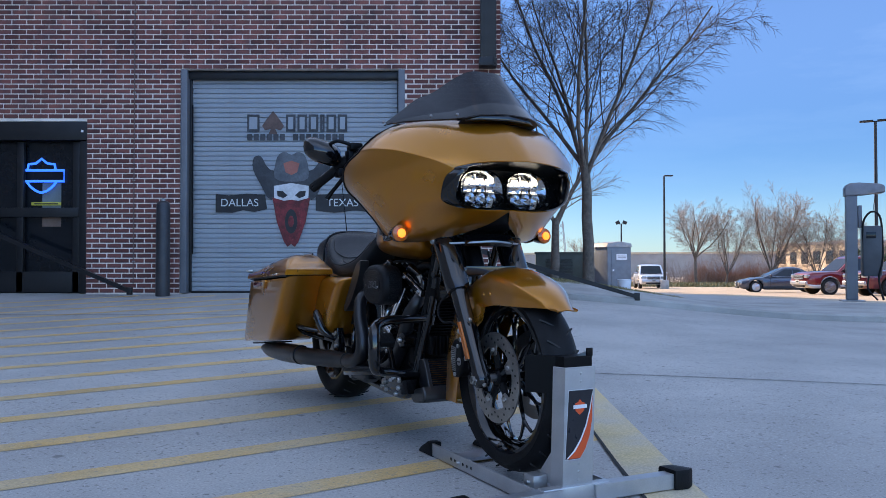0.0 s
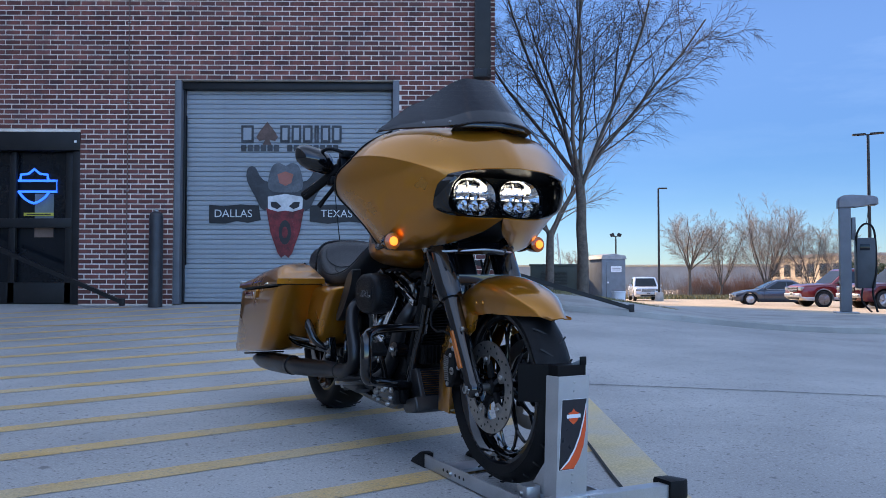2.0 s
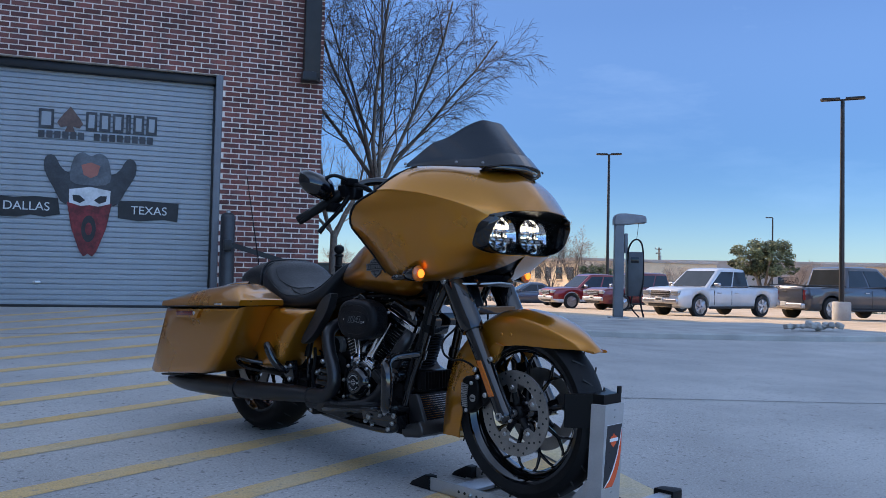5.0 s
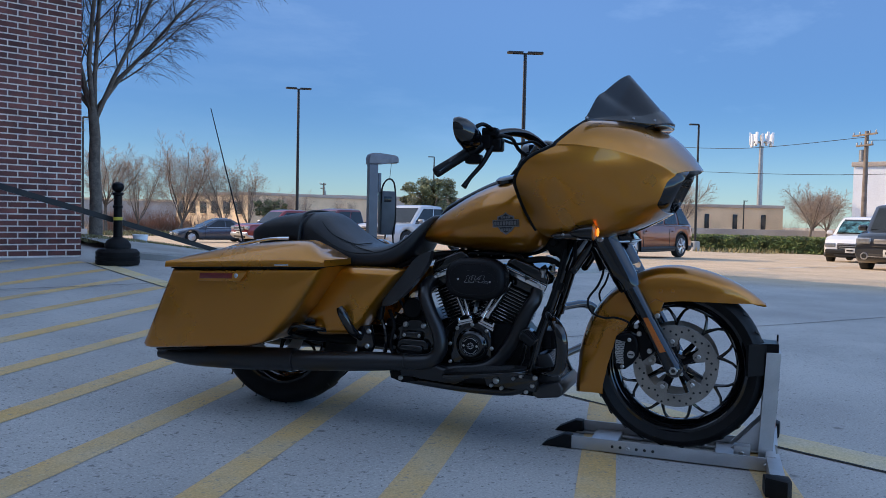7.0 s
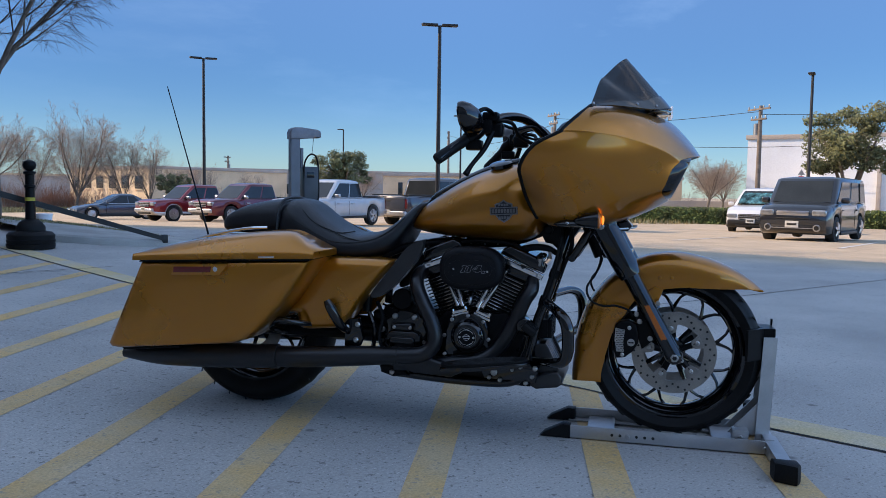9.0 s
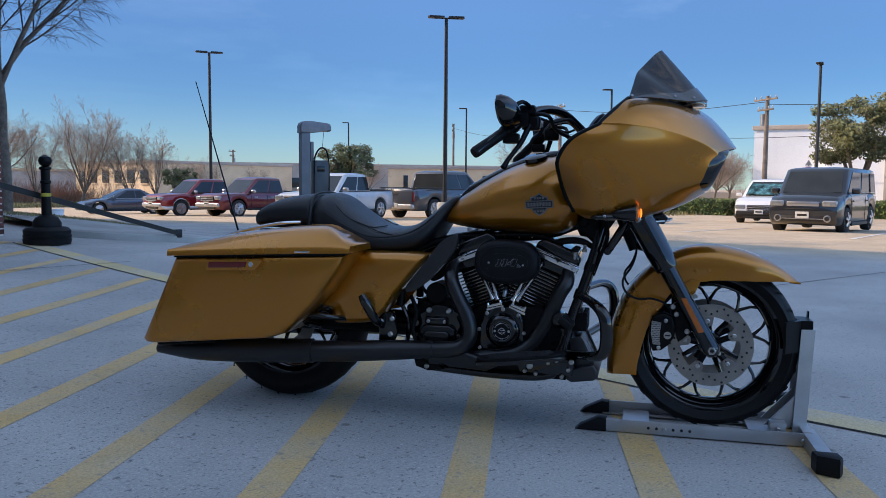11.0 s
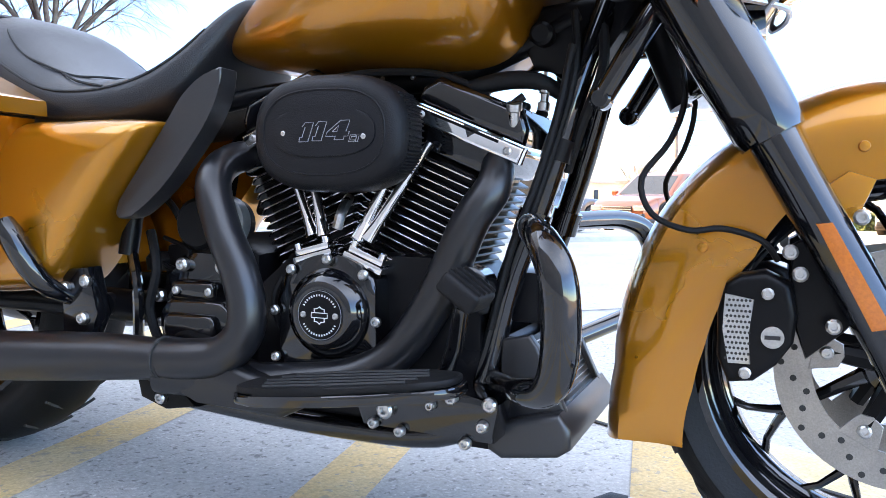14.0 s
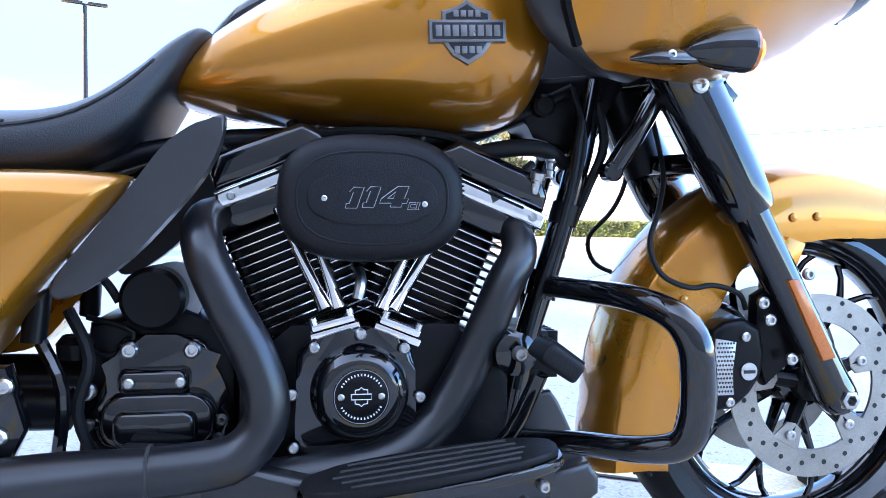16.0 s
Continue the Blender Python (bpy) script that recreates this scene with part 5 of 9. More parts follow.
def seat():
    main = [(-0.715, 0.69, 0.80, 0.11, 0.4), (-0.700, 0.672, 0.836, 0.155, 0.4), (-0.66, 0.652, 0.853, 0.176, 0.4), (-0.61, 0.640, 0.836, 0.188, 0.38), (-0.55, 0.630, 0.788, 0.195, 0.38), (-0.455, 0.622, 0.730, 0.196, 0.4), (-0.36, 0.622, 0.722, 0.186, 0.42), (-0.286, 0.634, 0.740, 0.170, 0.42), (-0.225, 0.668, 0.784, 0.146, 0.42), (-0.182, 0.732, 0.824, 0.120, 0.45), (-0.15, 0.785, 0.846, 0.095, 0.5), (-0.134, 0.808, 0.846, 0.07, 0.5), (-0.128, 0.82, 0.84, 0.04, 0.5)]
    s = part("seat", sections(main, 36, 2.9), LEATHER, bike, "black stitched two-up seat", 60)
    part("pillion", sections([(-0.980, 0.725, 0.752, 0.07), (-0.962, 0.712, 0.786, 0.115, 0.45), (-0.89, 0.708, 0.822, 0.14, 0.42), (-0.81, 0.706, 0.841, 0.152, 0.4), (-0.74, 0.70, 0.850, 0.160, 0.4), (-0.71, 0.69, 0.846, 0.158, 0.4), (-0.695, 0.69, 0.82, 0.14, 0.4)], 36, 2.9), LEATHER, s, "black pillion pad", 60)
    part("seat_welt", tube([(-0.712, -0.165, 0.70), (-0.708, -0.163, 0.76), (-0.705, -0.145, 0.822), (-0.703, -0.08, 0.852), (-0.703, 0.08, 0.852), (-0.705, 0.145, 0.822), (-0.708, 0.163, 0.76), (-0.712, 0.165, 0.70)], 0.0055, 6, 4), LEATHER, s)

    def on_top(x, share):
        """A point on the seat's upper skin, share of the half width out from the middle."""
        for p, q in zip(main, main[1:]):
            if p[0] <= x <= q[0]:
                t = (x - p[0]) / (q[0] - p[0])
                _, lo, hi, w, f = [a + (b - a) * t for a, b in zip(p, q)]
                zc = lo + (hi - lo) * f
                return Vector((x, w * abs(share), zc + (hi - zc) * (1 - abs(share) ** 2.9) ** (1 / 2.9)))
    for sd in (-1, 1):
        for rows in (((-0.675, 0.96), (-0.63, 0.97), (-0.56, 0.975), (-0.47, 0.98), (-0.38, 0.97), (-0.30, 0.95), (-0.24, 0.94), (-0.195, 0.93)),
                     ((-0.64, 0.62), (-0.60, 0.78), (-0.55, 0.83), (-0.50, 0.80), (-0.46, 0.70), (-0.43, 0.55), (-0.42, 0.3)),
                     ((-0.47, 0.76), (-0.42, 0.86), (-0.36, 0.93))):
            pts = [on_top(x, k) for x, k in rows]
            part("seam", tube([(p.x, sd * p.y, p.z) for p in pts], 0.0022, 5, 4), JOINT, s)


seat()


def saddlebag(s):
    body = [(-1.296, 0.288), (-1.284, 0.276), (-1.255, 0.273), (-1.0, 0.296), (-0.767, 0.318), (-0.70, 0.340), (-0.652, 0.386), (-0.56, 0.48), (-0.475, 0.60), (-0.450, 0.640), (-1.146, 0.612)]

    def slab(outline, a, b, bev, taper=None):
        return prism(outline, s * a, s * b, bev, seg=4)
    b = part("saddlebag", pillow(body, [(s * 0.215, 0.97), (s * 0.225, 1.0), (s * 0.392, 1.0), (s * 0.408, 0.988), (s * 0.420, 0.968), (s * 0.428, 0.940), (s * 0.433, 0.88), (s * 0.434, 0.6), (s * 0.434, 0.05)]), GOLD, bike, "gold hard saddlebag", 80)
    rows = []
    for k, (yi, yo, dz) in enumerate(((0.212, 0.436, 0.0), (0.212, 0.436, 0.012), (0.214, 0.430, 0.024), (0.222, 0.418, 0.30), (0.232, 0.395, 0.70), (0.25, 0.36, 0.93), (0.27, 0.32, 1.0))):
        bot = [(-1.166, 0.615), (-1.12, 0.617), (-0.90, 0.627), (-0.72, 0.635), (-0.56, 0.641), (-0.49, 0.643), (-0.437, 0.645)]
        top = [(-1.135, 0.646), (-1.095, 0.664), (-0.92, 0.703), (-0.72, 0.728), (-0.60, 0.738), (-0.545, 0.733), (-0.50, 0.705)]
        line = []
        for (xb, zb), (xt, zt) in zip(bot, top):
            if dz <= 0.03:
                line.append((xb, zb + dz))
            else:
                line.append((xb + (xt - xb) * dz, zb + 0.024 + (zt - zb - 0.024) * dz))
        line = [(p.x, p.z) for p in spline([Vector((x, 0, z)) for x, z in line], 2)]
        rows.append([(x, s * yo, z) for x, z in line] + [(x, s * yi, z) for x, z in reversed(line)])
    lid = part("bag_lid", rings(rows, True, True), GOLD, b, "gold bag lid with a lipped edge", 55)
    part("lid_seal", slab([(-1.142, 0.609), (-1.14, 0.615), (-0.455, 0.644), (-0.455, 0.637)], 0.22, 0.428, 0), SATIN, b)
    part("lid_emblem", prism([(-0.648, 0.640), (-0.588, 0.643), (-0.588, 0.650), (-0.648, 0.647)], s * 0.434, s * 0.4395, 0.0015), CHROME, lid, "small bright emblem")
    latch = part("latch", prism([(-1.0, 0.566), (-0.798, 0.573), (-0.768, 0.608), (-0.772, 0.616), (-0.998, 0.607)], s * 0.415, s * 0.446, 0.007), GOLD, b, "gold latch with a red reflector")
    part("reflector", prism([(-0.987, 0.577), (-0.836, 0.583), (-0.832, 0.604), (-0.985, 0.599)], s * 0.442, s * 0.449, 0.002), RED_REFLECTOR, latch, "red reflector strip")
    part("lock", disc((-0.815, s * 0.445, 0.595), 0.009, 0.005, (0, s, 0)), CHROME, latch)
    part("bag_rail", tube([(-1.10, s * 0.25, 0.655), (-0.95, s * 0.25, 0.705), (-0.80, s * 0.24, 0.735), (-0.72, s * 0.22, 0.74)], 0.006, 8, 3), CHROME, b)
    part("bag_bottom_trim", slab([(-1.25, 0.270), (-1.0, 0.292), (-1.0, 0.284), (-1.24, 0.262)], 0.24, 0.39, 0.003), SATIN, b)


saddlebag(-1)
saddlebag(1)


def side_cover(s):
    o = [(q.x, q.z) for q in spline([Vector((x, 0, z)) for x, z in [(-0.522, 0.627), (-0.36, 0.638), (-0.226, 0.635), (-0.216, 0.616), (-0.268, 0.552), (-0.330, 0.475), (-0.378, 0.405), (-0.42, 0.368), (-0.48, 0.358), (-0.565, 0.354), (-0.586, 0.380), (-0.594, 0.412), (-0.638, 0.428), (-0.575, 0.53)]], 4, True)]
    c = part("side_cover", pillow(o, [(s * 0.12, 0.97), (s * 0.16, 1.0), (s * 0.20, 1.0), (s * 0.222, 0.985), (s * 0.238, 0.955), (s * 0.250, 0.90), (s * 0.258, 0.80), (s * 0.261, 0.6), (s * 0.262, 0.3), (s * 0.262, 0.05)]), GOLD, bike, "gold side cover below the seat", 80)
    # black trim strake from the tank down to the pivot
    st = [(q.x, q.z) for q in spline([Vector((x, 0, z)) for x, z in [(-0.098, 0.708), (-0.118, 0.703), (-0.140, 0.694), (-0.172, 0.668), (-0.205, 0.624), (-0.274, 0.537), (-0.300, 0.502), (-0.298, 0.484), (-0.27, 0.488), (-0.212, 0.530), (-0.157, 0.590), (-0.124, 0.633), (-0.105, 0.670)]], 3, True)]
    part("frame_shield", prism(st, s * 0.165, s * 0.205, 0.010, seg=4), SHIELD, bike, "matte black heat shield")


side_cover(-1)
side_cover(1)


def rear_end():
    rows = []
    for i in range(31):
        a = radians(8 + 152 * i / 30)
        r = 0.40
        u, w = math.cos(a), math.sin(a)
        rows.append([(RX + r * math.cos(a), y, RZ + (r - d) * math.sin(a)) for y, d in ((-0.105, 0.09), (-0.105, 0.03), (-0.09, 0.008), (0, 0), (0.09, 0.008), (0.105, 0.03), (0.105, 0.09))])
    rows = [[(x - 0.03, y, min(z, 0.705)) for x, y, z in row] for row in rows]
    part("rear_fender", rings(rows, False, False), GOLD, bike, "gold rear mudguard between the saddlebags", 50, thick=0.004)
    tl = part("tail_panel", prism([(-1.19, 0.36), (-1.15, 0.36), (-1.13, 0.60), (-1.18, 0.60)], -0.21, 0.21, 0.012), GOLD, bike)
    part("tail_lamp", block((-1.20, 0, 0.54), (0.02, 0.18, 0.05), 0.008), RED_REFLECTOR, tl)
    for s in (-1, 1):
        part("rear_turn_signal", lathe([(0, 0.03), (0.03, 0.034), (0.05, 0.02)], (-1.19, s * 0.15, 0.47), (-1, 0, 0), 18), RED_REFLECTOR, tl)
        part("swingarm", tube([(-0.30, s * 0.12, 0.33), (-0.55, s * 0.125, 0.335), (RX, s * 0.125, RZ)], 0.028, 10, 3), SATIN, bike)
        part("shock", tube([(-0.62, s * 0.145, 0.36), (-0.45, s * 0.15, 0.55)], 0.026, 12, 1), SATIN, bike)
        part("bag_guard", tube([(-0.50, s * 0.20, 0.37), (-0.56, s * 0.30, 0.39), (-0.63, s * 0.32, 0.40), (-0.68, s * 0.27, 0.36), (-0.66, s * 0.18, 0.33)], 0.011, 10, 4), GLOSS, bike)
    part("rear_brake_disc", lathe([(0, 0.14), (0.005, 0.14), (0.005, 0.09), (0, 0.09)], (RX, -0.095, RZ), (0, -1, 0), 40, caps=False), ROTOR, rear_wheel)
    # passenger peg, folded up
    peg = part("passenger_peg", tube([(-0.385, -0.215, 0.352), (-0.402, -0.262, 0.385), (-0.43, -0.285, 0.45), (-0.445, -0.288, 0.478)], [0.012, 0.017, 0.02, 0.014], 12, 3), GLOSS, bike, "gloss black folded passenger peg")
    part("peg_plate", prism([(-0.40, 0.40), (-0.345, 0.405), (-0.325, 0.33), (-0.35, 0.275), (-0.40, 0.285)], -0.19, -0.222, 0.006), GLOSS, peg)
    for x, z in ((-0.345, 0.383), (-0.352, 0.323), (-0.39, 0.37)):
        part("bolt", bolt((x, -0.222, z), 0.0105, 0.010), STEEL, peg)
    part("antenna", tube([(-1.19, 0.15, 0.68), (-1.28, 0.15, 0.98), (-1.39, 0.15, 1.34)], [0.0045, 0.003, 0.002], 6, 3), SATIN, bike, "thin black whip aerial")


rear_end()


# ---- engine and exhaust ----
def engine():
    e = part("crankcase", prism([(-0.06, 0.19), (0.22, 0.185), (0.29, 0.24), (0.29, 0.36), (0.21, 0.44), (-0.02, 0.44), (-0.09, 0.38), (-0.09, 0.25)], -0.135, 0.135, 0.02), SATIN, bike, "black V-twin engine case")
    # cam cover with round timer cover
    o = [(q.x, q.z) for q in spline([Vector((x, 0, z)) for x, z in [(0.0, 0.262), (0.06, 0.242), (0.135, 0.242), (0.150, 0.29), (0.150, 0.36), (0.146, 0.405), (0.115, 0.428), (0.077, 0.438), (0.035, 0.428), (-0.004, 0.405), (-0.006, 0.35), (-0.008, 0.30)]], 3, True)]
    cc = part("cam_cover", prism(o, -0.112, -0.168, 0.014, seg=4), GLOSS, e, "gloss black cam cover", 50)
    cc.location = (-0.004, -0.012, 0.002)
    part("timer_ring", lathe([(-0.004, 0.066), (0.006, 0.0645), (0.016, 0.059), (0.024, 0.050), (0.027, 0.0455), (0.027, 0.040)], (0.076, -0.166, 0.352), (0, -1, 0), 48), GLOSS, cc)
    part("timer_cover", lathe([(0, 0.0365), (0.004, 0.0365), (0.005, 0.035)], (0.076, -0.190, 0.352), (0, -1, 0), 48), SATIN, cc, "round black timer cover with white lettering marks")
    part("timer_rim", lathe([(0, 0.0352), (0.0006, 0.0352), (0.0006, 0.0345), (0, 0.0345)], (0.076, -0.1945, 0.352), (0, -1, 0), 48, caps=False), GREY_MARK, cc)
    for k in range(30):
        a = math.pi * (0.16 + 0.68 * (k % 15) / 14) + (math.pi if k > 14 else 0)
        part("print_mark", block((0.076 + 0.0285 * math.cos(a), -0.1953, 0.352 + 0.0285 * math.sin(a)), (0.0016, 0.0006, 0.0028), turn=pose(0, 0, 0, 0, 90 - math.degrees(a), 0)), WHITE_MARK, cc)
    loop = [(-0.013, 0.0035), (0.013, 0.0035), (0.013, -0.0035), (-0.013, -0.0035), (-0.013, 0.0035)]
    part("print_mark", tube([(0.076 + x, -0.1953, 0.352 + z) for x, z in loop], 0.0008, 4, 1), WHITE_MARK, cc)
    for sg in (1, -1):
        part("print_mark", tube([(0.076 + x, -0.1953, 0.352 + sg * z) for x, z in ((-0.008, 0.0045), (-0.008, 0.009), (-0.003, 0.0095), (0, 0.0125), (0.003, 0.0095), (0.008, 0.009), (0.008, 0.0045))], 0.0008, 4, 1), WHITE_MARK, cc)
    for x in (0.050, 0.102):
        part("screw", bolt((x, -0.1950, 0.352), 0.0045, 0.003), STEEL, cc)
    for x, z in ((-0.012, 0.352), (-0.010, 0.283), (0.016, 0.413), (0.076, 0.430), (0.134, 0.410), (0.155, 0.345), (0.145, 0.262)):
        part("bolt", bolt((x, -0.172, z), 0.0075, 0.008), STEEL, cc)
    # transmission and its side cover
    part("gearbox", prism([(-0.30, 0.23), (-0.09, 0.22), (-0.09, 0.43), (-0.16, 0.46), (-0.28, 0.44)], -0.12, 0.12, 0.02), SATIN, e, "black gearbox")
    def soft(pts, k=3):
        return [(q.x, q.z) for q in spline([Vector((x, 0, z)) for x, z in pts], k, True)]
    g = part("gearbox_cover", prism(soft([(-0.232, 0.424), (-0.138, 0.424), (-0.122, 0.395), (-0.104, 0.360), (-0.098, 0.315), (-0.118, 0.274), (-0.225, 0.272), (-0.266, 0.290), (-0.268, 0.345), (-0.245, 0.385)]), -0.110, -0.138, 0.014, seg=4), GLOSS, e, "gloss black ribbed gearbox cover", 50)
    for nm, cx, cz, pw, ph, pr, y0, y1 in (("cover_step", -0.192, 0.369, 0.090, 0.034, 0.012, -0.130, -0.160), ("cover_rib", -0.186, 0.318, 0.146, 0.076, 0.034, -0.130, -0.160), ("cover_plate", -0.188, 0.311, 0.104, 0.046, 0.016, -0.155, -0.174)):
        part(nm, pad(cx, cz, pw, ph, pr, y0, y1), GLOSS, g, "", 70)
    for x, z in ((-0.223, 0.409), (-0.145, 0.408)):
        part("bolt", bolt((x, -0.138, z), 0.0115, 0.012), STEEL, g)
    for x in (-0.221, -0.157):
        part("bolt", bolt((x, -0.160, 0.369), 0.007, 0.005), STEEL, g)
    for x, z, r in ((-0.276, 0.355, 0.0115), (-0.275, 0.311, 0.0075), (-0.274, 0.282, 0.008), (-0.108, 0.313, 0.008), (-0.113, 0.288, 0.008)):
        part("bolt", bolt((x, -0.132, z), r, 0.012), STEEL, g)
    part("starter_motor", lathe([(-0.05, 0.04), (0.02, 0.042), (0.05, 0.042), (0.056, 0.036)], (-0.195, -0.09, 0.475), (0, -1, 0), 24), SATIN, e)
    part("starter_band", lathe([(0, 0.043), (0.02, 0.043)], (-0.175, -0.085, 0.478), (0, -1, 0), 24), GALV, e)
    part("oil_cap", lathe([(0, 0.024), (0.02, 0.026), (0.03, 0.018)], (-0.295, -0.11, 0.395), (0, 0, 1), 20), SATIN, e)
    # cylinders: finned, 45 degrees apart
    for lean, name in ((22.5, "front"), (-22.5, "rear")):
        m = Matrix.Translation((0.082, 0, 0.295)) @ pose(0, 0, 0, 0, lean, 0)
        def local(bm):
            bmesh.ops.transform(bm, matrix=m, verts=bm.verts)
            return bm
        cy = part("cylinder", local(block((0, 0, 0.225), (0.158, 0.205, 0.19), 0.02, 3)), SATIN, e, "black finned cylinder with bright fin edges")
        bmf = bmesh.new()
        prism([(-0.094, -0.096), (-0.072, -0.118), (0.072, -0.118), (0.094, -0.096), (0.094, 0.096), (0.072, 0.118), (-0.072, 0.118), (-0.094, 0.096)], 0, 0.0045, 0.0012, "xy", 1, bmf)
        bmesh.ops.transform(bmf, matrix=m, verts=bmf.verts)
        fin = finish("fin", bmf, SATIN)
        bme = bmesh.new()
        tube([(-0.0942, -0.07, 0.0022), (-0.0942, -0.097, 0.0022), (-0.0725, -0.119, 0.0022), (0.0725, -0.119, 0.0022), (0.0942, -0.097, 0.0022), (0.0942, -0.07, 0.0022)], 0.0014, 4, 1, bme)
        bmesh.ops.transform(bme, matrix=m, verts=bme.verts)
        edge = finish("fin_edge", bme, FIN_EDGE)
        up = m.to_3x3() @ Vector((0, 0, 1))
        for k in range(13):
            f = new("fin", fin)
            f.parent = cy
            f.location = up * (0.148 + 0.0128 * k)
            q = new("fin_edge", edge)
            q.parent = f
            q.location = (0, 0, 0)
        hd = part("cylinder_head", local(block((0, -0.0, 0.338), (0.184, 0.23, 0.05), 0.012, 3)), GLOSS, cy)
        x0, x1 = (-0.052, 0.124) if lean > 0 else (-0.062, 0.104)
        part("rocker_box", local(prism([(x0, 0.374), (x1, 0.374), (x1 - 0.003, 0.398), (x1 - 0.022, 0.420), (x0 + 0.022, 0.420), (x0 + 0.003, 0.398)], -0.122, 0.122, 0.016, seg=5)), GLOSS, hd, "gloss black rocker box")
        part("rocker_trim", local(prism([(x0 - 0.002, 0.348), (x1 + 0.004, 0.348), (x1 + 0.004, 0.372), (x0 - 0.002, 0.372)], -0.100, -0.128, 0.005, seg=3)), CHROME, hd, "polished rocker box lower edge")
        part("rocker_groove", local(block(((x0 + x1) / 2, -0.1285, 0.367), ((x1 - x0) * 0.62, 0.002, 0.004))), SATIN, hd)
        part("rocker_notch", local(prism([(x0 + 0.085, 0.3725), (x0 + 0.112, 0.3725), (x0 + 0.0985, 0.356)], -0.1275, -0.1295)), GLOSS, hd)
        for bx in (x0 + 0.018, x1 - 0.016):
            part("bolt", local(bolt((bx, -0.128, 0.360), 0.006, 0.005)), STEEL, hd)
        for bx, by in ((x0 + 0.03, -0.08), (x1 - 0.035, -0.075), (x1 - 0.035, 0.02)):
            part("bolt", local(bolt((bx, by, 0.418), 0.010, 0.012, (0, 0, 1))), SATIN, hd)
            part("bolt_seat", local(lathe([(0, 0.015), (0.004, 0.014)], (bx, by, 0.417), (0, 0, 1), 14)), GLOSS, hd)
        # pushrod tubes
    for a, b in (((-0.036, -0.128, 0.595), (0.028, -0.150, 0.462)), ((0.002, -0.126, 0.60), (0.045, -0.150, 0.462)), ((0.205, -0.128, 0.60), (0.118, -0.150, 0.460)), ((0.165, -0.126, 0.60), (0.103, -0.150, 0.460))):
        a, b = Vector(a), Vector(b)
        p = part("pushrod_tube", tube([a, b], 0.0068, 14, 1), CHROME, e, "chrome pushrod tube")
        d = (b - a).normalized()
        part("pushrod_clip", tube([a.lerp(b, 0.40), a.lerp(b, 0.42)], 0.0095, 14, 1), CHROME, p)
        part("pushrod_sleeve", tube([a.lerp(b, 0.42), a.lerp(b, 0.82)], 0.0086, 14, 1), CHROME, p)
        part("pushrod_cup", tube([a.lerp(b, 0.82), a.lerp(b, 0.9), b], [0.0090, 0.0105, 0.0125], 14, 1), CHROME, p)
    for x, z, ang in ((0.040, 0.434, -15), (0.122, 0.428, 22)):
        turn = pose(0, 0, 0, 0, ang, 0)
        t = part("tappet_block", block((x, -0.150, z), (0.066, 0.052, 0.010), 0.002, turn=turn), CHROME, e, "chrome tappet block")
        up = turn.to_3x3() @ Vector((0, 0, 1))
        side = turn.to_3x3() @ Vector((1, 0, 0))
        part("tappet_top", block(Vector((x, -0.150, z)) + up * 0.011, (0.058, 0.046, 0.010), 0.003, turn=turn), CHROME, t)
        for sd in (-1, 1):
            part("tappet_screw", lathe([(0, 0.0055), (0.009, 0.0055), (0.010, 0.004)], Vector((x, -0.168, z)) + up * 0.015 + side * sd * 0.024, up, 10), CHROME, t)
    # air cleaner
    def oval(rx, rz, n=48, cx=0.081, cz=0.603):
        out = []
        for j in range(n):
            a = 2 * math.pi * j / n
            c, s = math.cos(a), math.sin(a)
            out.append((cx + rx * math.copysign(abs(c) ** 0.72, c), cz + rz * math.copysign(abs(s) ** 0.80, s)))
        return out
    ac = part("air_cleaner", rings([[(x, y, z) for x, z in oval(rx, rz)] for y, rx, rz in ((-0.118, 0.09, 0.06), (-0.12, 0.112, 0.076), (-0.135, 0.119, 0.0815), (-0.178, 0.120, 0.082), (-0.192, 0.117, 0.079), (-0.201, 0.108, 0.070), (-0.204, 0.098, 0.061), (-0.204, 0.05, 0.03), (-0.204, 0.01, 0.01))], True, True), WRINKLE, bike, "black oval air cleaner with an engine size mark", 60)
    ac.location = (0.003, -0.018, 0.006)
    part("cover_panel", prism([(x, z) for x, z in oval(0.082, 0.033, 32)], -0.2025, -0.2065, 0.0015), WRINKLE, ac)
    part("cover_ridge", tube([(x, -0.2035, z) for x, z in oval(0.095, 0.058, 40)] + [(oval(0.095, 0.058, 40)[0][0], -0.2035, oval(0.095, 0.058, 40)[0][1])], 0.0018, 6, 1), WRINKLE, ac)
    for k in range(22):
        a = -0.62 + 1.24 * k / 21
        part("side_rib", block((0.081 + 0.1195 * abs(math.cos(a)) ** 0.72, -0.157, 0.603 + 0.082 * math.copysign(abs(math.sin(a)) ** 0.8, math.sin(a))), (0.006, 0.045, 0.0028), 0.001), WRINKLE, ac)
    for x, z in ((0.020, 0.602), (0.146, 0.596)):
        part("screw", bolt((x, -0.206, z), 0.0038, 0.002), STEEL, ac)
    # outlined slanted figures, each stroke a fine raised line
    def strokes(rows, x0, z0, w, h, r, label=""):
        for loop in rows:
            pts = [(x0 + (u + 0.28 * v * h / w) * w, -0.2068, z0 + v * h) for u, v in loop]
            part("size_mark", tube(pts + [pts[0]], r, 4, 1), GREY_MARK, ac, label)
    one = [(0.0, 0.0), (0.55, 0.0), (0.62, 1.0), (0.12, 1.0), (-0.02, 0.78), (0.17, 0.78), (0.12, 0.22), (-0.02, 0.22)]
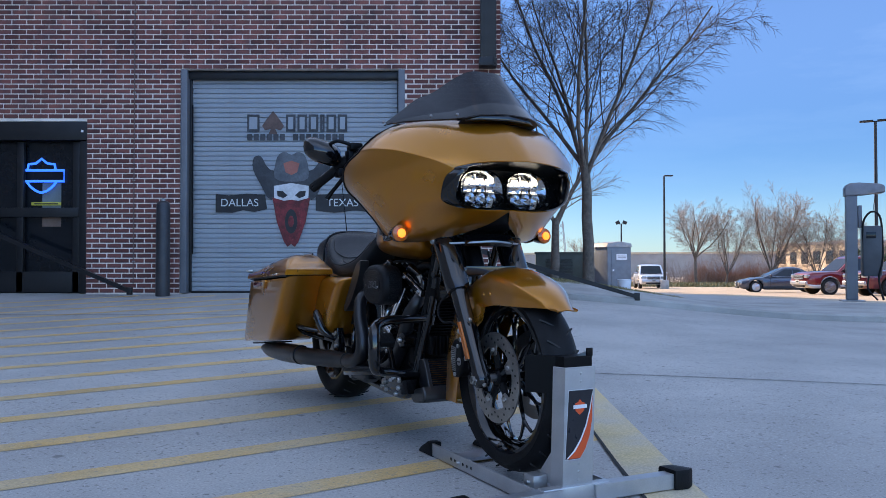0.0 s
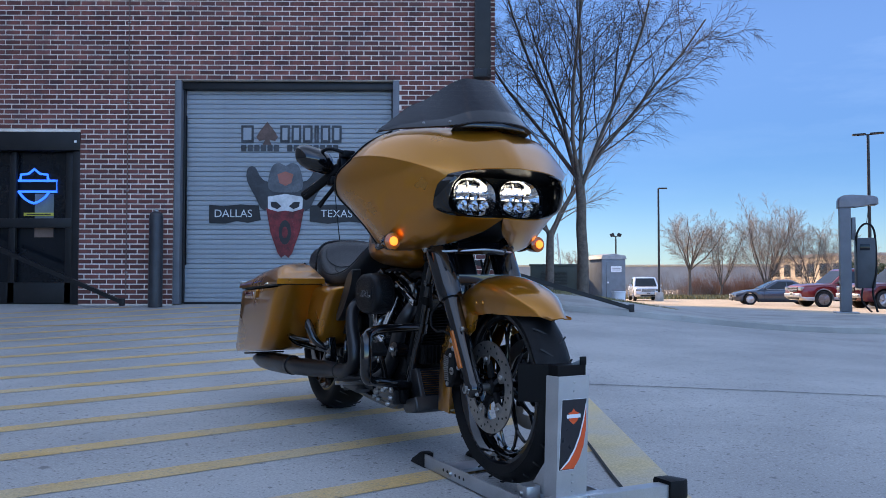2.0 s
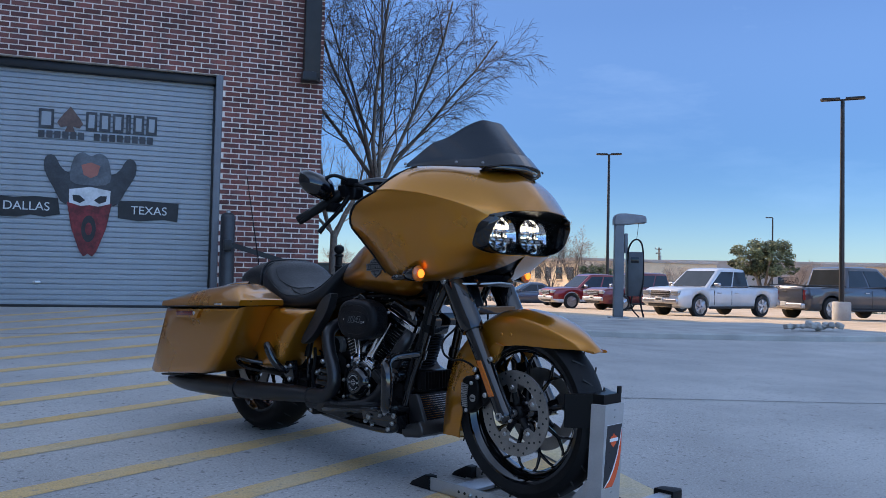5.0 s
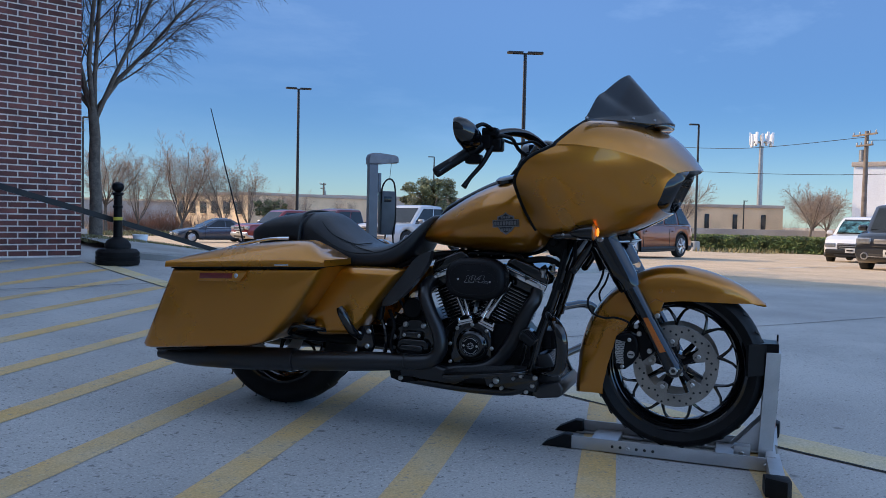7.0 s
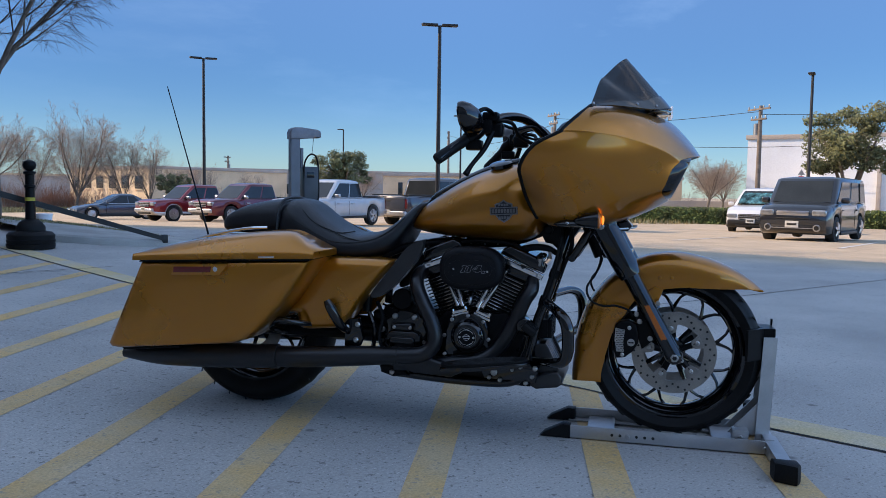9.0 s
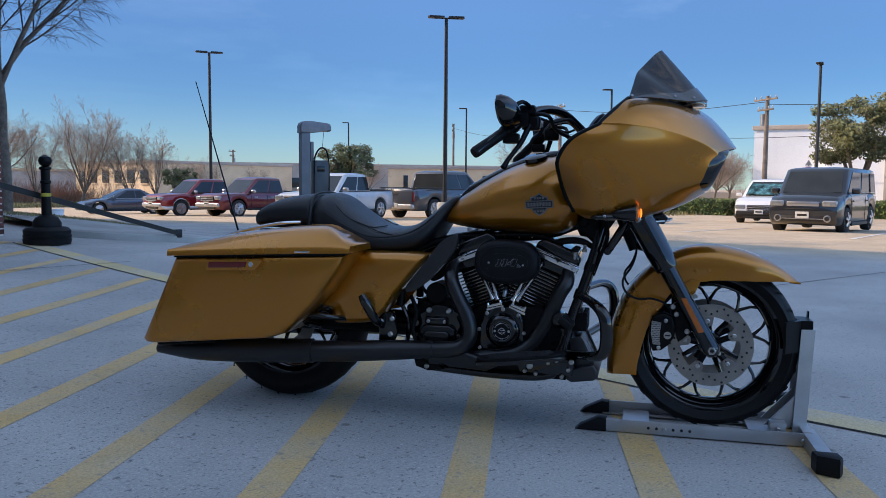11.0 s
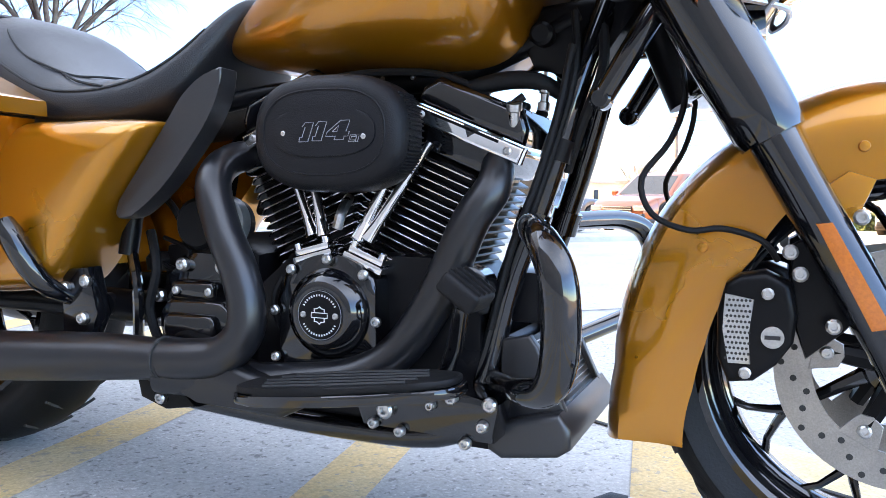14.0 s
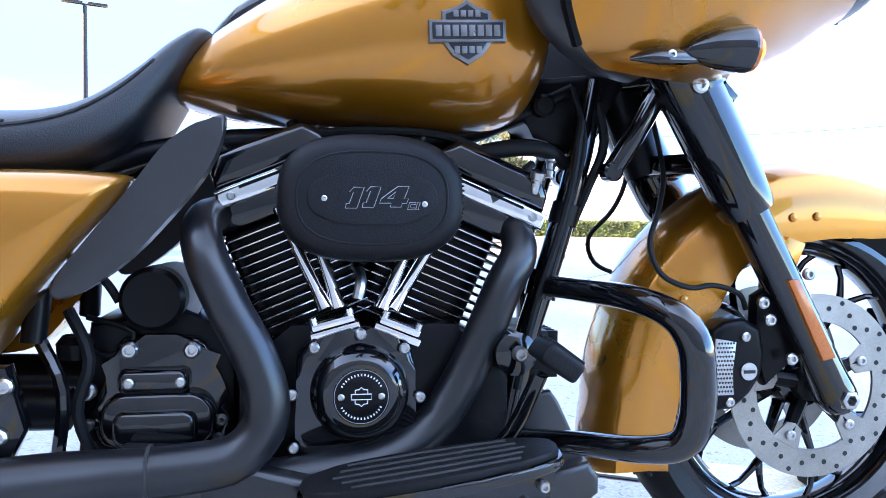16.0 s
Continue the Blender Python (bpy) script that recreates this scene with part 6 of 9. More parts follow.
    four = [(0.42, 0.0), (0.92, 0.0), (0.93, 0.18), (1.12, 0.18), (1.15, 0.42), (0.96, 0.42), (1.02, 1.0), (0.52, 1.0), (-0.08, 0.40), (-0.10, 0.18), (0.44, 0.18)]
    strokes([one], 0.046, 0.590, 0.026, 0.026, 0.0006, "grey outlined 114 mark")
    strokes([one], 0.067, 0.591, 0.026, 0.026, 0.0006)
    strokes([four, [(0.20, 0.42), (0.46, 0.42), (0.50, 0.74)]], 0.090, 0.592, 0.028, 0.026, 0.0006)
    strokes([[(0.0, 0.0), (1.0, 0.0), (1.0, 0.25), (0.3, 0.25), (0.3, 0.75), (1.0, 0.75), (1.0, 1.0), (0.0, 1.0)], [(1.2, 0.0), (1.6, 0.0), (1.6, 1.0), (1.2, 1.0)]], 0.124, 0.589, 0.0085, 0.009, 0.0005)
    # small lines, clips and hoses about the engine
    part("throttle_body", lathe([(0, 0.035), (0.06, 0.035), (0.065, 0.045), (0.09, 0.045)], (0.089, -0.04, 0.60), (0, -1, 0), 20), SATIN, e)
    for pts, r, mtl in (
        ([(-0.28, -0.12, 0.45), (-0.22, -0.13, 0.43), (-0.25, -0.13, 0.40), (-0.30, -0.12, 0.42)], 0.004, SATIN),
        ([(-0.30, -0.13, 0.46), (-0.27, -0.15, 0.40), (-0.285, -0.15, 0.33), (-0.26, -0.14, 0.25)], 0.008, RUBBER),
        ([(-0.33, -0.14, 0.42), (-0.30, -0.16, 0.36), (-0.31, -0.15, 0.27)], 0.009, GLOSS),
        ([(-0.24, -0.12, 0.47), (-0.26, -0.12, 0.50), (-0.30, -0.10, 0.52)], 0.006, RUBBER),
        ([(0.02, -0.10, 0.70), (0.10, -0.11, 0.705), (0.20, -0.10, 0.70), (0.28, -0.09, 0.67)], 0.006, RUBBER),
        ([(0.24, -0.08, 0.66), (0.29, -0.10, 0.64), (0.33, -0.09, 0.665)], 0.006, RUBBER),
        ([(-0.03, -0.13, 0.30), (-0.05, -0.14, 0.36), (-0.03, -0.12, 0.42)], 0.006, RUBBER),
    ):
        part("hose", tube(pts, r, 8, 4), mtl, e)
    for x, y, z in ((0.02, -0.10, 0.697), (0.062, -0.10, 0.700), (0.115, -0.10, 0.698), (0.165, -0.10, 0.700), (-0.02, -0.10, 0.69)):
        part("bolt", bolt((x, y, z), 0.0035, 0.008, (0, -0.7, -0.7)), STEEL, e)
    part("sensor", lathe([(0, 0.008), (0.02, 0.008), (0.022, 0.011), (0.032, 0.011)], (0.325, -0.115, 0.622), (0.1, -0.4, 1), 14), STEEL, e)
    part("spark_plug", tube([(0.07, -0.12, 0.52), (0.075, -0.15, 0.50), (0.07, -0.155, 0.475)], 0.008, 8, 3), STEEL, e)
    part("horn", lathe([(0, 0.045), (0.02, 0.05), (0.03, 0.02)], (0.02, 0.15, 0.55), (0, 1, 0), 24), GLOSS, e)
    part("primary_cover", prism([(-0.30, 0.25), (0.16, 0.25), (0.22, 0.31), (0.20, 0.40), (0.10, 0.44), (-0.28, 0.43), (-0.34, 0.35)], 0.13, 0.20, 0.03, seg=3), GLOSS, e, "gloss black primary cover")


engine()


def exhaust():
    ex = part("rear_header", tube([(-0.09, -0.05, 0.592), (-0.128, -0.13, 0.580), (-0.125, -0.188, 0.542), (-0.095, -0.206, 0.474), (-0.064, -0.210, 0.415), (-0.047, -0.212, 0.360), (-0.052, -0.215, 0.318), (-0.085, -0.222, 0.286), (-0.14, -0.228, 0.277), (-0.18, -0.23, 0.275)], [0.022, 0.025, 0.027, 0.0275, 0.028, 0.0285, 0.029, 0.030, 0.031, 0.031], 20, 6), MATTE, bike, "satin black exhaust header", 60)
    part("front_header", tube([(0.262, -0.05, 0.588), (0.296, -0.10, 0.570), (0.300, -0.130, 0.535), (0.274, -0.145, 0.490), (0.240, -0.150, 0.410), (0.207, -0.155, 0.348), (0.165, -0.165, 0.295), (0.10, -0.180, 0.262), (0.0, -0.19, 0.248), (-0.10, -0.20, 0.245), (-0.2, -0.22, 0.25)], [0.020, 0.023, 0.026, 0.027, 0.028, 0.028, 0.028, 0.028, 0.029, 0.030, 0.032], 20, 6), MATTE, ex, "satin black exhaust header", 60)
    part("flange", lathe([(0, 0.034), (0.010, 0.034)], (0.268, -0.06, 0.585), (0.15, -1, 0.1), 20), STEEL, ex)
    part("collector", prism([(0.02, 0.205), (0.06, 0.225), (0.05, 0.25), (-0.15, 0.295), (-0.22, 0.30), (-0.22, 0.235), (-0.12, 0.215)], -0.17, -0.235, 0.018, seg=3), MATTE, ex)
    part("clamp_gap", lathe([(0, 0.0335), (0.004, 0.0335)], (-0.182, -0.23, 0.275), (-1, 0, 0), 24), JOINT, ex)
    mf = part("muffler", tube([(-0.18, -0.23, 0.2735), (-0.24, -0.235, 0.272), (-0.30, -0.245, 0.27), (-0.42, -0.27, 0.265), (-0.55, -0.295, 0.26), (-0.66, -0.30, 0.256), (-0.665, -0.30, 0.256), (-0.80, -0.305, 0.250), (-1.0, -0.31, 0.242), (-1.15, -0.312, 0.237), (-1.29, -0.315, 0.233)], [0.031, 0.034, 0.037, 0.039, 0.040, 0.041, 0.045, 0.047, 0.046, 0.040, 0.018], 22, 4), MATTE, bike, "long matte black tapered muffler")
    part("muffler_clamp", tube([(-0.635, -0.299, 0.2575), (-0.645, -0.30, 0.257), (-0.665, -0.30, 0.256)], 0.0465, 20, 1), MATTE, mf)
    part("muffler", mirror(tube([(-0.18, -0.23, 0.2735), (-0.42, -0.27, 0.265), (-0.66, -0.30, 0.256), (-0.80, -0.305, 0.250), (-1.0, -0.31, 0.242), (-1.15, -0.312, 0.237), (-1.29, -0.315, 0.233)], [0.031, 0.039, 0.042, 0.047, 0.046, 0.040, 0.018], 18, 4)), MATTE, bike, "long matte black tapered muffler")
    part("muffler_bracket", prism([(-0.27, 0.24), (-0.18, 0.22), (-0.15, 0.195), (-0.21, 0.185), (-0.26, 0.20)], -0.16, -0.20, 0.008), SATIN, bike)
    part("bolt", bolt((-0.215, -0.20, 0.205), 0.010, 0.01), STEEL, bike)


exhaust()


def frame_and_guards():
    for s in (-1, 1):
        part("frame_tube", tube([(0.435, s * 0.05, 0.79), (0.405, s * 0.082, 0.68), (0.374, s * 0.090, 0.57), (0.348, s * 0.095, 0.49), (0.317, s * 0.105, 0.40), (0.292, s * 0.115, 0.29), (0.25, s * 0.13, 0.19), (0.05, s * 0.13, 0.175), (-0.22, s * 0.13, 0.19)], 0.0185, 12, 5), GLOSS, bike, "gloss black frame tube")
        brace = part("frame_brace", tube([(0.446, s * 0.112, 0.658), (0.478, s * 0.115, 0.710), (0.507, s * 0.112, 0.759), (0.535, s * 0.10, 0.805)], [0.0145, 0.0155, 0.0155, 0.0155], 18, 4), GLOSS, bike, "gloss black brace to the fork neck")
        part("brace_end", lathe([(-0.014, 0.011), (-0.011, 0.0145), (0.011, 0.0145), (0.014, 0.011)], (0.443, s * 0.112, 0.654), (0, s, 0), 28), GLOSS, brace)
        part("tank_rail", tube([(0.40, s * 0.05, 0.78), (0.2, s * 0.05, 0.70), (-0.1, s * 0.06, 0.69), (-0.30, s * 0.11, 0.62), (-0.34, s * 0.14, 0.42)], 0.016, 10, 4), SATIN, bike)
        g = part("engine_guard", tube([(0.346, s * 0.095, 0.486), (0.372, s * 0.19, 0.488), (0.402, s * 0.285, 0.487), (0.430, s * 0.340, 0.474), (0.449, s * 0.358, 0.446), (0.456, s * 0.360, 0.405), (0.455, s * 0.360, 0.352), (0.441, s * 0.350, 0.318), (0.405, s * 0.312, 0.303), (0.36, s * 0.22, 0.286), (0.305, s * 0.118, 0.265)], [0.0155, 0.016, 0.017, 0.019, 0.021, 0.0215, 0.021, 0.019, 0.017, 0.016, 0.0155], 18, 6), GLOSS, bike, "gloss black engine guard loop", 60)
        part("guard_clamp", tube([(0.342, s * 0.096, 0.468), (0.347, s * 0.095, 0.486), (0.353, s * 0.094, 0.504)], 0.024, 12, 1), GLOSS, g)
        # floorboard
        ang = pose(0, 0, 0, 0, -7, 0)
        m = Matrix.Translation((0.155, s * 0.275, 0.262)) @ ang
        out = []
        for j in range(28):
            a = 2 * math.pi * j / 28
            c, q = math.cos(a), math.sin(a)
            out.append((0.165 * math.copysign(abs(c) ** 0.75, c), s * 0.062 * math.copysign(abs(q) ** 0.7, q) * (1.0 if c < 0.4 else 0.92)))
        bm = prism(out, 0, 0.014, 0.004, "xy")
        bmesh.ops.transform(bm, matrix=m, verts=bm.verts)
        fb = part("floorboard", bm, GLOSS, bike, "black rider floorboard with a ribbed rubber pad")
        bm = prism([(x * 0.97, y * 0.94) for x, y in out], 0.014, 0.024, 0.004, "xy")
        bmesh.ops.transform(bm, matrix=m, verts=bm.verts)
        part("board_pad", bm, RUBBER, fb)
        for k in range(5):
            bm = tube([(-0.12 + 0.01 * abs(k - 2), (k - 2) * 0.02, 0.0245), (0, (k - 2) * 0.021, 0.0245), (0.12 - 0.008 * abs(k - 2), (k - 2) * 0.018, 0.0245)], 0.0022, 5, 2)
            bmesh.ops.transform(bm, matrix=m, verts=bm.verts)
            part("pad_rib", bm, JOINT, fb)
        part("board_bracket", prism([(0.14, 0.205), (0.33, 0.20), (0.34, 0.255), (0.27, 0.27), (0.12, 0.255)], s * 0.14, s * 0.205, 0.010), GLOSS, fb)
        for x, z, r in ((0.178, 0.232, 0.0125), (0.20, 0.205, 0.008), (0.245, 0.245, 0.007), (0.295, 0.20, 0.0085), (0.318, 0.225, 0.0085), (0.328, 0.255, 0.010), (0.275, 0.258, 0.009), (0.16, 0.212, 0.008)):
            part("bolt", bolt((x, s * 0.205, z), r, 0.011, (0, s, 0)), STEEL, fb)
        part("pivot_cap", lathe([(0, 0.02), (0.012, 0.02), (0.016, 0.012)], (-0.38, s * 0.14, 0.335), (0, s, 0), 18), SATIN, bike)
    # brake pedal, right side
    bp = part("brake_pedal", tube([(0.22, -0.19, 0.245), (0.27, -0.21, 0.30), (0.300, -0.24, 0.385)], 0.011, 10, 3), GLOSS, bike)
    pad = part("pedal_pad", block((0.313, -0.262, 0.408), (0.056, 0.070, 0.028), 0.009, 4, turn=pose(0, 0, 0, 0, 36, 0)), RUBBER, bp, "ribbed rubber brake pedal pad", 50)
    for k in range(4):
        part("pad_rib", block((0.321, -0.288 + 0.0175 * k, 0.420), (0.05, 0.004, 0.006), 0.0015, turn=pose(0, 0, 0, 0, 36, 0)), RUBBER, pad)
    part("brake_cylinder", lathe([(0, 0.03), (0.05, 0.03), (0.055, 0.02)], (0.28, -0.13, 0.40), (0.1, -1, 0), 20), GLOSS, bp)
    part("cylinder_bolt", bolt((0.287, -0.185, 0.402), 0.011, 0.014), STEEL, bp)
    # forward-leaning oil cooler with pale fins across its face, a dark shroud round it and the chin below
    oc = part("oil_cooler", prism([(0.316, 0.328), (0.352, 0.330), (0.398, 0.232), (0.398, 0.205), (0.325, 0.205), (0.318, 0.25)], -0.105, 0.105, 0.004), SATIN, bike, "oil cooler with pale fins in a black shroud")
    for k in range(12):
        t = (k + 0.5) / 12
        part("cooler_fin", tube([(0.354 + 0.045 * t, -0.100, 0.326 - 0.095 * t), (0.354 + 0.045 * t, 0.100, 0.326 - 0.095 * t)], 0.0013, 4, 1), FIN_EDGE, oc)
    for sd in (-1, 1):
        part("shroud_flank", prism([(0.312, 0.326), (0.354, 0.334), (0.366, 0.318), (0.412, 0.222), (0.405, 0.200), (0.322, 0.200), (0.316, 0.25)], sd * 0.104, sd * 0.122, 0.005, seg=3), SHIELD, oc)
    rg = part("regulator", block((0.338, -0.02, 0.383), (0.040, 0.150, 0.072), 0.006), SATIN, bike, "finned black voltage regulator")
    for k in range(10):
        part("regulator_fin", block((0.363, -0.09 + 0.0155 * k, 0.383), (0.020, 0.0035, 0.070), 0.001), SATIN, rg)
    part("chin_spoiler", prism([(0.306, 0.205), (0.304, 0.176), (0.324, 0.165), (0.403, 0.176), (0.420, 0.188), (0.420, 0.215), (0.404, 0.236), (0.345, 0.222)], -0.150, 0.150, 0.010, seg=3), SHIELD, bike, "satin black chin spoiler")
    part("belly_pan", prism([(-0.20, 0.175), (0.30, 0.165), (0.33, 0.19), (-0.20, 0.20)], -0.12, 0.12, 0.006), SATIN, bike)
    part("kickstand", tube([(0.12, 0.19, 0.19), (-0.05, 0.22, 0.165), (-0.16, 0.23, 0.16)], 0.012, 8, 3), SATIN, bike)
    # steering head shroud and loose cables
    part("neck_casting", prism([(0.312, 0.738), (0.345, 0.795), (0.43, 0.805), (0.49, 0.80), (0.452, 0.742), (0.416, 0.690), (0.386, 0.678), (0.347, 0.716)], -0.062, 0.062, 0.014, seg=3), SATIN, bike, "black steering neck casting")
    hose = part("breather_hose", tube([(0.225, -0.085, 0.672), (0.258, -0.090, 0.680), (0.309, -0.090, 0.688), (0.352, -0.088, 0.684), (0.385, -0.075, 0.665)], [0.009, 0.0125, 0.013, 0.012, 0.010], 12, 4), RUBBER, bike, "black rubber hose below the tank")
    part("hose_fitting", lathe([(0, 0.009), (0.010, 0.009), (0.012, 0.006), (0.022, 0.006), (0.024, 0.009), (0.032, 0.009)], (0.357, -0.085, 0.645), (0.1, 0, 1), 10), STEEL, hose, "bright hex fitting")
    part("neck_boss", lathe([(0, 0.017), (0.02, 0.017), (0.024, 0.012)], (0.350, -0.06, 0.752), (0, -1, 0), 18), SATIN, bike)
    for k, pts in enumerate((((0.395, -0.07, 0.78), (0.405, -0.10, 0.70), (0.385, -0.105, 0.61), (0.352, -0.115, 0.50)), ((0.43, -0.06, 0.78), (0.44, -0.09, 0.70), (0.415, -0.09, 0.63), (0.39, -0.075, 0.56)))):
        part("cable", tube(pts, 0.0055 + 0.002 * k, 8, 4), RUBBER, bike)
    part("cable", tube([(0.40, -0.10, 0.73), (0.385, -0.11, 0.64), (0.36, -0.115, 0.55), (0.325, -0.122, 0.45), (0.30, -0.13, 0.34)], 0.006, 8, 4), RUBBER, bike)
    part("cable_clip", tube([(0.376, -0.089, 0.575), (0.380, -0.088, 0.590), (0.385, -0.087, 0.605)], 0.022, 10, 1), SATIN, bike)


frame_and_guards()


def controls():
    for s in (-1, 1):
        hb = part("handlebar", tube([(0.375, s * 0.06, 1.03), (0.335, s * 0.13, 1.095), (0.27, s * 0.20, 1.150), (0.20, s * 0.27, 1.150), (0.145, s * 0.335, 1.105), (0.08, s * 0.395, 1.055), (0.02, s * 0.45, 1.0)], 0.016, 12, 5), GLOSS, bike, "gloss black swept handlebar")
        a, b = Vector((0.012, s * 0.452, 0.996)), Vector((0.098, s * 0.378, 1.068))
        part("grip", tube([a, a.lerp(b, 0.04), a.lerp(b, 0.5), b], [0.015, 0.0195, 0.0185, 0.019], 16, 2), RUBBER, hb, "black ribbed rubber grip")
        d = (b - a).normalized()
        sw = part("switch_housing", tube([b, b + d * 0.03, b + d * 0.065], [0.022, 0.027, 0.022], 14, 2), SATIN, hb)
        part("lever_clamp", block(b + d * 0.075 + Vector((0.01, 0, 0.004)), (0.05, 0.045, 0.05), 0.01), SATIN, sw)
        part("reservoir", block(b + d * 0.085 + Vector((0.02, 0, 0.034)), (0.055, 0.05, 0.03), 0.008), SATIN, sw)
        part("lever", tube([b + d * 0.08 + Vector((0.03, 0, -0.015)), b + d * 0.02 + Vector((0.045, 0, -0.045)), a.lerp(b, 0.70) + Vector((0.050, 0, -0.065)), a.lerp(b, 0.42) + Vector((0.058, 0, -0.078))], [0.011, 0.009, 0.008, 0.011], 10, 4), SATIN, sw, "satin black hand lever")
        part("switch_box", block(b + d * 0.03 + Vector((0.005, 0, -0.035)), (0.055, 0.05, 0.035), 0.008), SATIN, sw)
        part("bar_clamp", block(b + d * 0.115 + Vector((0.012, 0, -0.026)), (0.062, 0.05, 0.05), 0.012, 3), SATIN, sw)
        part("control_hose", tube([b + d * 0.09 + Vector((0.03, 0, 0.02)), b + d * 0.13 + Vector((0.06, 0, -0.01)), (0.26, s * 0.24, 1.085), (0.33, s * 0.17, 1.05)], 0.007, 8, 4), RUBBER, sw)
        # mirror
        st = part("mirror_stem", tube([(0.165, s * 0.32, 1.125), (0.185, s * 0.345, 1.15), (0.165, s * 0.40, 1.168), (0.140, s * 0.43, 1.150)], [0.010, 0.008, 0.007, 0.008], 8, 4), SATIN, hb)
        rows = []
        for k, (dx, w, h) in enumerate(((-0.020, 0.060, 0.032), (-0.014, 0.074, 0.042), (0.006, 0.076, 0.044), (0.035, 0.066, 0.038), (0.058, 0.045, 0.026), (0.070, 0.018, 0.010))):
            row = []
            for j in range(24):
                t = 2 * math.pi * j / 24
                c, q = math.cos(t), math.sin(t)
                yy = w * math.copysign(abs(c) ** 0.7, c)
                zz = h * math.copysign(abs(q) ** 0.75, q) + yy * s * 0.22
                row.append(Vector((0.110 + dx * 0.8 - zz * 0.15, s * 0.44 + yy, 1.130 + zz * 1.12)))
            rows.append(row)
        mr = part("mirror", rings(rows, True, True), GLOSS, hb, "gloss black mirror housing", 60)
        row = [p + Vector((-0.0015, 0, 0)) for p in rows[0]]
        part("mirror_glass", rings([row, [p + Vector((-0.001, 0, 0)) for p in row]], True, True), CHROME, mr)
        # front turn signal, on a short stalk
        t = part("turn_signal", tube([(0.454, s * 0.290, 0.792), (0.471, s * 0.298, 0.795), (0.498, s * 0.300, 0.798), (0.531, s * 0.300, 0.800), (0.542, s * 0.300, 0.800)], [0.003, 0.014, 0.024, 0.0295, 0.030], 22, 5), GLOSS, bike, "bullet turn signal, lit amber")
        part("signal_lens", lathe([(0.0, 0.0295), (0.006, 0.0285), (0.011, 0.018), (0.013, 0.004)], (0.541, s * 0.300, 0.800), (1, 0, 0.03), 20), AMBER_REFLECTOR, t)
        part("lit_bulb", lathe([(0, 0.016), (0.004, 0.014), (0.006, 0.006)], (0.556, s * 0.300, 0.800), (1, 0, 0), 14), AMBER_GLOW, t)
        part("signal_stalk", tube([(0.391, s * 0.292, 0.783), (0.416, s * 0.300, 0.786), (0.446, s * 0.298, 0.788), (0.486, s * 0.292, 0.790)], [0.003, 0.014, 0.016, 0.012], 14, 4, flat=0.6), GLOSS, t)
        part("screw", bolt((0.438, s * 0.308, 0.787), 0.006, 0.004, (0, s, 0)), STEEL, t)
        part("clutch_cable", tube([(0.19, s * 0.29, 1.13), (0.25, s * 0.27, 1.11), (0.31, s * 0.22, 1.12), (0.36, s * 0.16, 1.06)], 0.005, 8, 5), RUBBER, hb)
    part("bar_riser", block((0.385, 0, 1.01), (0.05, 0.14, 0.06), 0.015), SATIN, bike)
    part("speedometer_pod", lathe([(-0.03, 0.03), (0, 0.05), (0.03, 0.05), (0.035, 0.04)], (0.40, 0.03, 1.085), (-0.7, 0, 0.7), 20), GLOSS, bike)


controls()


